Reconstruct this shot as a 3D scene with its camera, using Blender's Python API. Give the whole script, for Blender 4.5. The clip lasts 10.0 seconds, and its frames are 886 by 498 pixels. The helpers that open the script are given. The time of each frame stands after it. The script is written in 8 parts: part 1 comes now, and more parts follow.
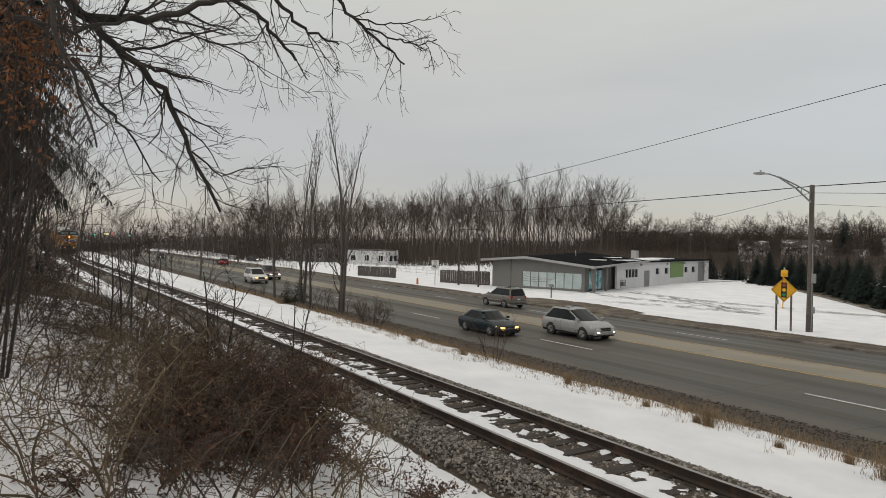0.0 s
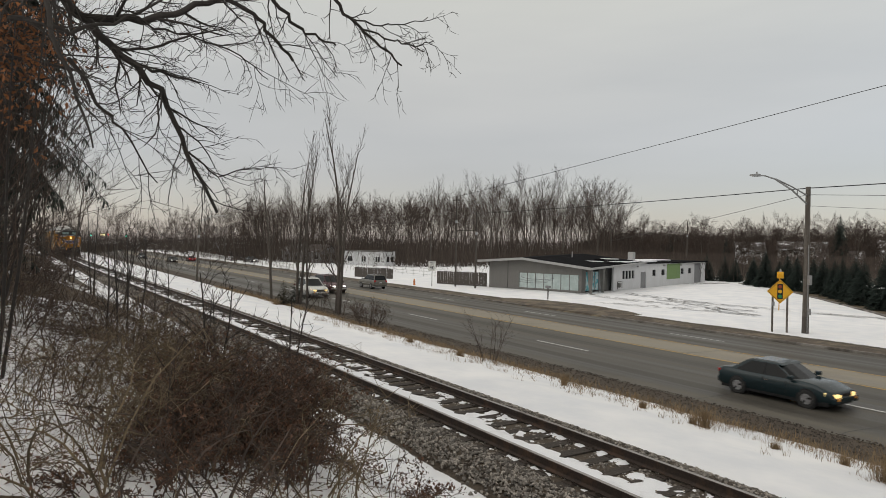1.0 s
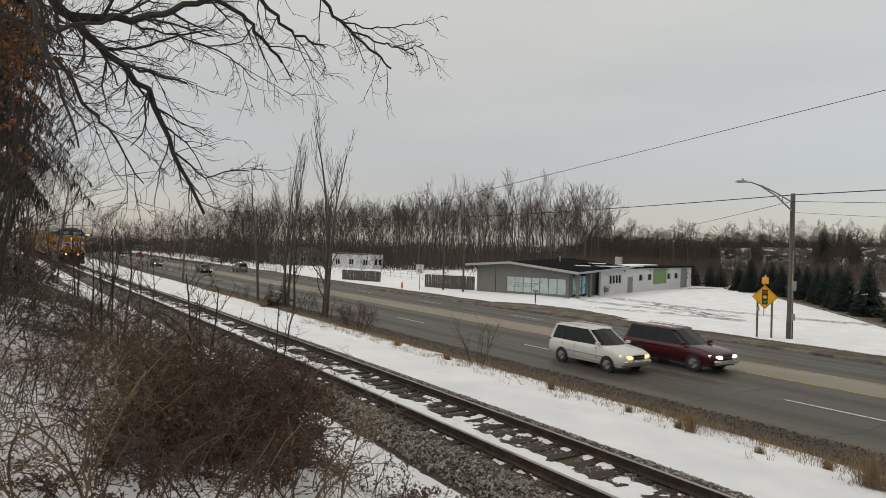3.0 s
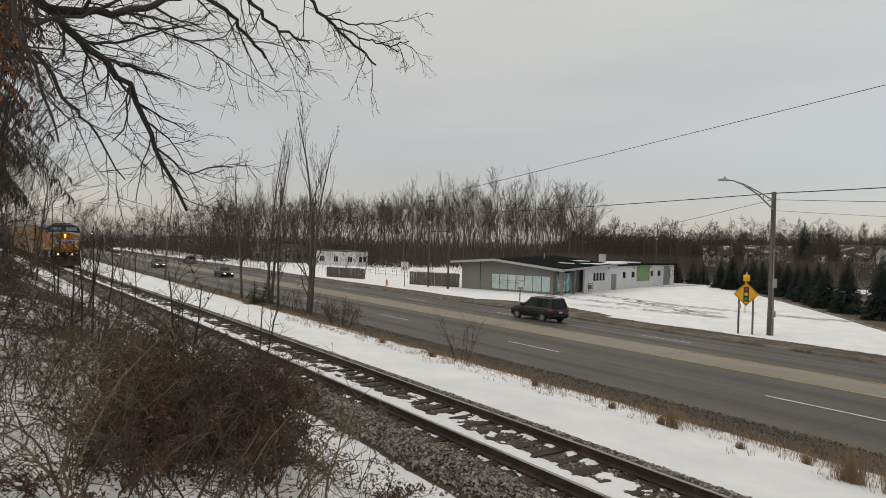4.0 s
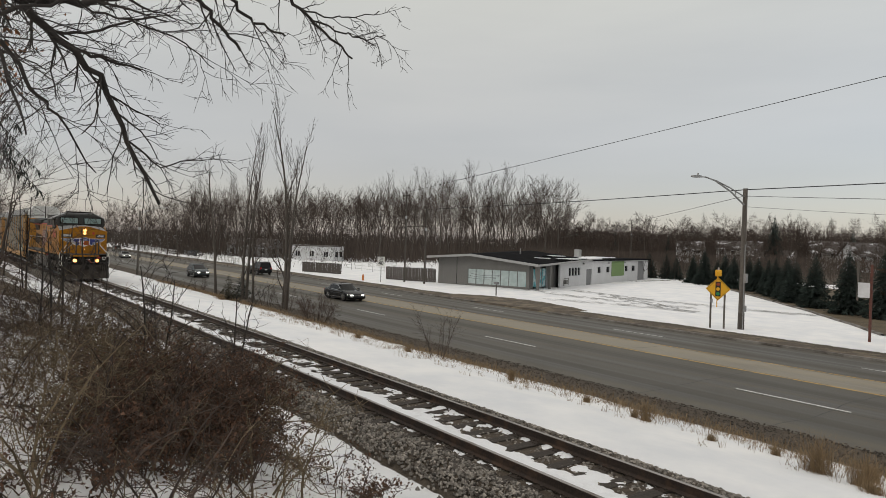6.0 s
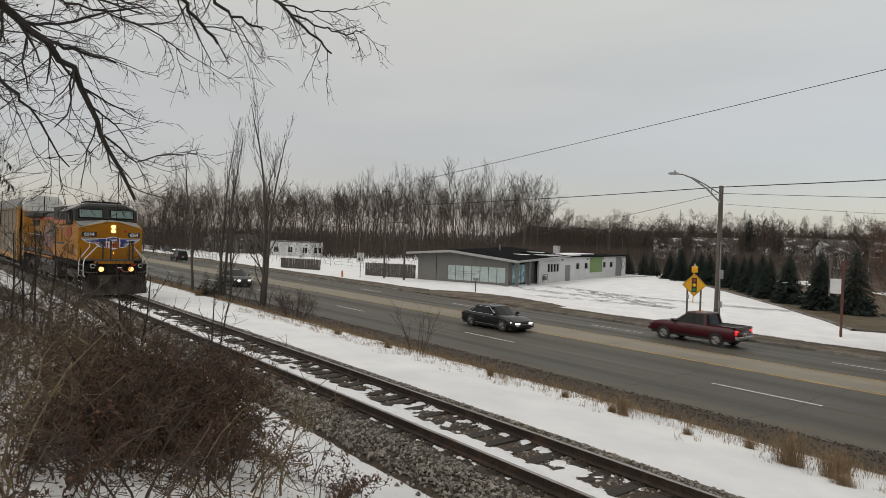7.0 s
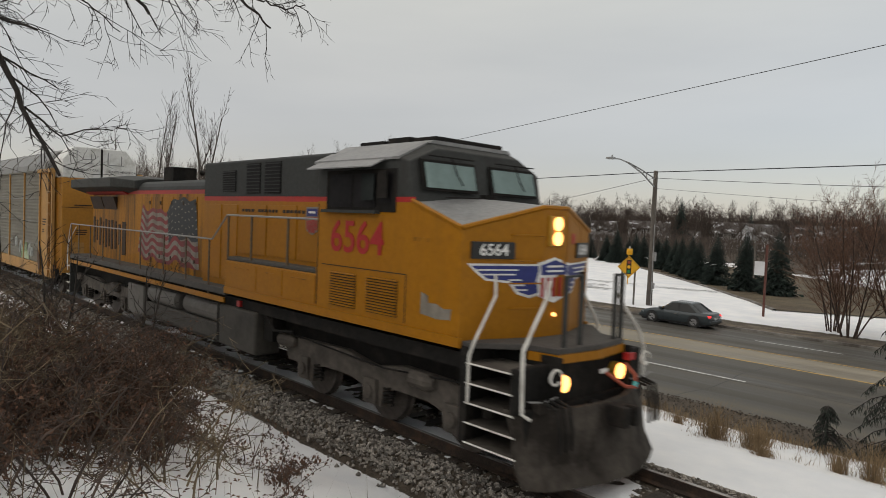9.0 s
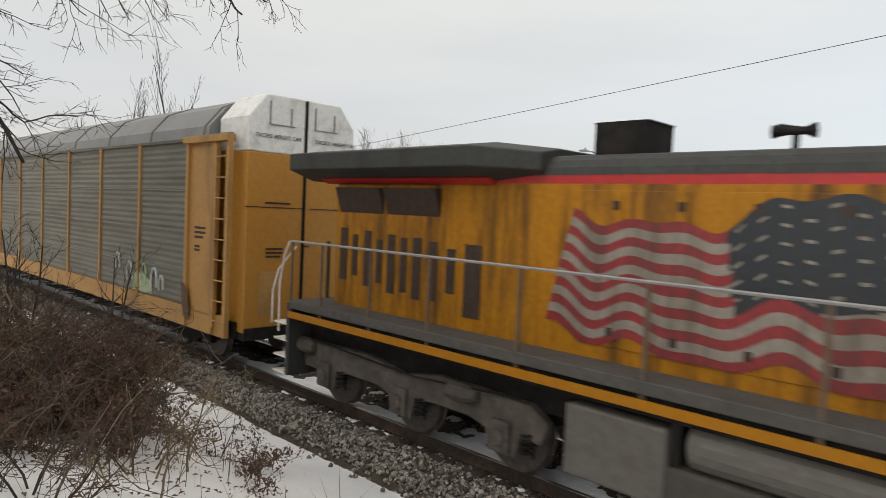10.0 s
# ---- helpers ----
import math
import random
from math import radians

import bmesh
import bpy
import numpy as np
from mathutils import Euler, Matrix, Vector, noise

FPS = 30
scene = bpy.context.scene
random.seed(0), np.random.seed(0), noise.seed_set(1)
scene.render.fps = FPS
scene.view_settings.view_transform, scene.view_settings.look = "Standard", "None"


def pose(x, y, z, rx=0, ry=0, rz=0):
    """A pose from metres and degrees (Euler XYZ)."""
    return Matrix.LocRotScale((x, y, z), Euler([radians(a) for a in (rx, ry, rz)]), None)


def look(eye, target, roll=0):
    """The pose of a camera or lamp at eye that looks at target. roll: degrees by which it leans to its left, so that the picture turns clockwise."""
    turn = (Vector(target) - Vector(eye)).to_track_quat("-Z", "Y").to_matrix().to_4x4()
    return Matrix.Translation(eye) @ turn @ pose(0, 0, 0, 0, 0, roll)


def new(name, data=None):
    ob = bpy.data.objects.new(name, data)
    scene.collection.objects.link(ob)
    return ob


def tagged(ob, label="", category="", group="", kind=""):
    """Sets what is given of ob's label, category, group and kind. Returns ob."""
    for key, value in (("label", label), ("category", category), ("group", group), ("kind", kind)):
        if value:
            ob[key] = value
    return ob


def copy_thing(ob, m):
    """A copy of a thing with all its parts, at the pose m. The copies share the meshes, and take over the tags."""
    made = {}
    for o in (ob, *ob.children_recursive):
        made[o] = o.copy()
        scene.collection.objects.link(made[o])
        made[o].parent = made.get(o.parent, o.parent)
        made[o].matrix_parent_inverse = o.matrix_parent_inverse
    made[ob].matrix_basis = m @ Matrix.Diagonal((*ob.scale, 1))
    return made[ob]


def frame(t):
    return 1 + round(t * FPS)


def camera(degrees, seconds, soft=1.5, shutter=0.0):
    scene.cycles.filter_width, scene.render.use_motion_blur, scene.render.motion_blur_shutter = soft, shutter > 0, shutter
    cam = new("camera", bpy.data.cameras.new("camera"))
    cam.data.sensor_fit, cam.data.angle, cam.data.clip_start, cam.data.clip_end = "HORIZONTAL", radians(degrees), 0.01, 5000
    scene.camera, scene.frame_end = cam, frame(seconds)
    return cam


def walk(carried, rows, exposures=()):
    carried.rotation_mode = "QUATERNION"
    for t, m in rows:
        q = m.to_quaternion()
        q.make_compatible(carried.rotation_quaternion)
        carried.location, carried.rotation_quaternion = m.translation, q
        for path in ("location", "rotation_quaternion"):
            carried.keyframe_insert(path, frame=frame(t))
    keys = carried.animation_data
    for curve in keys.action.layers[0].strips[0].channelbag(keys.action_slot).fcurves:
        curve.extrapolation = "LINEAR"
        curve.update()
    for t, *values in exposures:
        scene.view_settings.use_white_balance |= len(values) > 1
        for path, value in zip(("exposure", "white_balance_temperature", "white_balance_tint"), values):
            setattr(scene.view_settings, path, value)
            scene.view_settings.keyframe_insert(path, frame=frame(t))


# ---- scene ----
# ---------------------------------------------------------------- camera
EYE = (0.0, 0.0, 3.477)
cam = camera(67.8, 10.0, soft=0.45, shutter=0.15)
TURNS = [
    (0.0, 58.526, -0.545, -0.93), (0.5, 58.397, -0.447, -0.984), (1.0, 58.26, -0.438, -1.018),
    (1.5, 58.177, -0.385, -0.846), (2.0, 58.142, -0.323, -0.974), (3.5, 56.553, -0.111, -1.619),
    (4.0, 55.906, -0.327, -1.549), (4.5, 55.6, -0.481, -1.441), (5.0, 55.486, -0.501, -1.67),
    (5.5, 54.813, -0.584, -1.68), (7.0, 52.098, -0.989, -1.779), (7.5, 51.391, -1.197, -1.786),
    (8.0, 50.397, -1.527, -1.793), (8.5, 48.846, -1.937, -1.974), (9.0, 47.023, -2.434, -2.292),
    (9.5, 45.162, -2.982, -2.68), (10.0, 44.744, -3.1, -2.707),
]
walk(cam, [(t, pose(*EYE, 90 + pitch, roll, yaw)) for t, yaw, pitch, roll in TURNS],
     exposures=[(0.0, 0.0), (8.0, 0.0), (8.9, 0.0), (9.4, 0.22), (10.0, 0.42)])

# ---------------------------------------------------------------- overcast sky and light
world = bpy.data.worlds.new("overcast")
scene.world = world
world.use_nodes = True
wn, wl = world.node_tree.nodes, world.node_tree.links
wn.clear()
w_out = wn.new("ShaderNodeOutputWorld")
w_sky = wn.new("ShaderNodeTexSky")
w_sky.sky_type, w_sky.sun_disc = "NISHITA", False
w_sky.sun_elevation, w_sky.sun_rotation = radians(28), radians(200)
w_bg = wn.new("ShaderNodeBackground")
w_bg.inputs[1].default_value = 0.05
wl.new(w_sky.outputs[0], w_bg.inputs[0])
w_co = wn.new("ShaderNodeTexCoord")
w_sep = wn.new("ShaderNodeSeparateXYZ")
wl.new(w_co.outputs["Generated"], w_sep.inputs[0])
w_ramp = wn.new("ShaderNodeValToRGB")
for e, c in zip((0, 1), ((0.318, 0.284, 0.285), (0.70, 0.645, 0.545))):
    w_ramp.color_ramp.elements[e].color = (*c, 1)
w_ramp.color_ramp.elements[0].position, w_ramp.color_ramp.elements[1].position = 0.0, 0.75
for p, c in ((0.10, (0.345, 0.304, 0.288)), (0.20, (0.430, 0.388, 0.330)), (0.34, (0.515, 0.482, 0.395))):
    w_ramp.color_ramp.elements.new(p).color = (*c, 1)
wl.new(w_sep.outputs[2], w_ramp.inputs[0])
w_map = wn.new("ShaderNodeMapping")
w_map.inputs["Scale"].default_value = (1.6, 1.6, 9.0)
wl.new(w_co.outputs["Generated"], w_map.inputs[0])
w_noise = wn.new("ShaderNodeTexNoise")
w_noise.inputs["Scale"].default_value, w_noise.inputs["Detail"].default_value = 1.6, 5
wl.new(w_map.outputs[0], w_noise.inputs["Vector"])
w_mr = wn.new("ShaderNodeMapRange")
w_mr.inputs["From Min"].default_value, w_mr.inputs["From Max"].default_value = 0.3, 0.7
w_mr.inputs["To Min"].default_value, w_mr.inputs["To Max"].default_value = 0.95, 1.05
wl.new(w_noise.outputs[0], w_mr.inputs[0])
w_bg2 = wn.new("ShaderNodeBackground")
wl.new(w_ramp.outputs[0], w_bg2.inputs[0])
wl.new(w_mr.outputs[0], w_bg2.inputs[1])
w_add = wn.new("ShaderNodeAddShader")
wl.new(w_bg.outputs[0], w_add.inputs[0])
wl.new(w_bg2.outputs[0], w_add.inputs[1])
wl.new(w_add.outputs[0], w_out.inputs[0])
sun_data = bpy.data.lights.new("sun", "SUN")
sun_data.energy, sun_data.angle, sun_data.color = 0.6, radians(60), (1.0, 0.97, 0.93)
sun = new("sun", sun_data)
sun.matrix_world = look((-10, -20, 40), (0, 10, 0))

# ---------------------------------------------------------------- materials
MATS = {}


def nmap(nt, scale, coord="Object", stretch=(1, 1, 1), detail=4.0, rough=0.6):
    co = nt.nodes.new("ShaderNodeTexCoord")
    mp = nt.nodes.new("ShaderNodeMapping")
    mp.inputs["Scale"].default_value = stretch
    no = nt.nodes.new("ShaderNodeTexNoise")
    no.inputs["Scale"].default_value, no.inputs["Detail"].default_value, no.inputs["Roughness"].default_value = scale, detail, rough
    nt.links.new(co.outputs[coord], mp.inputs[0])
    nt.links.new(mp.outputs[0], no.inputs["Vector"])
    return no.outputs[0]


def ramp(nt, src, stops):
    r = nt.nodes.new("ShaderNodeValToRGB")
    el = r.color_ramp.elements
    el[0].position, el[1].position = stops[0][0], stops[-1][0]
    el[0].color, el[1].color = (*stops[0][1], 1), (*stops[-1][1], 1)
    for p, c in stops[1:-1]:
        el.new(p).color = (*c, 1)
    nt.links.new(src, r.inputs[0])
    return r.outputs[0]


def mixc(nt, fac, a, b, mode="MIX"):
    m = nt.nodes.new("ShaderNodeMix")
    m.data_type, m.blend_type = "RGBA", mode
    for sock, val in ((m.inputs[0], fac), (m.inputs[6], a), (m.inputs[7], b)):
        if isinstance(val, (int, float)):
            sock.default_value = val
        elif isinstance(val, tuple):
            sock.default_value = (*val, 1)
        else:
            nt.links.new(val, sock)
    return m.outputs[2]


def mat(name, col, rough=0.7, metal=0.0, grain=40.0, vary=0.25, stain=None, stain_scale=1.5, stain_amt=(0.5, 0.72),
        stretch=(1, 1, 1), bump=0.2, bump_dist=0.004, emit=0.0, coat=0.0, island=False, spec=0.5):
    """Two scales of variation: fine grain round the colour, and larger stains towards a second colour."""
    if name in MATS:
        return MATS[name]
    m = bpy.data.materials.new(name)
    m.use_nodes = True
    nt = m.node_tree
    b = nt.nodes["Principled BSDF"]
    g = nmap(nt, grain)
    lo = tuple(c * (1 - vary) for c in col)
    hi = tuple(min(1, c * (1 + vary)) for c in col)
    c = ramp(nt, g, [(0.3, lo), (0.7, hi)])
    if stain:
        s = nmap(nt, stain_scale, stretch=stretch, detail=6.0, rough=0.65)
        f = ramp(nt, s, [(stain_amt[0], (0, 0, 0)), (stain_amt[1], (1, 1, 1))])
        c = mixc(nt, f, c, stain)
    if island:
        ge = nt.nodes.new("ShaderNodeNewGeometry")
        c = mixc(nt, 1.0, c, ramp(nt, ge.outputs["Random Per Island"], [(0.0, (0.5, 0.5, 0.5)), (1.0, (1.35, 1.32, 1.28))]), "MULTIPLY")
    nt.links.new(c, b.inputs["Base Color"])
    b.inputs["Roughness"].default_value, b.inputs["Metallic"].default_value = rough, metal
    b.inputs["Specular IOR Level"].default_value = spec
    b.inputs["Coat Weight"].default_value = coat
    if bump:
        bp = nt.nodes.new("ShaderNodeBump")
        bp.inputs["Strength"].default_value, bp.inputs["Distance"].default_value = bump, bump_dist
        nt.links.new(g, bp.inputs["Height"])
        nt.links.new(bp.outputs[0], b.inputs["Normal"])
    if emit:
        b.inputs["Emission Color"].default_value, b.inputs["Emission Strength"].default_value = (*col, 1), emit
    MATS[name] = m
    return m


def glass(name, col, rough=0.05):
    """Dark tinted pane: a glossy coat over a deep colour."""
    if name in MATS:
        return MATS[name]
    m = mat(name, col, rough, 0, 3.0, 0.15, bump=0, spec=0.22)
    return m


def ground_material(name, snow_hi=0.86):
    """Snow over earth: the vertex layer 'snow' says how much lies there, a fine noise frays its edge."""
    m = bpy.data.materials.new(name)
    m.use_nodes = True
    nt = m.node_tree
    b = nt.nodes["Principled BSDF"]
    at = nt.nodes.new("ShaderNodeAttribute")
    at.attribute_name = "snow"
    big, mid, fine = nmap(nt, 0.5, detail=5), nmap(nt, 3.0, detail=8, rough=0.7), nmap(nt, 26.0, detail=6, rough=0.7)
    s = nt.nodes.new("ShaderNodeMath")
    s.operation = "MULTIPLY_ADD"
    nt.links.new(mid, s.inputs[0])
    s.inputs[1].default_value = 0.75
    nt.links.new(at.outputs["Fac"], s.inputs[2])
    s2 = nt.nodes.new("ShaderNodeMath")
    s2.operation = "MULTIPLY_ADD"
    nt.links.new(fine, s2.inputs[0])
    s2.inputs[1].default_value = 0.55
    nt.links.new(s.outputs[0], s2.inputs[2])
    mask = ramp(nt, s2.outputs[0], [(0.98, (0, 0, 0)), (1.0, (1, 1, 1))])
    s2b = nt.nodes.new("ShaderNodeMath")
    s2b.operation = "MULTIPLY"
    nt.links.new(s2.outputs[0], s2b.inputs[0])
    s2b.inputs[1].default_value = 0.8
    mask = ramp(nt, s2b.outputs[0], [(0.78, (0, 0, 0)), (0.83, (1, 1, 1))])
    earth = mixc(nt, ramp(nt, mid, [(0.35, (0, 0, 0)), (0.65, (1, 1, 1))]), (0.035, 0.028, 0.023), (0.085, 0.068, 0.05))
    earth = mixc(nt, ramp(nt, fine, [(0.4, (0, 0, 0)), (0.7, (1, 1, 1))]), earth, (0.12, 0.098, 0.075))
    snow = mixc(nt, ramp(nt, big, [(0.35, (0, 0, 0)), (0.65, (1, 1, 1))]), (0.74, 0.755, 0.78), (snow_hi, snow_hi, snow_hi))
    nt.links.new(mixc(nt, mask, earth, snow), b.inputs["Base Color"])
    b.inputs["Roughness"].default_value = 0.85
    b.inputs["Specular IOR Level"].default_value = 0.2
    bp = nt.nodes.new("ShaderNodeBump")
    bp.inputs["Strength"].default_value, bp.inputs["Distance"].default_value = 0.7, 0.05
    nt.links.new(s2.outputs[0], bp.inputs["Height"])
    nt.links.new(bp.outputs[0], b.inputs["Normal"])
    return m


# ---------------------------------------------------------------- mesh helpers
class Geo:
    """A heap of vertices and faces to which shapes are added."""

    def __init__(self):
        self.v, self.f, self.m = [], [], []

    def add(self, vs, fs, mi=0):
        o = len(self.v)
        self.v.extend(tuple(p) for p in vs)
        self.f.extend(tuple(i + o for i in q) for q in fs)
        self.m.extend([mi] * len(fs))
        return self

    def box(self, x0, x1, y0, y1, z0, z1, mi=0):
        vs = [(x, y, z) for x in (x0, x1) for y in (y0, y1) for z in (z0, z1)]
        return self.add(vs, [(0, 1, 3, 2), (4, 6, 7, 5), (0, 4, 5, 1), (2, 3, 7, 6), (0, 2, 6, 4), (1, 5, 7, 3)], mi)

    def tube(self, pts, rad, n=6, mi=0, cap=True):
        """A round bar along a line of points; rad is one radius or one for each point."""
        pts = [Vector(p) for p in pts]
        rad = list(rad) if isinstance(rad, (list, tuple)) else [rad] * len(pts)
        vs, fs, up = [], [], None
        for i, p in enumerate(pts):
            d = (pts[min(i + 1, len(pts) - 1)] - pts[max(i - 1, 0)]).normalized()
            if up is None:
                up = d.orthogonal().normalized()
            up = (up - d * up.dot(d)).normalized()
            sd = d.cross(up)
            vs += [p + (up * math.cos(a) + sd * math.sin(a)) * rad[i] for a in (2 * math.pi * k / n for k in range(n))]
        for i in range(len(pts) - 1):
            for k in range(n):
                a, b = i * n + k, i * n + (k + 1) % n
                fs.append((a, b, b + n, a + n))
        if cap:
            fs += [tuple(range(n))[::-1], tuple(range((len(pts) - 1) * n, len(pts) * n))]
        return self.add(vs, fs, mi)

    def prism(self, prof, y0, y1, axis="y", mi=0):
        """A closed outline extruded: (x, z) along y, (y, z) along x, or (x, y) along z."""
        n = len(prof)
        put = {"y": lambda a, b, c: (a, c, b), "x": lambda a, b, c: (c, a, b), "z": lambda a, b, c: (a, b, c)}[axis]
        vs = [put(a, b, y0) for a, b in prof] + [put(a, b, y1) for a, b in prof]
        fs = [tuple(range(n))[::-1], tuple(range(n, 2 * n))] + [(i, (i + 1) % n, n + (i + 1) % n, n + i) for i in range(n)]
        return self.add(vs, fs, mi)

    def loft(self, rings, cap=True, mi=0):
        """Rings of equally many points, joined one to the next."""
        n = len(rings[0])
        vs = [p for r in rings for p in r]
        fs = [(i * n + k, i * n + (k + 1) % n, (i + 1) * n + (k + 1) % n, (i + 1) * n + k) for i in range(len(rings) - 1) for k in range(n)]
        if cap:
            fs += [tuple(range(n))[::-1], tuple(range((len(rings) - 1) * n, len(rings) * n))]
        return self.add(vs, fs, mi)

    def mesh(self, name, mats, smooth=False, fix=True):
        me = bpy.data.meshes.new(name)
        me.from_pydata(self.v, [], self.f)
        for mt in mats if isinstance(mats, (list, tuple)) else [mats]:
            me.materials.append(mt)
        if max(self.m, default=0):
            me.polygons.foreach_set("material_index", self.m)
        if fix and len(self.f) < 4000:
            bm = bmesh.new()
            bm.from_mesh(me)
            bmesh.ops.recalc_face_normals(bm, faces=bm.faces)
            bm.to_mesh(me)
            bm.free()
        if smooth:
            me.polygons.foreach_set("use_smooth", [True] * len(me.polygons))
        me.update()
        return me


def part(name, geo, material, parent=None, label="", bevel=0.0, smooth=False, at=None):
    """Links a heap as one mesh object, under a thing or a part if given."""
    ob = new(name, geo.mesh(name, material, smooth))
    if parent:
        ob.parent = parent
    if label:
        ob["label"] = label
    if at is not None:
        ob.matrix_basis = at
    if bevel:
        mo = ob.modifiers.new("bevel", "BEVEL")
        mo.width, mo.segments, mo.limit_method, mo.angle_limit = bevel, 2, "ANGLE", radians(40)
    return ob


def thing(name, label, category, group="", kind="", at=None):
    ob = tagged(new(name), label, category, group, kind)
    if at is not None:
        ob.matrix_basis = at
    return ob


def lettering(text, size, material, name, parent, at, label="", depth=0.004, bold=0.0):
    """Writing in the built-in font as a mesh."""
    cu = bpy.data.curves.new("writing", "FONT")
    cu.body, cu.size, cu.extrude, cu.align_x, cu.align_y, cu.offset = text, size, depth, "CENTER", "CENTER", bold
    tmp = bpy.data.objects.new("writing", cu)
    scene.collection.objects.link(tmp)
    me = bpy.data.meshes.new_from_object(tmp.evaluated_get(bpy.context.evaluated_depsgraph_get()))
    bpy.data.objects.remove(tmp)
    me.materials.clear()
    me.materials.append(material)
    ob = new(name, me)
    ob.parent = parent
    ob.matrix_basis = at
    if label:
        ob["label"] = label
    return ob


# ---------------------------------------------------------------- the plan: track line and levels
TRACK_Y, BEND, BEND_FAR, BEND_AT = 7.957, -0.0006, 0.00008, -45.0


def track(s):
    """Place and heading of the track's middle, s metres along it from beside the camera; the rail tops are at z = 0."""
    if s > BEND_AT:
        return s, TRACK_Y + BEND * s * s / 2, BEND * s
    h0, y0, d = BEND * BEND_AT, TRACK_Y + BEND * BEND_AT ** 2 / 2, s - BEND_AT
    return s, y0 + h0 * d + BEND_FAR * d * d / 2, h0 + BEND_FAR * d


ROAD = [(18.75, -1.57), (22.6, -1.53), (26.2, -1.50), (29.6, -1.63), (33.0, -1.73), (36.4, -1.84)]  # lane edges across the road


def road_z(y):
    return float(np.interp(y, [a for a, _ in ROAD], [b for _, b in ROAD]))


BANK = [(-60, 3.2), (-14, 2.3), (-8.2, 1.85), (-6.6, 1.55), (-5.0, 0.85), (-3.5, 0.12), (-2.6, -0.30), (-1.9, -0.42), (-1.35, -0.2), (1.45, -0.2), (2.1, -0.42)]


def ground_z(x, y):
    v = y - track(max(-400.0, min(60.0, x)))[1]
    if v <= 2.1:
        z = float(np.interp(v, [a for a, _ in BANK], [b for _, b in BANK]))
        if v < -2.2:
            z += 0.10 * noise.noise((x * 0.5, y * 0.5, 0)) + 0.04 * noise.noise((x * 1.7, y * 1.7, 3))
        return z
    if y < 18.7:
        q = (v - 2.1) / (18.7 - (y - v) - 2.1)
        z = float(np.interp(q, [0, 0.25, 0.6, 0.8, 1], [-0.42, -0.58, -1.15, -1.5, -1.578]))
        return z + 0.05 * noise.noise((x * 0.6, y * 0.6, 7)) * min(1, 6 * q * (1 - q))
    if y < 36.4:
        return road_z(y) - min(0.06, 0.008 + 0.1 * (y - 18.7))
    z = float(np.interp(y, [36.4, 36.5, 38.2, 44, 60, 2000], [-1.86, -1.74, -1.74, -1.82, -1.80, -1.8]))
    return z + (0.04 * noise.noise((x * 0.3, y * 0.3, 9)) if y > 39 else 0)


# ---------------------------------------------------------------- ground
def lawn(x, y):
    """Bare brown lawn under the spruces."""
    q = y - float(np.interp(x, [-62, -46.2, -39.7, -23.3, 0, 30], [92.5, 82.9, 75.8, 51.0, 24, 0]))
    return 0 < q < 24 and -66 < x < 5 and y > 41


def snow_cover(x, y):
    v = y - track(max(-400.0, min(60.0, x)))[1]
    n = noise.noise((x * 0.35, y * 0.35, 1.5))
    if v < -1.8:
        if v < -5.0 and x < -10.5:
            return (0.44 if x > -22 else 0.2) + 0.3 * n
        return float(np.interp(v, [-8, -6, -4.4, -3.7, -2.15, -1.9], [0.62, 0.5, 0.42, 1.0, 0.95, 0.1])) + 0.3 * n
    if v < 1.7:
        return -0.4
    if v < 2.3:
        return float(np.interp(v, [1.7, 1.95, 2.3], [-0.1, 0.6, 1.0])) + 0.2 * n
    if y < 18.7:
        q = (v - 2.2) / (18.7 - (y - v) - 2.2)
        return float(np.interp(q, [0, 0.62, 0.73, 0.79, 1], [1.0, 0.95, 0.5, -0.1, -0.6])) + 0.2 * n
    if y < 38.4:
        return -0.45 + 0.45 * n
    if lawn(x, y):
        return 0.9
    if y > 92 and -0.72 * y < x < -0.30 * y:
        return 0.02 + 0.45 * n
    if y > 75 or x < -95:
        return float(np.interp(max(y, 30), [0, 90, 140], [0.75, 0.6, 0.25])) + 0.5 * n
    return 0.95 + 0.22 * n


def axis_steps(a, b, lo, hi, step, grow=1.35):
    """Even steps from lo to hi, ever wider ones out to a and b."""
    mid = list(np.arange(lo, hi, step))
    up, down, d = [mid[-1]], [mid[0]], step
    while up[-1] < b:
        d *= grow
        up.append(up[-1] + d)
    d = step
    while down[-1] > a:
        d *= grow
        down.append(down[-1] - d)
    return down[:0:-1] + mid + up[1:]


gx = axis_steps(-2600, 2600, -46.0, 10.0, 0.28, 1.12)
gy = axis_steps(-2600, 2600, -3.0, 19.0, 0.2, 1.1)
gverts = [(x, y, ground_z(x, y)) for x in gx for y in gy]
ny = len(gy)
gfaces = [(i * ny + j, (i + 1) * ny + j, (i + 1) * ny + j + 1, i * ny + j + 1) for i in range(len(gx) - 1) for j in range(ny - 1)]
gmesh = bpy.data.meshes.new("ground")
gmesh.from_pydata(gverts, [], gfaces)
gmesh.materials.append(ground_material("snowy_ground"))
gmesh.polygons.foreach_set("use_smooth", [True] * len(gfaces))
gmesh.attributes.new("snow", "FLOAT", "POINT").data.foreach_set("value", [snow_cover(x, y) for x, y, _ in gverts])
tagged(new("ground", gmesh), "patchy snow over brown grass and earth", "ground", kind="structure")

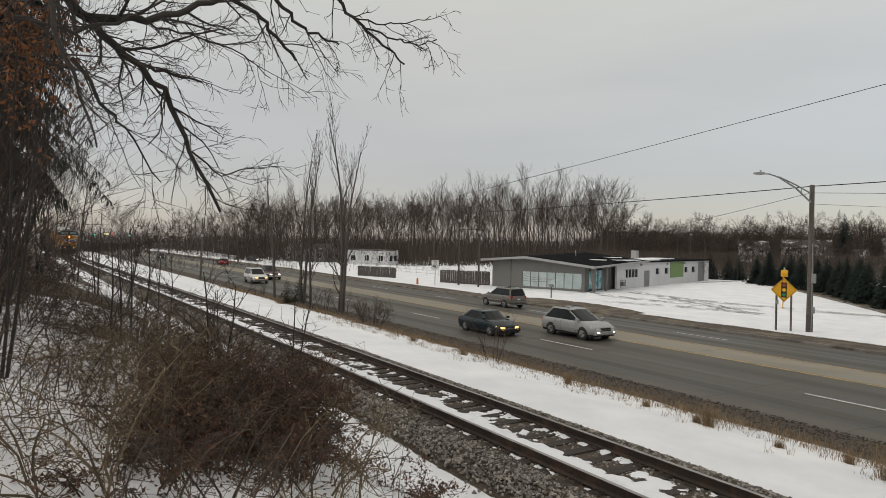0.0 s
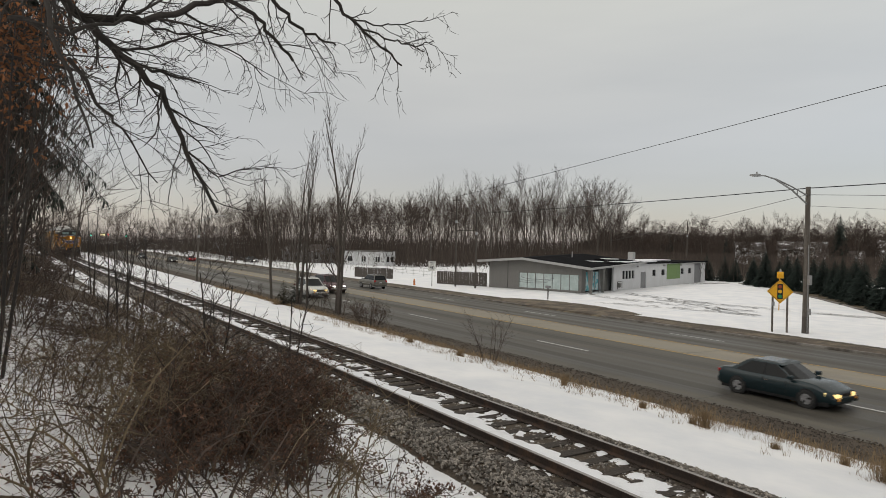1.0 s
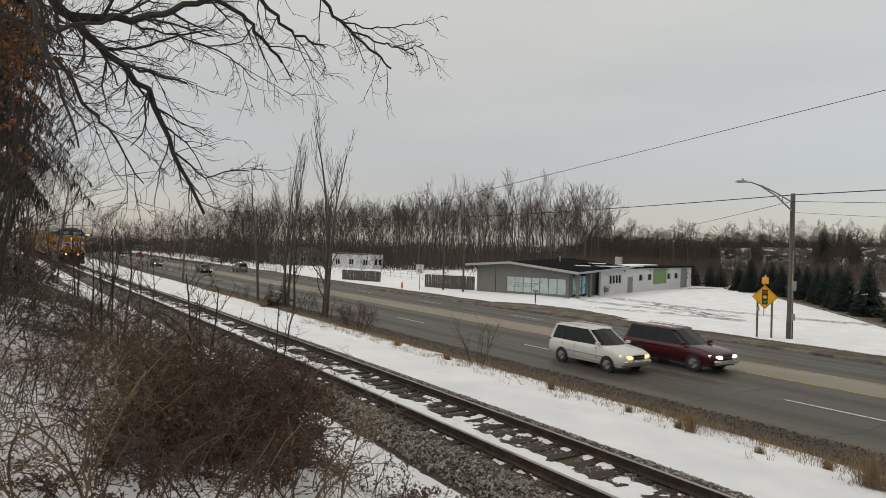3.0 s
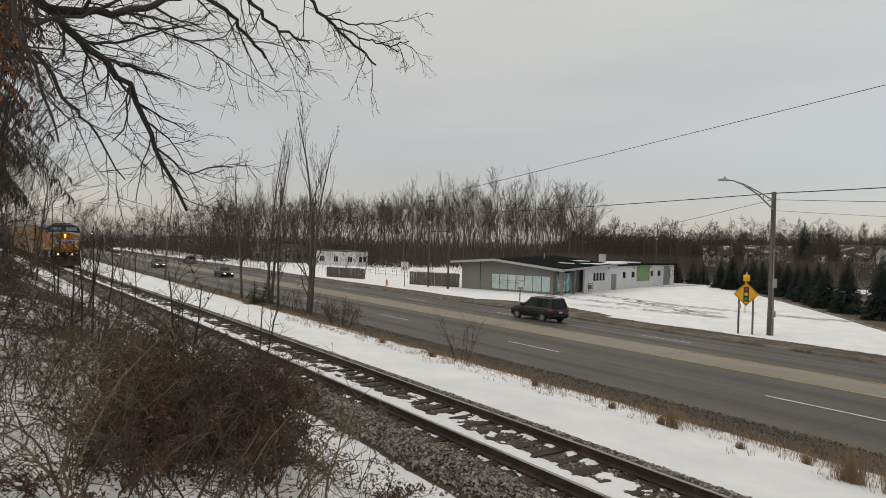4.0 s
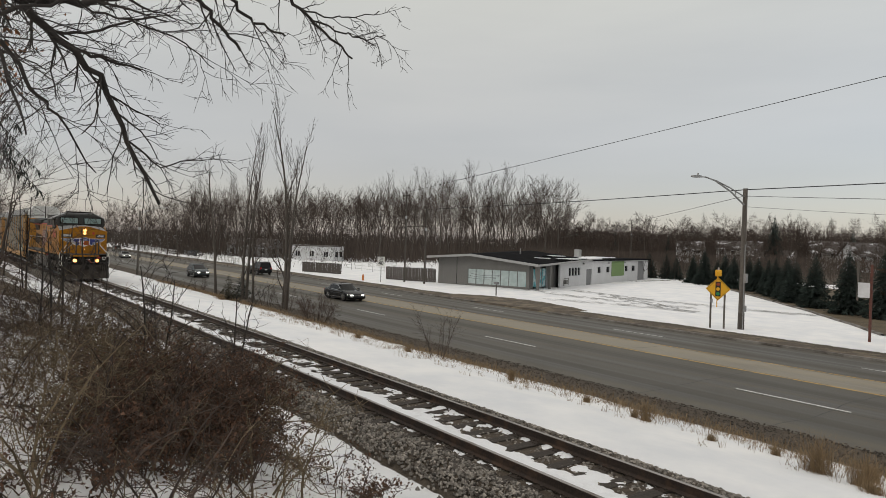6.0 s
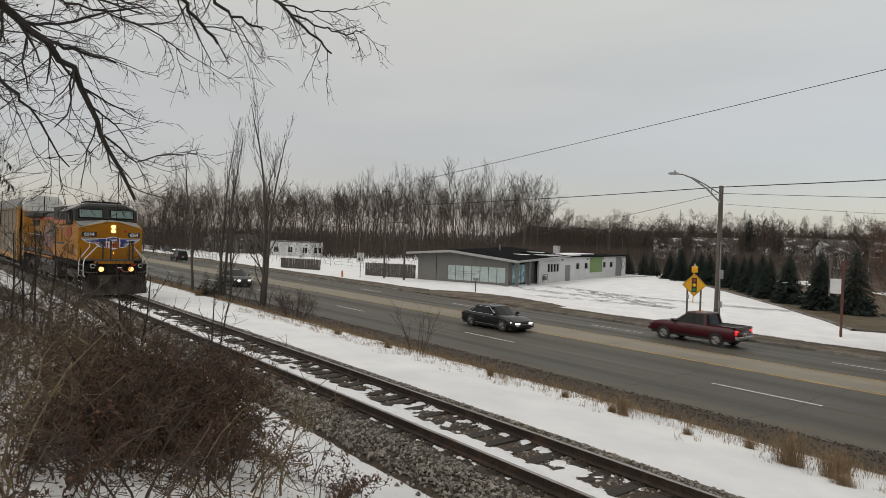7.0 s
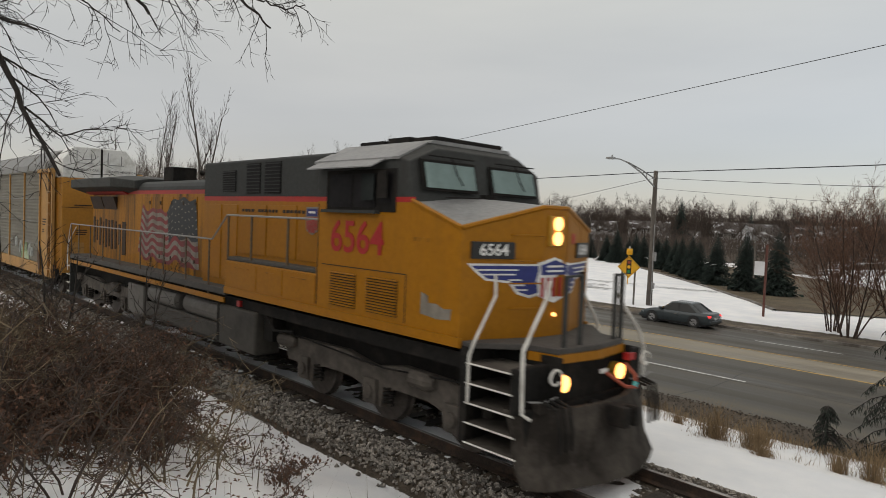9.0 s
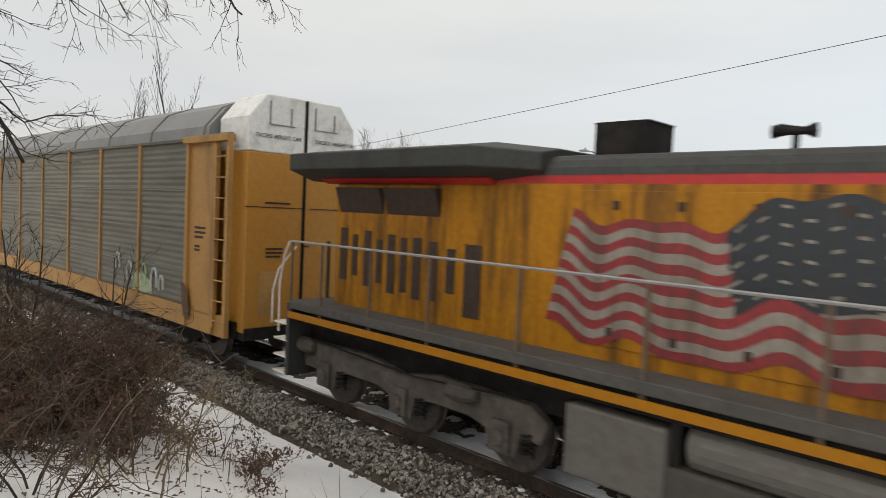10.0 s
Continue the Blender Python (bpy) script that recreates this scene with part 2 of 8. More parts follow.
# ---------------------------------------------------------------- road
def asphalt(name, lo, hi, lanes=None):
    m = bpy.data.materials.new(name)
    m.use_nodes = True
    nt = m.node_tree
    b = nt.nodes["Principled BSDF"]
    fine, tread, blot = nmap(nt, 60.0), nmap(nt, 1.0, stretch=(0.015, 1.3, 1), detail=3), nmap(nt, 0.25, detail=6)
    c = ramp(nt, fine, [(0.3, tuple(k * 0.8 for k in lo)), (0.7, lo)])
    c = mixc(nt, ramp(nt, tread, [(0.4, (0, 0, 0)), (0.62, (1, 1, 1))]), c, hi)
    c = mixc(nt, ramp(nt, blot, [(0.5, (0, 0, 0)), (0.75, (0.5, 0.5, 0.5))]), c, tuple(k * 0.7 for k in lo))
    if lanes:
        co, sp2, sn = nt.nodes.new("ShaderNodeTexCoord"), nt.nodes.new("ShaderNodeSeparateXYZ"), nt.nodes.new("ShaderNodeMath")
        nt.links.new(co.outputs["Object"], sp2.inputs[0])
        near = nt.nodes.new("ShaderNodeMath")
        near.operation, sn.operation = "MULTIPLY_ADD", "SINE"
        near.inputs[1].default_value, near.inputs[2].default_value = 2 * math.pi / lanes[1], math.pi / 2 - 2 * math.pi * lanes[0] / lanes[1]
        nt.links.new(sp2.outputs[1], near.inputs[0])
        nt.links.new(near.outputs[0], sn.inputs[0])
        oil = ramp(nt, sn.outputs[0], [(0.25, (0, 0, 0)), (0.95, (0.75, 0.75, 0.75))])
        c = mixc(nt, mixc(nt, 1.0, oil, ramp(nt, nmap(nt, 1.0, stretch=(0.03, 0.8, 1), detail=4), [(0.35, (0.45, 0.45, 0.45)), (0.65, (1, 1, 1))]), "MULTIPLY"), c, tuple(k * 0.62 for k in lo))
    nt.links.new(c, b.inputs["Base Color"])
    r = ramp(nt, tread, [(0.35, (0.45, 0.45, 0.45)), (0.65, (0.75, 0.75, 0.75))])
    nt.links.new(r, b.inputs["Roughness"])
    b.inputs["Specular IOR Level"].default_value = 0.3
    bp = nt.nodes.new("ShaderNodeBump")
    bp.inputs["Strength"].default_value, bp.inputs["Distance"].default_value = 0.3, 0.006
    nt.links.new(fine, bp.inputs["Height"])
    nt.links.new(bp.outputs[0], b.inputs["Normal"])
    return m


M_ASPHALT = asphalt("asphalt", (0.066, 0.060, 0.049), (0.118, 0.107, 0.087), (20.7, 3.72))
M_ASPHALT_FAR = asphalt("asphalt_away_lanes", (0.066, 0.060, 0.049), (0.118, 0.107, 0.087), (31.3, 3.4))
M_TURN = asphalt("pale_turn_lane", (0.215, 0.190, 0.146), (0.265, 0.236, 0.184))
M_WHITE_LINE = mat("white_line", (0.62, 0.62, 0.60), 0.7, 0, 20, 0.2, (0.12, 0.115, 0.11), 6.0, (0.55, 0.7))
M_YELLOW_LINE = mat("yellow_line", (0.50, 0.31, 0.06), 0.7, 0, 20, 0.2, (0.17, 0.15, 0.11), 3.0, (0.46, 0.66))


def strip(name, y0, y1, material, label, lift=0.0, xs=(-900.0, 320.0), thick=0.05):
    ys = sorted({y0, y1, *(a for a, _ in ROAD if y0 < a < y1)})
    g = Geo()
    for a, b in zip(ys, ys[1:]):
        n = 40
        xx = np.linspace(xs[0], xs[1], n + 1)
        vs = [(x, y, road_z(y) + lift) for x in xx for y in (a, b)]
        g.add(vs, [(2 * i, 2 * i + 2, 2 * i + 3, 2 * i + 1) for i in range(n)])
    return tagged(part(name, g, material), label, "road", kind="structure")


road = strip("road", ROAD[0][0], ROAD[2][0], M_ASPHALT, "worn grey asphalt road lanes with damp wheel tracks")
strip("road", ROAD[3][0], ROAD[5][0], M_ASPHALT_FAR, "worn grey asphalt road lanes with damp wheel tracks")
strip("road", ROAD[2][0], ROAD[3][0], M_TURN, "pale worn centre turning lane of a road")
for y, name, matr, w in ((ROAD[2][0] - 0.05, "yellow_line", M_YELLOW_LINE, 0.13), (ROAD[3][0] + 0.0, "yellow_line", M_YELLOW_LINE, 0.13)):
    strip(name, y - w / 2, y + w / 2, matr, "worn yellow lane line on the road", 0.006)
for lane_y in (ROAD[1][0], ROAD[4][0]):
    for k in range(-22, 5):
        x0 = -26.9 + 14.1 * (k + 2)
        g = Geo()
        g.add([(x0, lane_y - 0.06, road_z(lane_y) + 0.006), (x0 + 3.8, lane_y - 0.06, road_z(lane_y) + 0.006),
               (x0 + 3.8, lane_y + 0.06, road_z(lane_y) + 0.006), (x0, lane_y + 0.06, road_z(lane_y) + 0.006)], [(0, 1, 2, 3)])
        tagged(part("lane_dash", g, M_WHITE_LINE), "white dashed lane mark on the road", "road marking", "lane dashes", "structure")
M_SEAM = mat("tar_seam", (0.022, 0.020, 0.018), 0.6, 0, 20, 0.3)
seam_rng = random.Random(21)
for y in (22.42, 26.32, 29.46, 33.15):
    g, xx = Geo(), np.arange(-120.0, 20.0, 1.6)
    for a, b in zip(xx, xx[1:]):
        if seam_rng.random() < .82:
            ya, yb = (y + .05 * noise.noise((x * .5, y, 3)) for x in (a, b))
            w = seam_rng.uniform(.012, .03)
            g.add([(a, ya - w, road_z(ya) + .004), (b, yb - w, road_z(yb) + .004), (b, yb + w, road_z(yb) + .004), (a, ya + w, road_z(ya) + .004)], [(0, 1, 2, 3)])
    tagged(part("road_seam", g, M_SEAM), "dark tar-sealed seam along the road", "road seam", kind="structure")
for x in (-3.0, -9.5, -14.2, -20.6, -27.4, -33.0, -41.5, -52.0, -63.0):
    g, yy = Geo(), np.arange(26.3, 29.5, .4) if seam_rng.random() < .5 else np.arange(18.9, 26.1, .4)
    for a, b in zip(yy, yy[1:]):
        xa, xb = (x + .25 * noise.noise((x, q * .6, 7)) for q in (a, b))
        g.add([(xa - .018, a, road_z(a) + .004), (xa + .018, a, road_z(a) + .004), (xb + .018, b, road_z(b) + .004), (xb - .018, b, road_z(b) + .004)], [(0, 1, 2, 3)])
    tagged(part("road_crack", g, M_SEAM), "dark sealed crack across the road", "road crack", kind="structure")
# kerb, gutter and footway on the far side
M_KERB = mat("kerb_concrete", (0.22, 0.205, 0.185), 0.9, 0, 30, 0.25, (0.07, 0.06, 0.05), 0.8, (0.4, 0.65))
M_VERGE = mat("muddy_verge", (0.075, 0.058, 0.042), 0.95, 0, 20, 0.5, (0.16, 0.13, 0.09), 0.9, (0.45, 0.6), bump=0.8, bump_dist=0.03)
kerb = thing("kerb", "stained concrete kerb along the road", "kerb", kind="structure")
for k in range(60):
    x0 = -150 + k * 3.0
    if -47 < x0 < -38:
        continue
    part("kerb_stone", Geo().box(x0, x0 + 2.985, 36.4, 36.58, -1.95, -1.70), M_KERB, kerb)
g = Geo()
n = 160
xx = np.linspace(-300, 150, n + 1)
for i in range(n):
    w0, w1 = (1.7 + 0.5 * noise.noise((x * 0.4, 0, 2)) for x in (xx[i], xx[i + 1]))
    g.add([(xx[i], 36.58, -1.71), (xx[i + 1], 36.58, -1.71), (xx[i + 1], 36.58 + w1, -1.70), (xx[i], 36.58 + w0, -1.70)], [(0, 1, 2, 3)])
tagged(part("verge", g, M_VERGE), "muddy brown grass verge behind the kerb", "verge", kind="structure")

# driveway mud and tyre tracks on the snowy lot
M_SLUSH = mat("grey_slush", (0.20, 0.19, 0.175), 0.7, 0, 6, 0.3, (0.55, 0.55, 0.56), 0.9, (0.42, 0.58), bump=0.3, bump_dist=0.02)
lot_rng = random.Random(8)
for cx, cy, rad, a0, a1 in ((-44, 62, 20, 200, 300), (-44, 62, 21.7, 205, 300), (-38, 70, 26, 235, 300), (-38, 70, 27.7, 238, 300), (-30, 40, 16, 95, 150), (-30, 40, 17.6, 95, 150), (-48, 46, 14, 20, 80), (-48, 46, 15.6, 22, 84)):
    pts = [(cx + (rad + .5 * math.sin(k * .4)) * math.cos(radians(a)), cy + (rad * .55) * math.sin(radians(a))) for k, a in enumerate(np.linspace(a0, a1, 40))]
    g = Geo()
    for i in range(39):
        (xa, ya), (xb, yb) = pts[i], pts[i + 1]
        if min(ya, yb) < 39.4 or lot_rng.random() < .2:
            continue
        w = lot_rng.uniform(.08, .2)
        za, zb3 = ground_z(xa, ya) + .05, ground_z(xb, yb) + .05
        g.add([(xa, ya - w, za), (xb, yb - w, zb3), (xb, yb + w, zb3), (xa, ya + w, za)], [(0, 1, 2, 3)])
    if g.f:
        tagged(part("tyre_track", g, M_SLUSH), "grey slushy tyre track across the snow", "tyre track", kind="structure")
g = Geo()
n = 30
for i in range(n):
    x0, x1 = -52 + i * .55, -52 + (i + 1) * .55
    d0, d1 = (40.2 + 2.2 * math.sin(math.pi * (x + 52) / 16.5) + .5 * noise.noise((x, 0, 5)) for x in (x0, x1))
    g.add([(x0, 36.34, -1.85), (x1, 36.34, -1.85), (x1, 36.6, -1.735), (x0, 36.6, -1.735)], [(0, 1, 2, 3)])
    g.add([(x0, 36.6, -1.735), (x1, 36.6, -1.735), (x1, d1, ground_z(x1, d1) + .045), (x0, d0, ground_z(x0, d0) + .045)], [(0, 1, 2, 3)])
tagged(part("driveway", g, M_VERGE), "muddy brown driveway mouth at the kerb", "driveway", kind="structure")

# bare brown lawn under the spruces, with a stone edging towards the lot
LAWN_EDGE = ((-62, 91.8), (-54, 87.0), (-48.5, 82.0), (-43.0, 76.3), (-35.5, 68.5), (-27.2, 59.7), (-21.0, 52.5), (-17.4, 47.9))
M_LAWN = mat("winter_brown_lawn", (0.070, 0.052, 0.030), 0.95, 0, 12, 0.5, (0.11, 0.085, 0.05), 0.5, (0.42, 0.6), bump=0.8, bump_dist=0.03)
edge = [Vector((x, y)) for x, y in LAWN_EDGE]
line = [a.lerp(b, k / 8) for a, b in zip(edge, edge[1:]) for k in range(8)] + [edge[-1]]
g, ge = Geo(), Geo()
for i in range(len(line) - 1):
    (xa, ya), (xb, yb) = line[i], line[i + 1]
    for w0, w1 in ((0, 3), (3, 6), (6, 11), (11, 20)):
        g.add([(xa + w0 * .85, ya + w0 * .5, ground_z(xa, ya) + .06), (xb + w0 * .85, yb + w0 * .5, ground_z(xb, yb) + .06), (xb + w1 * .85, yb + w1 * .5, ground_z(xb, yb) + .06), (xa + w1 * .85, ya + w1 * .5, ground_z(xa, ya) + .06)], [(0, 1, 2, 3)])
    ge.add([(xa + u * .85, ya + u * .5, ground_z(xa, ya) + h) for u, h in ((-.12, 0), (-.12, .14), (.08, .14), (.08, 0))] + [(xb + u * .85, yb + u * .5, ground_z(xb, yb) + h) for u, h in ((-.12, 0), (-.12, .14), (.08, .14), (.08, 0))], [(0, 1, 5, 4), (1, 2, 6, 5), (2, 3, 7, 6)])
tagged(part("lawn", g, M_LAWN), "bare brown winter lawn under spruces", "lawn", kind="structure")
tagged(part("lawn_edging", ge, M_KERB), "low pale concrete edging of a lawn", "edging", kind="structure")

# ---------------------------------------------------------------- railway track
M_RAIL = mat("rusty_rail", (0.034, 0.023, 0.017), 0.8, 0.1, 30, 0.4, (0.09, 0.05, 0.03), 3.0)
M_RAILTOP = mat("worn_rail_head", (0.30, 0.28, 0.26), 0.35, 0.9, 30, 0.2, (0.12, 0.09, 0.07), 2.0)
M_TIE = mat("old_tie_wood", (0.042, 0.034, 0.028), 0.95, 0, 25, 0.45, (0.062, 0.052, 0.043), 3.0, stretch=(6, 1, 6), bump=0.8, bump_dist=0.02)
M_PLATE = mat("tie_plate_steel", (0.05, 0.038, 0.03), 0.75, 0.4, 40, 0.4)
M_STONE = mat("ballast_stone", (0.27, 0.25, 0.225), 0.95, 0, 30, 0.45, (0.07, 0.058, 0.048), 7.0, (0.5, 0.62), island=True, bump=0.5, bump_dist=0.01)
railway = thing("railway_track", "single railway track on wooden ties in snowy gravel", "railway track", kind="structure")
for side in (-1, 1):
    g, gt = Geo(), Geo()
    prof = [(-0.075, -0.172), (0.075, -0.172), (0.075, -0.158), (0.012, -0.135), (0.010, -0.045), (0.036, -0.034), (0.036, -0.006), (-0.036, -0.006), (-0.036, -0.034), (-0.010, -0.045), (-0.012, -0.135), (-0.075, -0.158)]
    rings, tops = [], []
    for s in np.concatenate([np.arange(-420, -60, 12.0), np.arange(-60, 40, 2.0), np.arange(40, 140, 12.0)]):
        x, y, h = track(float(s))
        off = side * 0.7535
        rings.append([(x - math.sin(h) * (off + a), y + math.cos(h) * (off + a), b) for a, b in prof])
        tops.append([(x - math.sin(h) * (off + a), y + math.cos(h) * (off + a), b) for a, b in ((-0.034, -0.006), (0.034, -0.006), (0.028, 0.0), (-0.028, 0.0))])
    rail = part("rail", g.loft(rings), M_RAIL, railway)
    part("rail_head", gt.loft(tops), M_RAILTOP, rail, "polished rail head")
tie_mesh = Geo().box(-0.115, 0.115, -1.3, 1.3, -0.36, -0.175).mesh("tie", M_TIE)
gp = Geo()
for side in (-1, 1):
    gp.box(-0.1, 0.1, side * 0.7535 - 0.19, side * 0.7535 + 0.19, -0.178, -0.166)
    for dx in (-0.06, 0.06):
        for dy in (-0.11, 0.11):
            gp.box(dx - 0.012, dx + 0.012, side * 0.7535 + dy - 0.012, side * 0.7535 + dy + 0.012, -0.166, -0.14)
plate_mesh = gp.mesh("tie_plates", M_PLATE)
far_ties = Geo()
rng = random.Random(4)
for k in range(700):
    s = 12.0 - k * 0.53 + rng.uniform(-0.03, 0.03)
    x, y, h = track(s)
    p = pose(x, y, rng.uniform(-0.012, 0.006), 0, 0, math.degrees(h) + rng.uniform(-1.2, 1.2))
    if k < 220:
        tie = new("tie", tie_mesh)
        tie.parent, tie.matrix_basis = railway, p
        plates = new("tie_plate", plate_mesh)
        plates.parent, plates.matrix_basis = tie, pose(0, 0, 0.002)
    else:
        far_ties.add([p @ Vector(c) for c in ((-0.115, -1.3, -0.175), (0.115, -1.3, -0.175), (0.115, 1.3, -0.175), (-0.115, 1.3, -0.175), (-0.115, -1.3, -0.3), (0.115, -1.3, -0.3), (0.115, 1.3, -0.3), (-0.115, 1.3, -0.3))],
                     [(0, 1, 2, 3), (0, 4, 5, 1), (1, 5, 6, 2), (2, 6, 7, 3), (3, 7, 4, 0)])
part("distant_ties", far_ties, M_TIE, railway)["kind"] = "stuff"


def stones(count, s_lo, s_hi, size, seed, place):
    """Broken stones: squashed and twisted octahedra with cut corners."""
    r = np.random.default_rng(seed)
    base = np.array([(1, 0, 0), (-1, 0, 0), (0, 1, 0), (0, -1, 0), (0, 0, 1), (0, 0, -1), (.6, .6, .5), (-.6, .6, -.5), (.6, -.6, -.4), (-.6, -.6, .5)])
    tri = [(0, 6, 4), (6, 2, 4), (2, 1, 4), (1, 9, 4), (9, 3, 4), (3, 0, 4), (0, 2, 6), (0, 5, 2), (2, 5, 7), (2, 7, 1), (7, 5, 1), (1, 5, 3), (1, 3, 9), (3, 5, 8), (3, 8, 0), (8, 5, 0)]
    vs, fs = [], []
    for i in range(count):
        x, y, z = place(r)
        q = r.normal(size=(3, 3))
        q, _ = np.linalg.qr(q)
        sc = size * r.uniform(0.55, 1.25) * r.uniform(0.7, 1.2, 3)
        p = (base * r.uniform(0.75, 1.15, (10, 1)) * sc) @ q.T + (x, y, z)
        o = len(vs)
        vs.extend(map(tuple, p))
        fs.extend((a + o, b + o, c + o) for a, b, c in tri)
    return vs, fs


def ballast_at(lo, hi):
    def place(r):
        s = lo + (hi - lo) * r.random()
        side = -1 if r.random() < 0.6 else 1
        if r.random() < 0.30:
            v = r.uniform(-1.3, 1.3)
            z = -0.205
        else:
            v = side * (1.05 + (0.80 if side < 0 else 0.75) * r.random() ** 0.9)
            z = float(np.interp(abs(v), [1.0, 1.4, 2.0, 2.5], [-0.19, -0.20, -0.42, -0.42])) + r.uniform(-0.01, 0.02)
            if abs(v) > 1.8:
                v += side * r.random() ** 4 * 0.35
        x, y, h = track(s)
        return x, y + v, z if abs(v) < 2.1 else max(z, ground_z(x, y + v))
    return place


bv, bf = stones(23000, 0, 0, 0.038, 5, ballast_at(-26.0, 4.0))
bv2, bf2 = stones(5000, 0, 0, 0.06, 6, ballast_at(-70.0, -26.0))
g = Geo()
g.add(bv, bf).add(bv2, bf2)
tagged(part("ballast", g, M_STONE), "loose grey and brown crushed stone ballast", "gravel", kind="stuff")

# snow lying between the rails and over the ties, broken into patches
M_SNOW = mat("old_snow", (0.80, 0.81, 0.83), 0.85, 0, 60, 0.06, (0.62, 0.62, 0.63), 2.0, (0.55, 0.75), bump=0.5, bump_dist=0.02, spec=0.2)
g = Geo()
for lo, hi, step in ((-40.0, 4.0, 0.055), (-150.0, -40.0, 0.22)):
    ss, vv = np.arange(lo, hi, step), np.arange(-1.25, 1.25, 0.055)
    idx = {}
    hgt = np.zeros((len(ss), len(vv)))
    for i, s in enumerate(ss):
        for j, v in enumerate(vv):
            gate = 0.58 * math.exp(-((v + 0.27) / 0.19) ** 2) + 0.01 * math.exp(-((v - 0.1) / 0.4) ** 2) - 0.25 * (abs(v) > 0.95) - 0.9 * (0.69 < abs(v) < 0.82)
            hgt[i, j] = noise.noise((s * 1.1, v * 2.0, 4)) * 0.45 + noise.noise((s * 4, v * 4.5, 8)) * 0.30 + noise.noise((s * 11, v * 11, 3)) * 0.16 + gate - 0.14
    vs, fs = [], []
    def vert(i, j):
        if (i, j) not in idx:
            x, y, h = track(float(ss[i]))
            idx[i, j] = len(vs)
            vs.append((x, y + vv[j], -0.185 + min(0.04, 0.16 * hgt[i, j])))
        return idx[i, j]
    for i in range(len(ss) - 1):
        for j in range(len(vv) - 1):
            if hgt[i:i + 2, j:j + 2].max() > 0:
                fs.append((vert(i, j), vert(i + 1, j), vert(i + 1, j + 1), vert(i, j + 1)))
    g.add(vs, fs)
tagged(part("track_snow", g, M_SNOW, smooth=True), "melting patches of white snow between the rails", "snow", kind="stuff")


# muddy gravel shoulder along the near edge of the road
def shoulder_at(r):
    x = 6.0 - 60.0 * r.random() ** 1.3
    y = 18.9 - 2.3 * r.random() ** 1.5
    return x, y, max(ground_z(x, y), road_z(y) if y > 18.75 else -9) + r.uniform(-0.008, 0.008)


M_MUD = mat("dark_muddy_gravel", (0.052, 0.042, 0.034), 0.9, 0, 30, 0.5, (0.11, 0.095, 0.078), 5.0, (0.5, 0.65), island=True)
g = Geo()
g.add(*stones(9000, 0, 0, 0.034, 15, shoulder_at))
tagged(part("shoulder_gravel", g, M_MUD), "dark muddy gravel on the road shoulder", "gravel", kind="stuff")


# ---------------------------------------------------------------- locomotive
M_YEL = mat("armour_yellow_paint", (0.318, 0.130, 0.003), 0.45, 0, 12, 0.10, (0.26, 0.112, 0.006), 1.1, (0.52, 0.80), (2.2, 1, 0.35), 0.05, spec=0.25)
M_YEL_DULL = mat("grimy_yellow_paint", (0.345, 0.145, 0.004), 0.5, 0, 14, 0.15, (0.06, 0.028, 0.009), 1.4, (0.46, 0.70), (2.5, 1, 0.3), 0.05, spec=0.25)
M_GREY = mat("dark_grey_paint", (0.040, 0.042, 0.040), 0.6, 0, 14, 0.2, (0.030, 0.028, 0.026), 1.2, (0.5, 0.7), (1.5, 1, 0.5), 0.05, spec=0.25)
M_GREY_LT = mat("weathered_grey_roof", (0.24, 0.24, 0.24), 0.5, 0, 14, 0.15, (0.14, 0.14, 0.14), 1.5)
M_RED = mat("red_stripe_paint", (0.36, 0.014, 0.014), 0.45, 0, 14, 0.15, (0.20, 0.02, 0.02), 1.5, (0.5, 0.75), bump=0)
M_TRUCK = mat("dusty_grey_steel", (0.082, 0.070, 0.058), 0.85, 0.0, 9, 0.3, (0.035, 0.028, 0.023), 1.8, (0.46, 0.68))
M_RES = mat("scuffed_grey_reservoir_paint", (0.098, 0.090, 0.080), 0.6, 0, 9, 0.2, (0.075, 0.066, 0.055), 1.5, (0.48, 0.72), (0.7, 1, 2.0))
M_BLACK = mat("greasy_black_steel", (0.012, 0.011, 0.010), 0.85, 0.0, 10, 0.4, (0.03, 0.025, 0.021), 2.0, spec=0.2)
M_TANK = mat("grey_fuel_tank_paint", (0.050, 0.045, 0.038), 0.8, 0, 9, 0.2, (0.022, 0.018, 0.015), 1.3)
M_DECK = mat("worn_grey_walkway", (0.062, 0.057, 0.052), 0.8, 0, 12, 0.2, (0.04, 0.034, 0.03), 2.0)
M_RAILW = mat("white_handrail_paint", (0.68, 0.66, 0.61), 0.5, 0, 12, 0.1, (0.35, 0.32, 0.28), 3.0)
M_RAILG = mat("grey_handrail_paint", (0.24, 0.235, 0.23), 0.5, 0, 12, 0.1)
M_POST = mat("dark_brown_post", (0.09, 0.06, 0.035), 0.6, 0, 12, 0.3)
# pale teal base colour stands in for the sky's reflection and the pale interior
M_GLASS = glass("cab_glass_painted_sky", (0.19, 0.26, 0.25))
M_WINDARK = glass("dark_cab_side_glass", (0.03, 0.034, 0.034))
M_PILOT = mat("muddy_pilot_steel", (0.060, 0.052, 0.044), 0.9, 0, 6, 0.3, (0.022, 0.018, 0.015), 1.6, (0.42, 0.6), spec=0.2)
M_DARK = mat("dark_opening", (0.012, 0.011, 0.012), 0.5, 0, 10, 0.3, bump=0, spec=0.12)
M_BROWNV = mat("rusty_dark_louvre", (0.034, 0.018, 0.011), 0.7, 0, 10, 0.4)
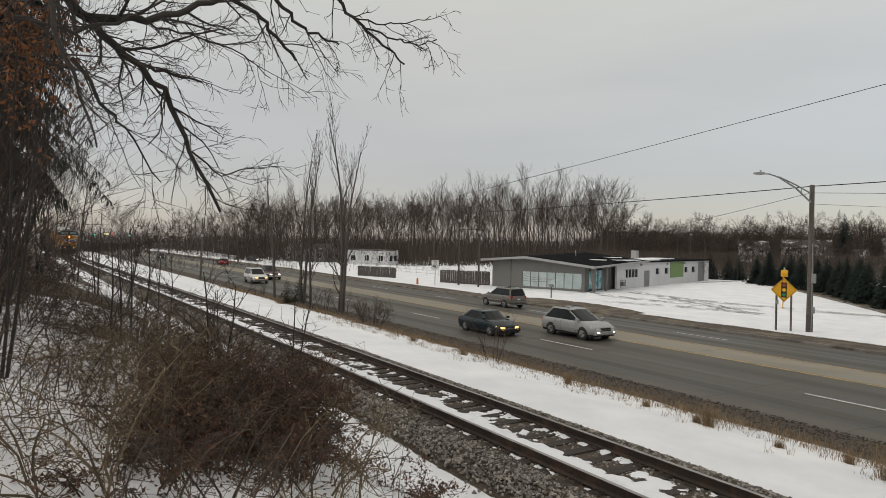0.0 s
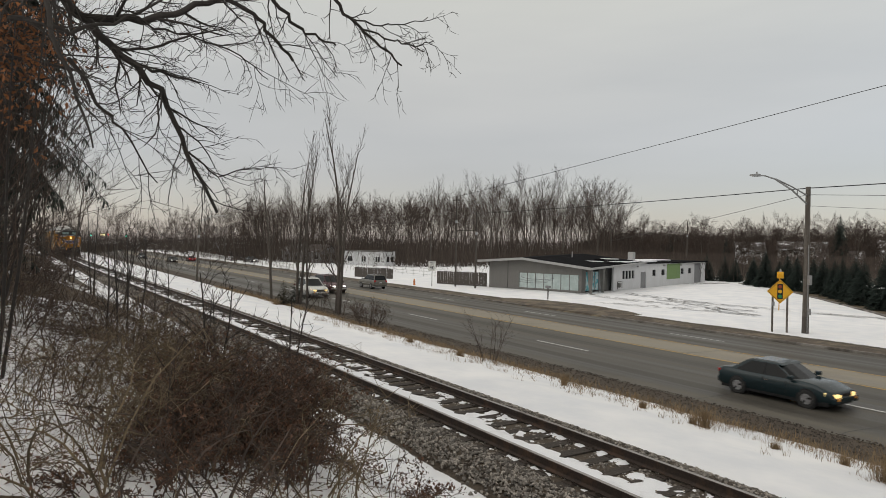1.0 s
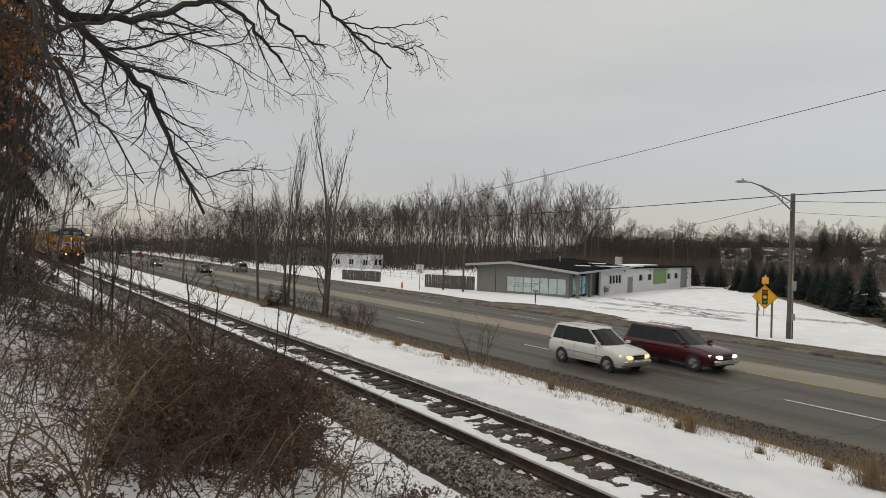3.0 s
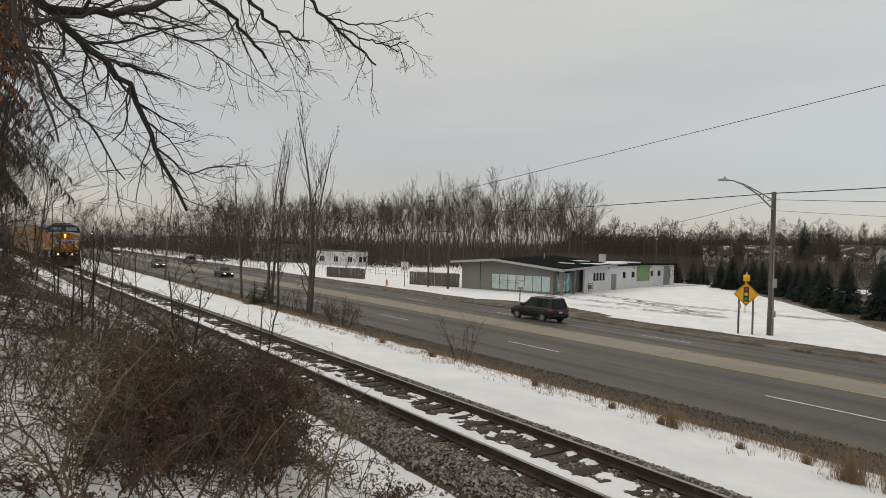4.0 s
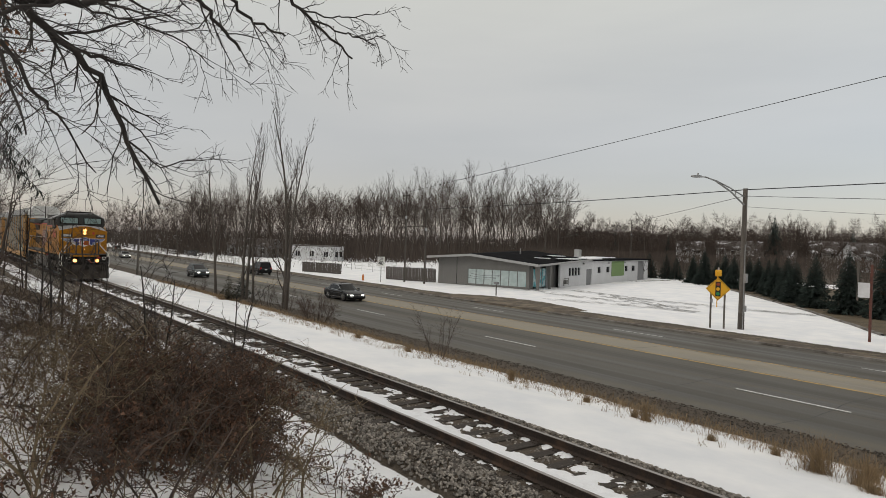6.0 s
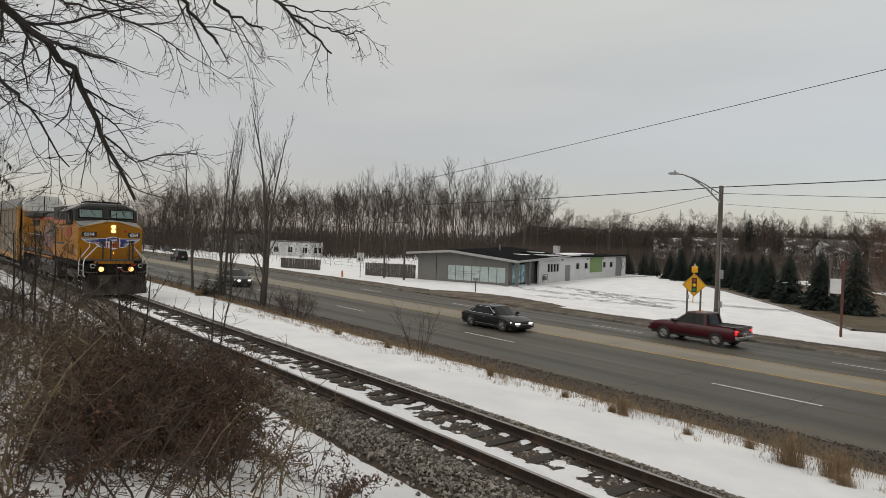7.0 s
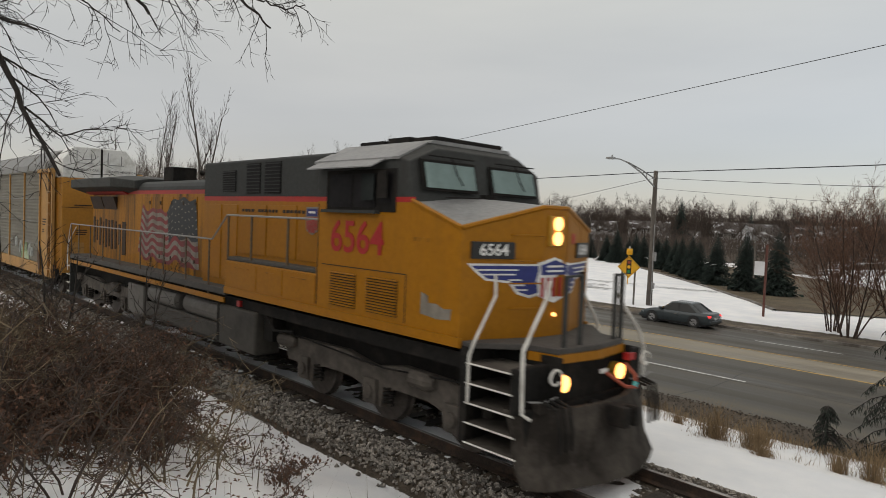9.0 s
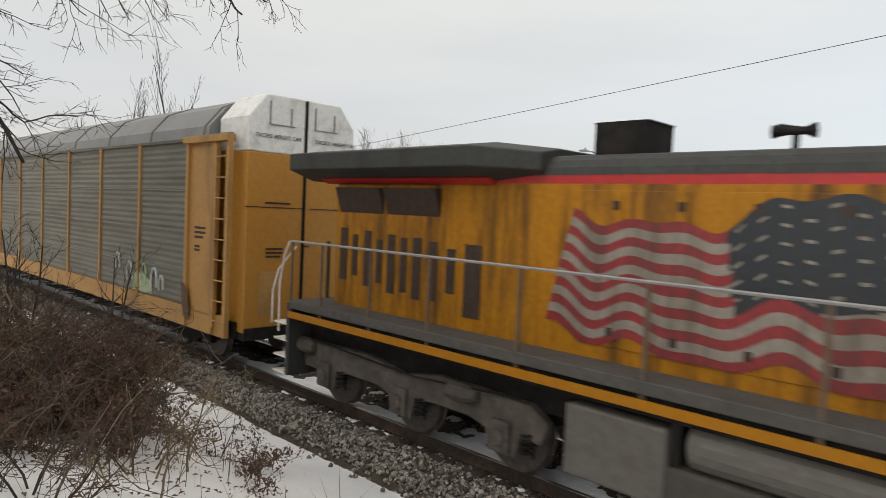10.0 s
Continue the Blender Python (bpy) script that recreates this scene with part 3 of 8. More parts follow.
M_BLUE = mat("wing_blue_paint", (0.02, 0.03, 0.17), 0.4, 0, 14, 0.15, bump=0)
M_WHITE = mat("white_paint", (0.72, 0.72, 0.70), 0.45, 0, 14, 0.1, (0.5, 0.49, 0.46), 3.0, bump=0)
M_BOARD = mat("number_board_black", (0.015, 0.015, 0.015), 0.35, 0, 10, 0.2, bump=0)
M_LAMP = mat("glowing_headlight", (1.0, 0.42, 0.12), 0.3, 0, 3, 0.02, bump=0, emit=4.0)
M_LAMP_RIM = mat("headlight_rim", (0.45, 0.25, 0.03), 0.4, 0.2, 10, 0.2)
M_HOSE = mat("red_rubber_hose", (0.30, 0.06, 0.03), 0.6, 0, 10, 0.2)
M_TEAL = mat("teal_hose_tag", (0.05, 0.35, 0.36), 0.5, 0, 10, 0.2)
M_NUM = mat("red_number_paint", (0.34, 0.012, 0.018), 0.45, 0, 12, 0.1, bump=0)
M_TIREW = mat("wheel_steel", (0.10, 0.085, 0.075), 0.6, 0.4, 12, 0.3)

M_FLAG_R = mat("faded_flag_red", (0.205, 0.017, 0.020), 0.5, 0, 10, 0.2, (0.06, 0.02, 0.018), 1.6, (0.45, 0.72), (2.2, 1, .35), bump=0)
M_FLAG_W = mat("faded_flag_white", (0.22, 0.198, 0.168), 0.5, 0, 10, 0.15, (0.10, 0.08, 0.058), 1.6, (0.45, 0.72), (2.2, 1, .35), bump=0)
M_FLAG_B = mat("faded_flag_blue", (0.010, 0.015, 0.021), 0.5, 0, 10, 0.3, (0.02, 0.02, 0.025), 2.0, bump=0)

loco = thing("locomotive", "yellow and grey freight diesel locomotive with lit headlights", "locomotive")
HW = 1.535
# frame, walkway and sills
part("underframe", Geo().box(-21.5, -1.9, -1.05, 1.05, 1.0, 1.66).box(-21.2, -2.1, -1.42, 1.42, 1.42, 1.64), M_BLACK, loco)
deck = part("walkway", Geo().box(-21.54, -9.4, -1.52, 1.52, 1.66, 1.81).box(-9.4, -5.75, -1.50, 1.50, 2.44, 2.52), M_DECK, loco, "grey non-slip walkway", 0.015)
for sd in (-1, 1):
    part("sill_stripe", Geo().box(-21.53, -9.42, sd * 1.526 - 0.02, sd * 1.526 + 0.02, 1.50, 1.61), M_YEL, loco, "yellow reflective sill stripe")
# long hood behind
def hood(x0, x1, hw, top, mats_z, name, parent, shoulder=0.28):
    """A hood with rounded shoulders, split in height into painted bands."""
    full = [(-hw, mats_z[0][0])]
    for z, _ in mats_z[1:]:
        full.append((-hw, z))
    arc = [(-hw + shoulder * (1 - math.cos(a)), top - shoulder + shoulder * math.sin(a)) for a in (radians(k) for k in (0, 22, 45, 67, 90))]
    for i, (z, m) in enumerate(mats_z):
        g = Geo()
        if i + 1 < len(mats_z):
            g.prism([(-hw, z), (hw, z), (hw, mats_z[i + 1][0]), (-hw, mats_z[i + 1][0])], x0, x1, "x")
        else:
            g.prism([(-hw, z), (hw, z)] + [(-a, b) for a, b in arc] + arc[::-1], x0, x1, "x")
        part(name[i], g, m, parent)


hood(-20.9, -11.2, 0.98, 4.30, [(1.81, M_YEL_DULL), (3.92, M_RED), (4.03, M_GREY)], ("hood_side", "red_band", "hood_roof"), loco)
# hood doors with latches, and dark seams between
for x0, x1 in [(-15.95, -15.35), (-15.3, -14.55), (-14.5, -13.75), (-13.7, -12.95), (-12.9, -12.2), (-12.15, -11.45)]:
    for sd in (-1, 1):
        d = part("hood_door", Geo().box(x0, x1, sd * 0.983 - 0.012, sd * 0.983 + 0.012, 1.98, 3.84), M_YEL_DULL, loco, bevel=0.008)
        for z in (2.12, 3.62):
            part("latch", Geo().box(x1 - 0.12, x1 - 0.04, sd * 1.0 - 0.015, sd * 1.0 + 0.015, z, z + .1), M_BROWNV, d)
# radiator section: overhanging wings, slanted screens and tall louvres
wing = [(-1.5, 4.12), (-1.5, 4.40), (-0.9, 4.50), (0.9, 4.50), (1.5, 4.40), (1.5, 4.12), (1.0, 3.95), (-1.0, 3.95)]
g = Geo().loft([[(x, a * k, 3.95 + (b - 3.95) * q) for a, b in wing] for x, k, q in ((-21.7, 1, 1), (-17.4, 1, 1), (-16.5, 0.72, 0.82))])
part("radiator_wing", g, M_GREY, loco, "dark grey overhanging radiator roof", 0.02)
part("red_band", Geo().prism([(-1.02, 3.90), (-1.16, 3.985), (-1.14, 4.0), (-0.98, 3.94)], -21.2, -17.3, "x"), M_RED, loco)
for sd in (-1, 1):
    for x0, x1 in ((-20.82, -19.66), (-19.56, -18.36)):
        part("radiator_screen", Geo().prism([(sd * 0.985, 3.42), (sd * 1.12, 3.84), (sd * 0.985, 3.84)], x0, x1, "x"), M_BROWNV, loco, "dark slanted radiator screen")
    for x0, w, z0, z1 in ((-20.78, .18, 2.25, 3.15), (-20.44, .13, 2.35, 3.05), (-20.12, .17, 2.2, 3.13), (-19.80, .13, 2.28, 3.0), (-19.52, .17, 2.15, 3.1), (-19.20, .14, 2.2, 3.06), (-18.92, .18, 2.12, 3.08), (-18.56, .17, 2.15, 3.04), (-18.18, .17, 2.3, 2.96), (-17.82, .32, 2.0, 3.05)):
        lv = part("louvre", Geo().box(x0, x0 + w, sd * 0.985 - 0.01, sd * 0.985 + 0.01, z0, z1), M_BROWNV, loco)
        for k in range(7):
            z = z0 + (z1 - z0) * (k + 0.5) / 7
            part("louvre_slat", Geo().box(x0 + 0.01, x0 + w - 0.01, sd * 0.996 - 0.006, sd * 0.996 + 0.006, z - 0.008, z + 0.008), M_BROWNV, lv)
part("hood_end", Geo().box(-21.05, -20.9, -0.9, 0.9, 1.81, 4.0), M_YEL_DULL, loco, bevel=0.02)
part("exhaust_pipe", Geo().loft([[(x0, -.35, z), (x1, -.35, z), (x1, .35, z), (x0, .35, z)] for x0, x1, z in ((-16.4, -15.18, 4.26), (-16.4, -15.18, 4.34), (-16.18, -15.44, 4.34), (-16.18, -15.44, 4.74), (-16.2, -15.42, 4.74), (-16.2, -15.42, 4.76))]), M_BLACK, loco, "sooty black exhaust stack")
horn = part("air_horn", Geo().tube([(-13.84, 0, 4.28), (-13.84, 0, 4.55)], 0.04, 8), M_BLACK, loco, "black three-chime air horn")
part("horn_bell", Geo().tube([(-14.06, -0.08, 4.56), (-13.94, -0.08, 4.56), (-13.72, -0.08, 4.56), (-13.62, -0.08, 4.56)], [0.08, 0.045, 0.045, 0.09], 10), M_BLACK, horn)
part("horn_bell", Geo().tube([(-14.06, 0.1, 4.60), (-13.86, 0.1, 4.60), (-13.66, 0.1, 4.56)], [0.08, 0.04, 0.05], 10), M_BLACK, horn)
# equipment section between hood and cab
hood(-11.25, -5.8, 1.22, 4.64, [(1.81, M_YEL), (3.74, M_RED), (3.84, M_GREY)], ("equipment_side", "red_band", "equipment_roof"), loco, 0.06)
for x0, x1, z0, z1 in ((-10.25, -9.62, 3.95, 4.42), (-9.1, -8.5, 3.9, 4.55), (-8.3, -7.65, 3.9, 4.55)):
    for sd in (-1, 1):
        bx = part("air_intake", Geo().box(x0, x1, sd * 1.225 - 0.01, sd * 1.225 + 0.01, z0, z1), M_DARK, loco, "dark louvred air intake")
        gs = Geo()
        for k in range(9):
            z = z0 + (z1 - z0) * (k + 0.5) / 9
            gs.box(x0, x1, sd * 1.24 - 0.012, sd * 1.24 + 0.012, z - 0.008, z + 0.008)
        part("intake_slat", gs, M_GREY, bx)
for x0, x1 in ((-11.1, -10.3), (-10.2, -9.5), (-9.3, -8.2), (-8.1, -7.0), (-6.9, -5.95)):
    for sd in (-1, 1):
        part("cabinet_door", Geo().box(x0, x1, sd * 1.225 - 0.012, sd * 1.225 + 0.012, 2.6 if x0 > -9.4 else 1.95, 3.66), M_YEL, loco, bevel=0.008)
# low side cabinets under the raised walkway
for sd in (-1, 1):
    cab_low = part("side_cabinet", Geo().box(-9.4, -5.75, min(sd * 1.2, sd * HW), max(sd * 1.2, sd * HW), 1.74, 2.44), M_YEL, loco, bevel=0.02)
    for x0, x1 in ((-9.2, -8.0), (-7.95, -6.95), (-6.9, -5.8)):
        part("cabinet_panel", Geo().box(x0, x1, sd * (HW + 0.005) - 0.006, sd * (HW + 0.005) + 0.006, 1.92, 2.40), M_YEL, cab_low)
        part("hinge_bar", Geo().box(x0 + .3, x1 - .3, sd * (HW + 0.016) - 0.006, sd * (HW + 0.016) + 0.006, 2.30, 2.318), M_YEL_DULL, cab_low)
    part("lower_sill", Geo().box(-9.4, -2.1, sd * 1.53 - 0.025, sd * 1.53 + 0.025, 1.72, 1.86), M_YEL, loco)
# cab
side_prof = [(-5.8, 1.76), (-2.15, 1.76), (-2.15, 3.40), (-3.22, 3.79), (-5.8, 3.79)]
NOSE = [(-2.15, -HW), (-1.72, -0.26), (-1.68, 0.26), (-2.15, HW)]
g = Geo()
low = [(-5.8, -HW, 1.76)] + [(x, y, 1.76) for x, y in NOSE] + [(-5.8, HW, 1.76)]
ztop = (3.40, 3.74, 3.74, 3.40)
high = [(-5.8, -HW, 3.74)] + [(x, y, z) for (x, y), z in zip(NOSE, ztop)] + [(-5.8, HW, 3.74)]
sh = [(-3.22, -HW, 3.74), (-3.22, HW, 3.74), (-3.22, -0.3, 3.86), (-3.22, 0.3, 3.86)]
vs = low + high + sh
# side, front left, front middle, front right, far side
g.add(vs, [(0, 1, 7, 12, 6), (1, 2, 8, 7), (2, 3, 9, 8), (3, 4, 10, 9), (4, 5, 11, 13, 10), (0, 5, 4, 3, 2, 1), (5, 0, 6, 11)])
cabin = part("cab_lower_body", g, M_YEL, loco, "yellow cab side and wide nose", 0.015)
part("nose_top", Geo().add([(-2.17, -HW + .03, 3.405), (-1.74, -0.26, 3.745), (-1.7, 0.26, 3.745), (-2.17, HW - .03, 3.405), (-3.22, HW - .03, 3.75), (-3.22, 0.3, 3.87), (-3.22, -0.3, 3.87), (-3.22, -HW + .03, 3.75)],
                          [(0, 1, 6, 7), (1, 2, 5, 6), (2, 3, 4, 5)]), M_GREY_LT, cabin, "weathered grey nose top")
for a, b in (((-2.15, -HW, 3.40), (-1.72, -0.26, 3.74)), ((-1.68, 0.26, 3.74), (-2.15, HW, 3.40)), ((-1.72, -0.26, 3.74), (-1.68, 0.26, 3.74)), ((-3.22, -HW, 3.77), (-2.15, -HW, 3.40)), ((-3.22, HW, 3.77), (-2.15, HW, 3.40))):
    part("nose_lip", Geo().tube([a, b], 0.035, 6), M_YEL, cabin)
for sd in (-1, 1):
    part("red_band", Geo().box(-5.8, -3.15, sd * (HW + .001) - .004, sd * (HW + .001) + .004, 3.74, 3.82), M_RED, cabin)
up_sec = [(-HW, 3.79), (-HW, 4.42), (-0.92, 4.72), (0.92, 4.72), (HW, 4.42), (HW, 3.79)]
fr_sec = [(-HW, 3.75), (-HW, 4.36), (-0.98, 4.60), (0.98, 4.60), (HW, 4.36), (HW, 3.75)]
cab_top = part("cab_upper_body", Geo().loft([[(-5.8, a, b) for a, b in up_sec], [(-3.55, a, b) for a, b in up_sec], [(-3.2 - .12 * (b > 4.3), a, b) for a, b in fr_sec]]), M_GREY, loco, "grey upper cab", 0.02)
part("cab_roof", Geo().loft([[(x, -.98, 4.70), (x, .98, 4.70), (x, .9, 4.76), (x, -.9, 4.76)] for x in (-5.9, -3.5)]), M_GREY_LT, cab_top)
for i, (x0, x1) in enumerate(((-5.6, -4.9), (-4.8, -4.2), (-4.1, -3.55))):
    part("roof_box", Geo().box(x0, x1, -0.8, 0.8, 4.76, 4.84 + 0.03 * (i == 1)), M_BLACK, cab_top, "black roof equipment box", 0.02)
part("roof_aerial", Geo().tube([(-5.0, 0.2, 4.84), (-5.0, 0.2, 4.92)], 0.03, 6).tube([(-5.25, 0.2, 4.92), (-4.75, 0.2, 4.92)], 0.025, 6), M_BLACK, cab_top)
for sd in (-1, 1):
    win = part("side_window", Geo().box(-5.5, -3.6, sd * HW - 0.012, sd * HW + 0.012, 3.58, 4.26), M_BLACK, cab_top, "black framed cab side window")
    part("pane", Geo().box(-5.4, -4.75, sd * (HW + .016) - .004, sd * (HW + .016) + .004, 3.65, 4.2), M_DARK, win)
    part("pane", Geo().box(-4.7, -4.1, sd * (HW + .016) - .004, sd * (HW + .016) + .004, 3.65, 4.2), M_DARK, win)
    part("wind_deflector", Geo().box(-4.42, -4.1, sd * (HW + .06) - .01, sd * (HW + .06) + .01, 3.76, 4.18), M_WINDARK, win)
    part("pane", Geo().box(-4.0, -3.68, sd * (HW + .016) - .004, sd * (HW + .016) + .004, 3.72, 4.2), M_DARK, win)
    part("window_sill", Geo().box(-5.55, -4.0, sd * (HW + .05) - .05, sd * (HW + .05) + .05, 3.55, 3.60), M_GREY, win)
    part("sunshade", Geo().prism([(sd * HW, 4.40), (sd * (HW + .28), 4.27), (sd * (HW + .28), 4.29), (sd * HW, 4.43)], -5.75, -3.9, "x"), M_GREY_LT, cab_top, "pale grey window sunshade")
    part("mirror", Geo().box(-3.95, -3.72, sd * (HW + .10) - .015, sd * (HW + .10) + .015, 3.80, 4.22), M_BLACK, cab_top)
    part("cab_eave", Geo().prism([(sd * (HW + .03), 4.40), (sd * (HW + .03), 4.44), (sd * .92, 4.745), (sd * .92, 4.70)], -5.9, -3.55, "x"), M_GREY_LT, cab_top)
# windscreens
for y0, y1 in ((-1.36, -0.16), (0.16, 1.36)):
    fr = part("windscreen_frame", Geo().loft([[(-3.185 - .12 * q, a, b) for a, b, q in ((y0, 3.93, 0), (y1, 3.93, 0), (y1, 4.42, 1), (y0, 4.42, 1))], [(-3.155 - .12 * q, a, b) for a, b, q in ((y0, 3.93, 0), (y1, 3.93, 0), (y1, 4.42, 1), (y0, 4.42, 1))]]), M_BLACK, cab_top, bevel=0.02)
    part("windscreen", Geo().loft([[(-3.15 - .12 * q, a, b) for a, b, q in ((y0 + .06, 3.98, .1), (y1 - .06, 3.98, .1), (y1 - .06, 4.37, .9), (y0 + .06, 4.37, .9))], [(-3.14 - .12 * q, a, b) for a, b, q in ((y0 + .06, 3.98, .1), (y1 - .06, 3.98, .1), (y1 - .06, 4.37, .9), (y0 + .06, 4.37, .9))]]), M_GLASS, fr, "greenish windscreen glass with a pale sky reflection painted in")
    part("wiper", Geo().tube([(-3.12, y0 + .5, 4.47), (-3.12, y0 + .65, 4.2), (-3.13, y0 + .8, 4.05)], 0.012, 5).tube([(-3.2, y0 + .1, 4.47), (-3.2, y1 - .1, 4.47)], 0.012, 5), M_BLACK, fr)
part("wiper_motor", Geo().box(-3.1, -2.95, -0.2, 0.0, 3.80, 3.92).tube([(-3.05, -1.0, 3.84), (-3.0, -0.1, 3.86), (-3.05, 0.9, 3.84)], 0.012, 5), M_BLACK, cabin)


def on_nose(y, z, out=0.01):
    """A point on the slightly swept nose front."""
    ys, xs = [-HW, -0.26, 0.26, HW], [-2.15, -1.72, -1.68, -2.15]
    return (float(np.interp(y, ys, xs)) + out, y, z)


def nose_patch(poly, material, name, out=0.008, parent=None, label=""):
    """A flat painted shape laid on the nose, folded where the nose folds."""
    g = Geo()
    n = len(poly)
    g.add([on_nose(y, z, out) for y, z in poly] + [on_nose(y, z, 0.0) for y, z in poly], [tuple(range(n))] + [(i, (i + 1) % n, n + (i + 1) % n, n + i) for i in range(n)])
    return part(name, g, material, parent or cabin, label)


NOSE_YAW = math.degrees(math.atan2(0.43, HW - 0.26))
for sd in (-1, 1):
    a, b = sorted((sd * 1.40, sd * 0.74))
    nb = nose_patch([(a, 2.97), (b, 2.97), (b, 3.21), (a, 3.21)], M_BOARD, "number_board", 0.035, label="black number board with white numerals")
    x, y, z = on_nose(sd * 1.07, 3.09, 0.042)
    lettering("6564", 0.235, M_WHITE, "road_number", nb, pose(x, y, z, 90, 0, 90 + sd * NOSE_YAW), depth=0.003, bold=0.004)
    # striped wing, split at the door
    outer = [(sd * 1.44, 2.90), (sd * 0.30, 2.90), (sd * 0.30, 2.45), (sd * 0.46, 2.40), (sd * 0.66, 2.46), (sd * 0.80, 2.62), (sd * 1.16, 2.66), (sd * 1.32, 2.78)]
    nose_patch(outer, M_WHITE, "wing_emblem", 0.006, label="blue and white striped wing emblem")
    nose_patch([(sd * 1.38, 2.87), (sd * 0.30, 2.87), (sd * 0.30, 2.49), (sd * 0.46, 2.44), (sd * 0.63, 2.49), (sd * 0.77, 2.65), (sd * 1.14, 2.69), (sd * 1.29, 2.80)], M_BLUE, "wing_emblem", 0.010)
    for z, y0, y1 in ((2.80, 0.66, 1.30), (2.735, 0.70, 1.22), (2.655, 0.60, 0.80), (2.58, 0.55, 0.74), (2.51, 0.5, 0.66)):
        nose_patch([(sd * y0, z), (sd * y1, z), (sd * y1, z + .022), (sd * y0, z + .022)], M_WHITE, "wing_stripe", 0.014)
shield = nose_patch([(-0.34, 2.92), (0, 3.0), (0.34, 2.92), (0.32, 2.80), (0.36, 2.66), (0.31, 2.42), (0, 2.32), (-0.31, 2.42), (-0.36, 2.66), (-0.32, 2.80)], M_WHITE, "shield_emblem", 0.018, label="red, white and blue striped shield emblem")
nose_patch([(-0.29, 2.88), (0, 2.96), (0.29, 2.88), (0.28, 2.74), (-0.28, 2.74)], M_BLUE, "shield_top", 0.022, shield)
for k in range(5):
    y = -0.26 + k * 0.13
    nose_patch([(y - .025, 2.42), (y + .025, 2.40), (y + .025, 2.70), (y - .025, 2.70)], M_RED, "shield_stripe", 0.022, shield)
for k in range(2):
    nose_patch([(-0.18, 2.78 + .07 * k), (0.18, 2.78 + .07 * k), (0.18, 2.81 + .07 * k), (-0.18, 2.81 + .07 * k)], M_WHITE, "lettering_bar", 0.026, shield)
# nose door seam, grab bars, headlight housing
door = part("nose_door", Geo().add([on_nose(0.30, 1.95, .004), on_nose(1.0, 1.95, .004), on_nose(1.0, 3.45, .004), on_nose(0.30, 3.62, .004), on_nose(0.30, 1.95), on_nose(1.0, 1.95), on_nose(1.0, 3.45), on_nose(0.30, 3.62)], [(0, 1, 2, 3), (0, 4, 5, 1), (1, 5, 6, 2), (2, 6, 7, 3), (3, 7, 4, 0)]), M_YEL, cabin, "yellow nose door")
part("door_handle", Geo().box(-1.86, -1.8, 0.9, 0.96, 2.6, 2.75), M_BLACK, door)
nose_patch([(0.52, 3.36), (0.66, 3.36), (0.66, 3.22), (0.59, 3.18), (0.52, 3.22)], M_RED, "small_emblem", 0.016)
for z in (3.32, 2.95, 2.62, 2.26):
    part("grab_bar", Geo().tube([on_nose(-0.78, z, 0.0), on_nose(-0.78, z, .06), on_nose(-0.3, z, .06), on_nose(-0.3, z, 0.0)], 0.012, 5), M_YEL, cabin)
hl_box = part("headlight_housing", Geo().box(-1.75, -1.66, -0.16, 0.16, 3.16, 3.62), M_LAMP_RIM, cabin, bevel=0.02)
for z in (3.50, 3.28):
    part("headlight", Geo().tube([(-1.68, 0, z), (-1.645, 0, z)], 0.105, 16), M_LAMP, hl_box, "lit warm headlight")
part("class_lamp", Geo().tube([(-1.70, 0.02, 2.14), (-1.665, 0.02, 2.14)], 0.03, 8), M_LAMP, cabin, "small lit lamp")
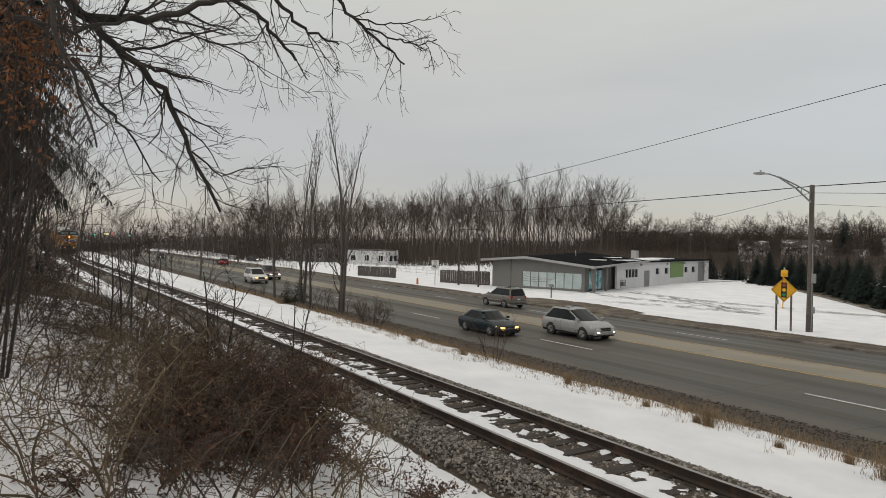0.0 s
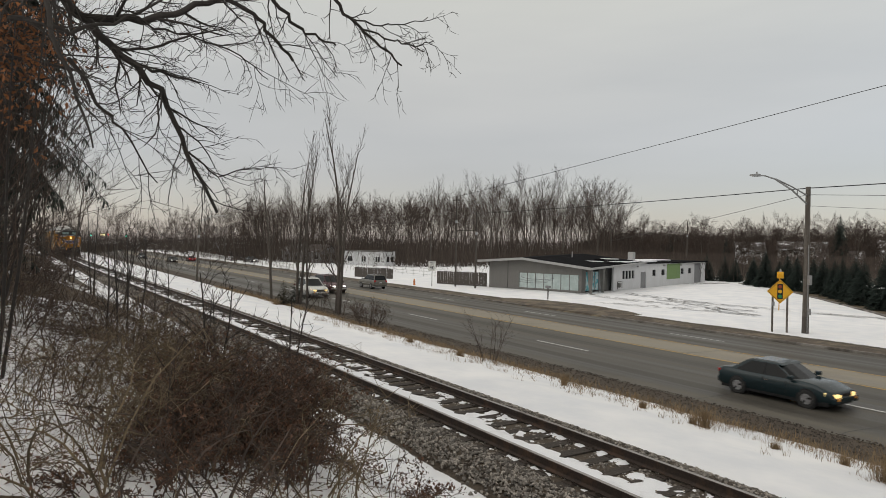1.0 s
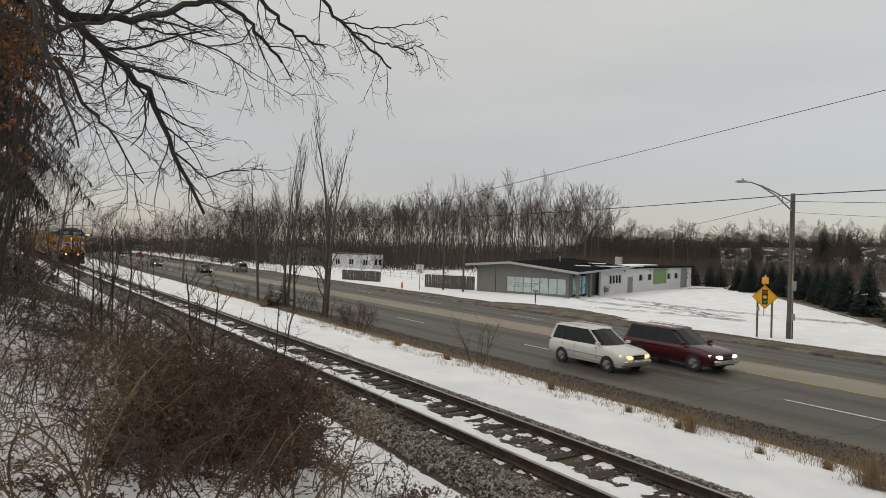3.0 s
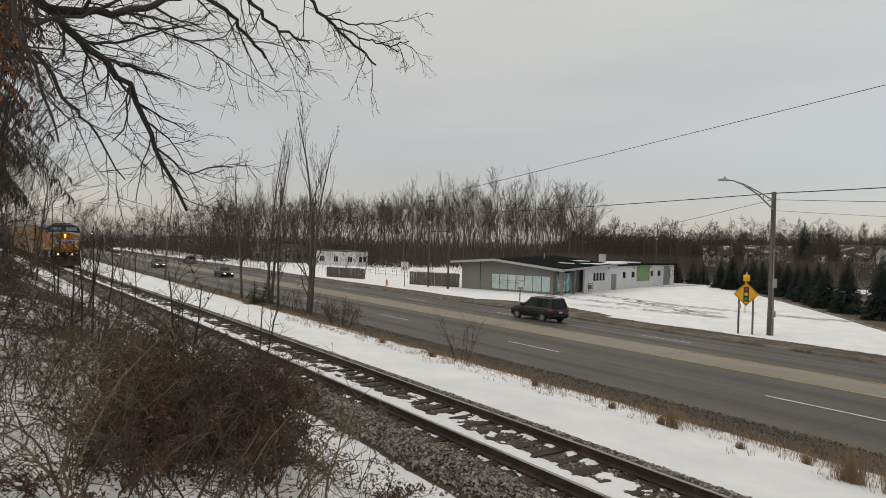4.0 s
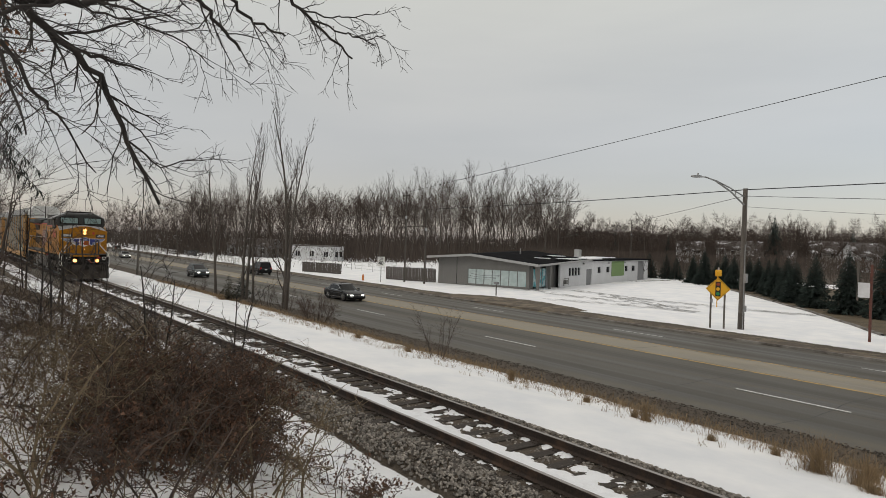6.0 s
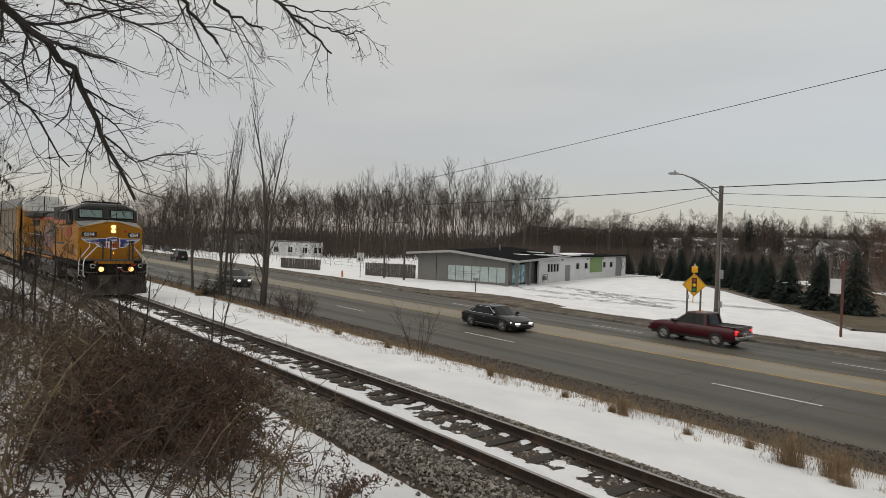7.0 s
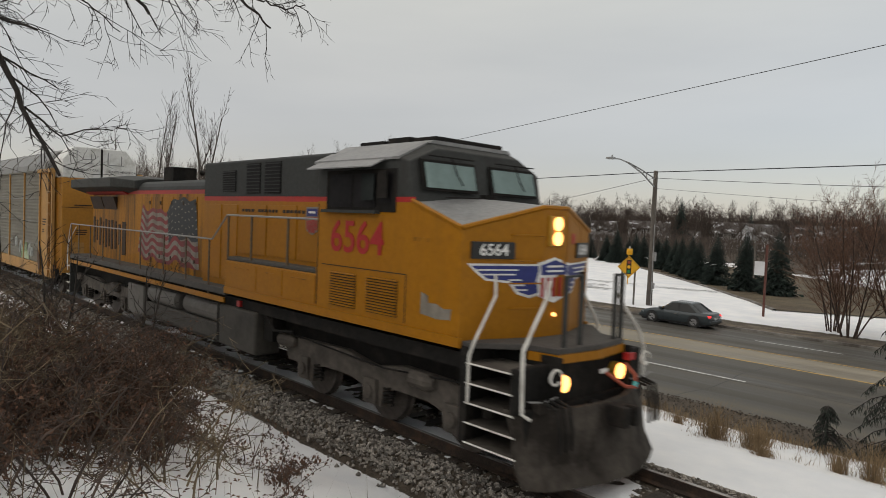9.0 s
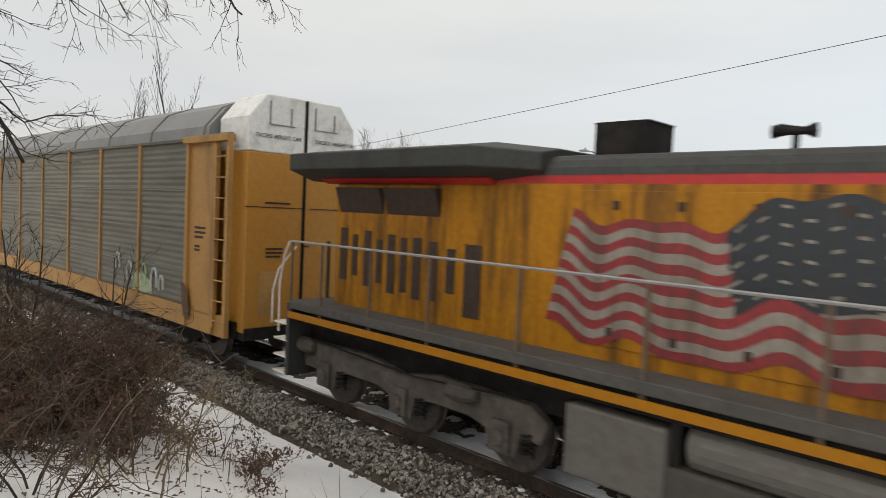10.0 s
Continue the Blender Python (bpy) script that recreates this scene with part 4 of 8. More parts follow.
# cab side details
for sd in (-1, 1):
    lettering("6564", 0.75, M_NUM, "road_number", cabin, pose(-4.60, sd * (HW + .012), 3.125, 90, 0, 0 if sd < 0 else 180), "large red road number", 0.003, 0.008)
    for x0, x1, z0, z1 in ((-5.32, -4.58, 1.96, 2.54), (-4.28, -3.5, 1.96, 2.54)):
        gr = part("grille", Geo().box(x0, x1, sd * HW - .008, sd * HW + .008, z0, z1), M_BROWNV, cabin, "yellow slatted grille")
        for k in range(13):
            z = z0 + .02 + (z1 - z0 - .04) * k / 12
            part("grille_slat", Geo().prism([(sd * (HW + .006), z + .012), (sd * (HW + .03), z - .006), (sd * (HW + .03), z + .004), (sd * (HW + .006), z + .02)], x0, x1, "x"), M_YEL, gr)
    part("nose_seam", Geo().box(-5.6, -3.3, sd * (HW + .003) - .003, sd * (HW + .003) + .003, 2.635, 2.65).box(-3.32, -3.30, sd * (HW + .003) - .003, sd * (HW + .003) + .003, 1.9, 2.65).box(-5.76, -5.74, sd * HW - .006, sd * HW + .006, 1.9, 3.7), M_BROWNV, cabin)
    part("cab_rivets", Geo().box(-3.15, -2.75, sd * (HW + .002) - .006, sd * (HW + .002) + .006, 3.16, 3.22), M_YEL_DULL, cabin)
    gpatch = [(-2.95, 2.10), (-2.95, 2.42), (-2.80, 2.38), (-2.78, 2.27), (-2.62, 2.28), (-2.45, 2.22), (-2.30, 2.24), (-2.32, 2.08), (-2.6, 2.06)]
    part("paint_patch", Geo().prism(gpatch, sd * (HW + .002) - .003, sd * (HW + .002) + .003, "y"), M_FLAG_W, cabin, "flaking white paint patch")
    sh2 = part("shield_emblem", Geo().prism([(-6.62, 3.64), (-6.20, 3.64), (-6.18, 3.46), (-6.21, 3.2), (-6.41, 3.11), (-6.61, 3.2), (-6.64, 3.46)], sd * 1.247 - .006, sd * 1.247 + .006, "y"), M_FLAG_W, loco, "small striped shield emblem")
    part("shield_top", Geo().box(-6.59, -6.23, sd * 1.256 - .004, sd * 1.256 + .004, 3.47, 3.61), M_BLUE, sh2)
    part("lettering_bar", Geo().box(-6.52, -6.30, sd * 1.262 - .004, sd * 1.262 + .004, 3.52, 3.56), M_WHITE, sh2)
    for k in range(6):
        part("shield_stripe", Geo().box(-6.585 + k * .062, -6.553 + k * .062, sd * 1.256 - .004, sd * 1.256 + .004, 3.21 if k in (0, 5) else 3.16, 3.455), M_RED, sh2)
    for k, w in enumerate((.10, .12, .09, .10, .0, .12, .10, .09, .11, .10, .08, .0, .10, .12, .10, .11, .09, .10)):
        if w:
            part("lettering_bar", Geo().box(-9.25 + k * .145, -9.25 + k * .145 + w, sd * 1.245 - .004, sd * 1.245 + .004, 3.51, 3.57), M_BROWNV, loco, "dark worn lettering")



# waving flag painted on the hood doors
def flag(parent, sd):
    nx, nz = 88, 52
    g = Geo()
    def pt(u, w):
        x = -16.0 + 3.75 * u - 0.35 * (1 - w) * (1 - u) + 0.30 * (1 - w) * u
        z = 2.10 + 1.35 * w + 0.10 * math.sin(9.5 * u + 0.9) * (0.6 + 0.5 * w) - 0.06 + 0.42 * u * w - 0.30 * max(0, u - .55) * (1 - w) + 0.10 * math.sin(19 * u + 2) * (1.1 - u) + 0.05 * math.sin(31 * u + 2 * w)
        return (x, sd * 1.006, min(3.88, max(1.98, z)))
    vs = [pt(i / nx, j / nz) for i in range(nx + 1) for j in range(nz + 1)]
    fs, ms = [], []
    for i in range(nx):
        for j in range(nz):
            u, w = (i + .5) / nx, (j + .5) / nz
            m = 2 if (0.50 + .06 * (1 - w) < u and w > 0.46 - .08 * math.sin(3 * u)) else int((1 - w) * 13) % 2
            if m == 2 and (i % 5 in (1, 2)) and (j % 6 == (1 if (i // 5) % 2 else 4)):
                m = 1
            a = i * (nz + 1) + j
            fs.append((a, a + nz + 1, a + nz + 2, a + 1))
            ms.append(m)
    g.add(vs, fs)
    g.m = ms
    return part("flag_painting", g, [M_FLAG_R, M_FLAG_W, M_FLAG_B], parent, "faded waving flag with stripes and stars")


for sd in (-1, 1):
    flag(loco, sd)

# handrails and posts
for sd in (-1, 1):
    y = sd * 1.50
    part("handrail", Geo().tube([(-21.54, y, 2.86), (-10.15, y, 2.86), (-9.42, y, 3.42), (-5.75, y, 3.42)], 0.021, 6), M_RAILG, loco, "thin grey handrail")
    for x in (-21.5, -20.6, -19.3, -18.0, -16.4, -14.7, -13.0, -11.6, -10.3):
        part("handrail_post", Geo().box(x - .025, x + .025, y - .012, y + .012, 1.55, 2.86), M_POST, loco)
    for x in (-9.35, -8.3, -6.85):
        part("handrail_post", Geo().box(x - .03, x + .03, y - .012, y + .012, 2.2 if x < -8.5 else 2.5, 3.42), M_POST, loco)
# front platform, steps and rails
plat = part("front_platform", Geo().prism([(-2.1, -1.5), (-1.95, -1.5), (-1.4, -0.9), (-0.96, -0.82), (-0.86, 0), (-0.96, 0.82), (-1.4, 0.9), (-1.95, 1.5), (-2.1, 1.5)], 1.74, 1.82, "z"), M_DECK, loco, "grey front platform", 0.01)
part("platform_edge", Geo().prism([(-1.4, -0.91), (-0.95, -0.83), (-0.84, 0), (-0.95, 0.83), (-1.4, 0.91), (-1.4, 0.8), (-1.04, 0.7), (-0.94, 0), (-1.04, -0.7), (-1.4, -0.8)], 1.62, 1.74, "z"), M_YEL, plat, "yellow platform edge")
for sd in (-1, 1):
    steps = part("step_well", Geo().box(-2.08, -1.95, sd * 1.2 - .33, sd * 1.2 + .33, 0.42, 1.76).box(-2.0, -0.85, sd * 0.86 - .015, sd * 0.86 + .015, 0.6, 1.72), M_BLACK, loco, "black step well")
    for k in range(5):
        z = 0.42 + 0.275 * k
        part("step_tread", Geo().box(-1.96, -1.05 - .03 * k, min(sd * .88, sd * 1.52), max(sd * .88, sd * 1.52), z, z + .03), M_TRUCK, steps)
        part("step_edge", Geo().tube([(-1.97, sd * 1.525, z + .02), (-1.05 - .03 * k, sd * 1.525, z + .02)], .014, 5), M_RAILW, steps, "white step edge")
    part("grab_rail", Geo().tube([on_nose(sd * 1.05, 2.75, .06), on_nose(sd * 1.05, 2.45, .08), (-1.86, sd * 1.50, 1.85), (-1.92, sd * 1.53, 1.65), (-1.92, sd * 1.53, 0.98)], 0.022, 6), M_RAILW, loco, "white front grab rail")
    part("grab_rail", Geo().tube([(-1.15, sd * 0.80, 2.72), (-1.15, sd * .86, 2.5), (-1.05, sd * 1.44, 1.85), (-1.0, sd * 1.5, 1.62), (-0.98, sd * 1.5, 1.05), (-0.9, sd * 1.42, 0.98)], 0.024, 6), M_RAILW, loco, "white front grab rail")
    part("cut_lever", Geo().tube([(-0.9, sd * .85, 1.20), (-0.88, sd * 1.2, 1.18), (-0.86, sd * 1.52, 1.24)], 0.013, 5), M_RAILG, loco, "white coupler lever")
    part("loop_handle", Geo().tube([(-0.75 + .0, sd * 1.12 + .12 * math.cos(a), 1.52 + .10 * math.sin(a)) for a in np.linspace(0, 5.5, 10)], 0.018, 5), M_RAILW, loco)
    dl = part("ditch_light", Geo().tube([(-1.05, sd * .70, 1.345), (-0.93, sd * .70, 1.345)], 0.13, 14), M_LAMP_RIM, loco, "lit ditch light")
    part("ditch_lens", Geo().tube([(-0.94, sd * .70, 1.345), (-0.905, sd * .70, 1.345)], 0.115, 16), M_LAMP, dl, "lit warm ditch light lens")
for y in (-0.62, -0.25, 0.62, 0.80):
    part("front_post", Geo().box(-1.04, -0.99, y - .035, y + .035, 1.74, 2.80), M_GREY, plat, "dark grey handrail post", 0.01)
part("front_chain", Geo().tube([(-1.02, -.62, 2.78), (-1.02, -.25, 2.80)], .02, 5).tube([(-1.02, .62, 2.78), (-1.02, .8, 2.78)], .02, 5), M_GREY, plat)
# pilot, coupler and hoses
pil = [(-1.5, .48), (-.55, .40), (-.15, 0), (-.55, -.4), (-1.5, -.48)]
plow_row = [(-1.5, -.98), (-1.32, -.78), (-.9, -.60), (-.45, -.46), (0, -.42), (.45, -.46), (.9, -.60), (1.32, -.78), (1.5, -.98)]
plow = Geo().loft([[(x + .12, y, .10), (x - .04, y, .38), (x - .10, y, .78), (x - .22, y, 1.06), (x - .30, y, 1.06), (x - .18, y, .78), (x - .12, y, .38), (x + .04, y, .10)] for y, x in plow_row])
plow = part("pilot_plow", plow, M_PILOT, loco, "dusty grey curved snow plow pilot")
for y in (-1.18, 1.18):
    part("plow_lug", Geo().box(-1.02, -.88, y - .08, y + .08, 1.02, 1.16), M_PILOT, plow, bevel=.015)
# black sheet added to stand in for the dark open space behind the plow
part("dark_space_fill", Geo().box(-1.02, -.96, -1.42, 1.42, .62, 1.06), M_BLACK, loco)
part("pilot_plate", Geo().box(-1.2, -1.06, -1.5, 1.5, 1.0, 1.60), M_BLACK, loco, bevel=0.02)
cp = part("coupler", Geo().box(-1.1, -0.55, -.10, .10, .84, 1.02).prism([(-0.58, -.16), (-.30, -.16), (-.28, -.04), (-.40, -.02), (-.40, .05), (-.27, .08), (-.27, .16), (-0.58, .16)], .78, 1.06, "z"), M_BLACK, loco, "heavy rusty coupler", 0.02)
part("brake_hose", Geo().tube([(-0.8, .12, 1.42), (-0.55, .25, 1.25), (-0.5, .45, 1.22), (-0.6, .58, 1.36), (-0.82, .66, 1.48)], 0.028, 6), M_HOSE, loco, "red jumper hose")
part("hose_tag", Geo().tube([(-0.51, .42, 1.22), (-0.54, .5, 1.27)], 0.036, 8), M_TEAL, loco)
for y in (-1.25, -1.12, -.99, .95, 1.08, 1.2):
    part("brake_hose", Geo().tube([(-0.85, y, 1.2), (-0.62, y, 1.15), (-0.55, y, .85), (-0.56, y + .02, .6)], 0.024, 5), M_BLACK, loco)
part("marker_lamp", Geo().box(-0.9, -0.8, .72, .9, 1.52, 1.62), M_RED, loco)
part("warning_plate", Geo().box(-0.86, -0.84, .05, .24, 1.40, 1.46), M_WHITE, loco)

# three-axle trucks
def bogie(xs, parent):
    xa, xb = xs[0] - 0.75, xs[-1] + 0.75
    tr = part("truck_bolster", Geo().box(xa + .2, xb - .2, -.9, .9, .75, 1.0), M_BLACK, parent)
    for sd in (-1, 1):
        y0, y1 = sorted((sd * 1.02, sd * 1.18))
        mids = [(a + b) / 2 for a, b in zip(xs, xs[1:])]
        prof = [(xa, .88), (xa + .1, .60)]
        for i, x in enumerate(xs):
            prof += [(x - .30, .60), (x - .24, .32), (x + .24, .32), (x + .30, .60)]
            if i < 2:
                prof += [(mids[i] - .4, .68), (mids[i] + .4, .68)]
        prof += [(xb - .1, .60), (xb, .88), (xb - .3, 1.08), (xs[1] + .8, 1.12), (xs[1], .98), (xs[1] - .8, 1.12), (xa + .3, 1.08)]
        fr = part("truck_frame", Geo().prism(prof, y0, y1, "y"), M_TRUCK, parent, "dusty cast steel truck side frame", 0.025)
        for x in xs:
            part("journal_box", Geo().box(x - .17, x + .17, sd * 1.20 - .05, sd * 1.20 + .05, .36, .78).tube([(x, sd * 1.2, .56), (x, sd * 1.29, .56)], .12, 10), M_TRUCK, fr, bevel=0.015)
            gs = Geo()
            for k in range(4):
                gs.tube([(x + .42 + .09 * math.cos(a), sd * 1.15 + .09 * math.sin(a), .40 + k * .075 + .012 * a) for a in np.linspace(0, 6.2, 9)], .02, 4)
            part("coil_spring", gs, M_BLACK, fr)
        for x in (xs[0] - .55, xs[1] + 1.35):
            part("brake_cylinder", Geo().tube([(x - .25, sd * 1.22, 1.0), (x + .1, sd * 1.22, 1.0), (x + .25, sd * 1.22, 1.0)], [.14, .14, .07], 12), M_TRUCK, fr)
        part("brake_pipe", Geo().tube([(xa + .4, sd * 1.24, 1.14), (xs[1] - .4, sd * 1.26, 1.06), (xs[1] + .4, sd * 1.26, 1.03), (xb - .4, sd * 1.24, 1.16)], .016, 5), M_BLACK, fr)
    for x in xs:
        w = part("wheelset", Geo().tube([(0, -.9, 0), (0, .9, 0)], .09, 8), M_BLACK, parent, at=pose(x, 0, .52))
        for sd in (-1, 1):
            part("wheel", Geo().tube([(0, sd * .68, 0), (0, sd * .71, 0), (0, sd * .82, 0)], [.55, .52, .52], 24), M_TIREW, w)
        wheelsets.append(w)


wheelsets = []
bogie([-20.82, -18.85, -16.83], loco)
bogie([-6.60, -4.50, -2.50], loco)
# fuel tank and air reservoirs
tank = part("fuel_tank", Geo().prism([(-1.35, .50), (-1.45, .62), (-1.45, .96), (1.45, .96), (1.45, .62), (1.35, .50)], -15.6, -9.7, "x"), M_TANK, loco, "grey fuel tank", 0.04)
for sd in (-1, 1):
    for x0, x1 in ((-14.25, -12.3), (-11.85, -9.85)):
        part("air_reservoir", Geo().tube([(x0, sd * 1.2, 1.2), (x0 + .06, sd * 1.2, 1.2), (x1 - .06, sd * 1.2, 1.2), (x1, sd * 1.2, 1.2)], [.16, .27, .27, .16], 18), M_RES, loco, "grey air reservoir", smooth=False)
    part("equipment_box", Geo().box(-15.65, -14.4, sd * 1.3 - .2, sd * 1.3 + .2, .52, 1.36), M_RES, loco, bevel=0.04)
    part("equipment_box", Geo().box(-9.72, -8.05, sd * 1.2 - .3, sd * 1.2 + .3, .55, 1.44), M_TANK, loco, bevel=0.05)
    part("tank_bracket", Geo().box(-9.85, -9.7, sd * 1.3 - .18, sd * 1.3 + .18, .6, 1.5).box(-14.4, -14.3, sd * 1.3 - .1, sd * 1.3 + .1, .9, 1.45), M_BLACK, loco)
    part("red_valve", Geo().box(-8.9, -8.78, sd * 1.45 - .04, sd * 1.45 + .04, 1.48, 1.6), M_RED, loco)
    part("air_valve", Geo().box(-7.95, -7.6, sd * 1.2 - .15, sd * 1.2 + .15, .9, 1.45).tube([(-7.9, sd * 1.35, 1.5), (-7.5, sd * 1.36, 1.15), (-6.9, sd * 1.3, 1.2)], .03, 6), M_BLACK, loco)
# rear steps
for sd in (-1, 1):
    rs = part("rear_steps", Geo().box(-21.6, -21.5, sd * 1.25 - .27, sd * 1.25 + .27, .45, 1.75), M_GREY, loco)
    for k in range(4):
        part("step_tread", Geo().box(-22.0, -21.55, sd * 1.25 - .27, sd * 1.25 + .27, .45 + .3 * k, .48 + .3 * k), M_RAILW, rs)
    part("grab_rail", Geo().tube([(-21.6, sd * 1.5, 2.85), (-21.75, sd * 1.5, 2.6), (-21.85, sd * 1.52, 2.1), (-21.85, sd * 1.52, 1.2)], .016, 6).tube([(-21.7, sd * 1.3, 2.75), (-22.1, sd * 1.4, 2.3), (-22.2, sd * 1.45, 1.9), (-22.2, sd * 1.45, 1.3)], .016, 6), M_RAILW, loco)
part("rear_coupler", Geo().box(-22.3, -21.3, -.12, .12, .8, 1.02), M_BLACK, loco)
for y in (-.75, -.5):
    part("rear_post", Geo().box(-21.5, -21.45, y - .03, y + .03, 1.8, 2.86), M_POST, loco)

# ---------------------------------------------------------------- autoracks
M_RACKY = mat("rack_yellow_paint", (0.40, 0.215, 0.06), 0.6, 0, 10, 0.12, (0.20, 0.11, 0.04), 1.0, (0.5, 0.75), (2, 1, 0.4), 0.05)
M_RACKE = mat("rack_end_yellow", (0.40, 0.18, 0.018), 0.55, 0, 10, 0.1, (0.40, 0.22, 0.05), 0.7, (0.5, 0.8), (2, 1, 0.4), 0.05)
M_PANEL = mat("galvanised_panel", (0.165, 0.158, 0.13), 0.7, 0.0, 20, 0.12, (0.115, 0.105, 0.082), 0.8, (0.4, 0.7), (0.6, 1, 3.0), 0.1)
M_RROOF = mat("galvanised_roof", (0.20, 0.20, 0.195), 0.55, 0.1, 14, 0.1, (0.15, 0.15, 0.145), 0.8)
M_GRAF = mat("graffiti_green", (0.30, 0.38, 0.22), 0.6, 0, 8, 0.3, (0.45, 0.45, 0.40), 3.0, bump=0)
M_GRAFW = mat("graffiti_white", (0.5, 0.52, 0.5), 0.6, 0, 8, 0.2, bump=0)
M_RUST = mat("rust_stain", (0.10, 0.055, 0.03), 0.8, 0, 10, 0.4, bump=0)
RLEN = 26.9


def autorack():
    """A covered car carrier; its leading end is at x = 0."""
    r = thing("autorack", "long covered car-carrying rail wagon, galvanised panels and yellow posts", "rail wagon", "autoracks in the train")
    part("underframe", Geo().box(-RLEN, 0.0, -1.4, 1.4, .72, 1.05), M_BLACK, r)
    side_x = [-1.9] + [-1.9 - 2.66 * k for k in range(1, 10)]
    for sd in (-1, 1):
        part("side_sill", Geo().box(-RLEN, -.1, sd * 1.5 - .05, sd * 1.5 + .05, .72, 1.16), M_RACKY, r, bevel=0.01)
        part("top_chord", Geo().box(-RLEN, -.1, sd * 1.5 - .05, sd * 1.5 + .05, 4.78, 4.9), M_PANEL, r)
        for i, (a, b) in enumerate(zip(side_x, side_x[1:])):
            p = part("side_post", Geo().loft([[(a - .055 * w, sd * 1.49, z), (a + .055 * w, sd * 1.49, z), (a + .055 * w, sd * 1.55, z), (a - .055 * w, sd * 1.55, z)] for z, w in ((.9, 1.9), (1.5, 1.0), (4.7, 1.0), (4.72, 1.7), (4.82, 1.7))]), M_RACKY, r)
            g = Geo()
            n = 26
            wave = [(sd * (1.5 + (.007 if k % 2 else -.007)), 1.17 + 3.62 * k / (2 * n)) for k in range(2 * n + 1)]
            g.add([(x, y, z) for y, z in wave for x in (b, a)], [(2 * k, 2 * k + 1, 2 * k + 3, 2 * k + 2) for k in range(2 * n)])
            part("side_panel", g, M_PANEL, r)
            for zz in (1.9, 2.8, 3.7):
                part("panel_rivets", Geo().box(b + .1, a - .1, sd * 1.525 - .004, sd * 1.525 + .004, zz, zz + .025), M_RROOF, r)
        for xe in (0.0, -RLEN + 1.9):
            part("end_panel", Geo().box(xe - 1.85, xe - .55, sd * 1.52 - .03, sd * 1.52 + .03, 1.1, 4.72), M_RACKY, r)
            for xp in (xe - 1.82, xe - .62, xe - .05):
                part("end_post", Geo().box(xp - .06, xp + .06, sd * 1.56 - .05, sd * 1.56 + .05, .75, 4.74), M_RACKY, r)
            part("end_header", Geo().box(xe - 1.95, xe, sd * 1.56 - .1, sd * 1.56 + .1, 4.72, 4.86), M_RACKY, r, bevel=0.01)
            lad = part("ladder", Geo().box(xe - .56, xe - .50, sd * 1.58 - .03, sd * 1.58 + .03, .9, 4.7), M_RACKY, r)
            for k in range(9):
                part("rung", Geo().tube([(xe - .52, sd * 1.62, 1.05 + .42 * k), (xe - .08, sd * 1.62, 1.05 + .42 * k)], .016, 5), M_RACKY, lad)
        for k, (z, w) in enumerate(((2.9, .5), (2.8, .5), (2.7, .4), (2.5, .25), (2.42, .25))):
            part("lettering_bar", Geo().box(-1.5, -1.5 + w, sd * 1.552 - .003, sd * 1.552 + .003, z, z + .05), M_BROWNV, r)
        part("rust_stain", Geo().prism([(-1.95, 1.75), (-1.7, 1.6), (-1.55, 1.2), (-1.6, .9), (-1.8, 0.95), (-1.9, 1.3)], sd * 1.62 - .003, sd * 1.62 + .003, "y"), M_RUST, r)
        # scrawled loops of spray paint
        for j, (x, z, w, m) in enumerate(((-3.6, 1.5, .35, M_GRAFW), (-4.2, 1.6, .3, M_GRAF), (-5.1, 1.55, .33, M_GRAFW), (-5.9, 1.75, .3, M_GRAFW), (-4.7, 1.35, .3, M_GRAF), (-3.2, 1.45, .25, M_GRAFW))):
            part("graffiti", Geo().tube([(x + w * math.cos(a) * .5, sd * 1.53, z + w * math.sin(a)) for a in np.linspace(-.3, 3.6, 9)], .03, 4), m, r, "sprayed graffiti loop")
        part("graffiti", Geo().prism([(-4.9, 1.2), (-4.9, 1.55), (-4.3, 1.7), (-3.7, 1.45), (-3.7, 1.2)], sd * 1.524 - .003, sd * 1.524 + .003, "y"), M_GRAF, r, "pale green graffiti")
    roof_sec = [(-1.56, 4.84), (-1.52, 5.08), (-1.15, 5.52), (-.55, 5.78), (.55, 5.78), (1.15, 5.52), (1.52, 5.08), (1.56, 4.84)]
    part("roof", Geo().loft([[(x, a, b) for a, b in roof_sec] for x in (-RLEN, -1.0)]), M_RROOF, r, "curved galvanised roof")
    for k in range(10):
        x = -1.2 - 2.7 * k
        part("roof_seam", Geo().loft([[(xx, a * 1.01, b + .015) for a, b in roof_sec] for xx in (x - .04, x + .04)]), M_PANEL, r)
    end_low = [(-1.32, .85), (1.32, .85), (1.32, 4.55), (-1.32, 4.55)]
    end_top = [(-1.32, 4.55), (1.32, 4.55), (1.32, 5.24), (.92, 5.74), (-.92, 5.74), (-1.32, 5.24)]
    for x0, x1 in ((-.95, .22), (-RLEN - .2, -RLEN + .9)):
        part("end_door", Geo().prism(end_low, x0, x1, "x"), M_RACKE, r, "yellow end doors", 0.03)
        part("end_door_top", Geo().prism(end_top, x0, x1, "x"), M_WHITE, r, "white upper end doors", 0.03)
    part("door_gap", Geo().box(.215, .24, .0, .07, .9, 5.72), M_BLACK, r)
    for y0 in (-.85, .25):
        part("door_bar", Geo().box(.22, .25, y0, y0 + .6, 5.12, 5.14).box(.22, .25, y0, y0 + .02, 5.14, 5.6).box(.22, .25, y0 + .5, y0 + .52, 5.14, 5.5), M_GREY_LT, r)
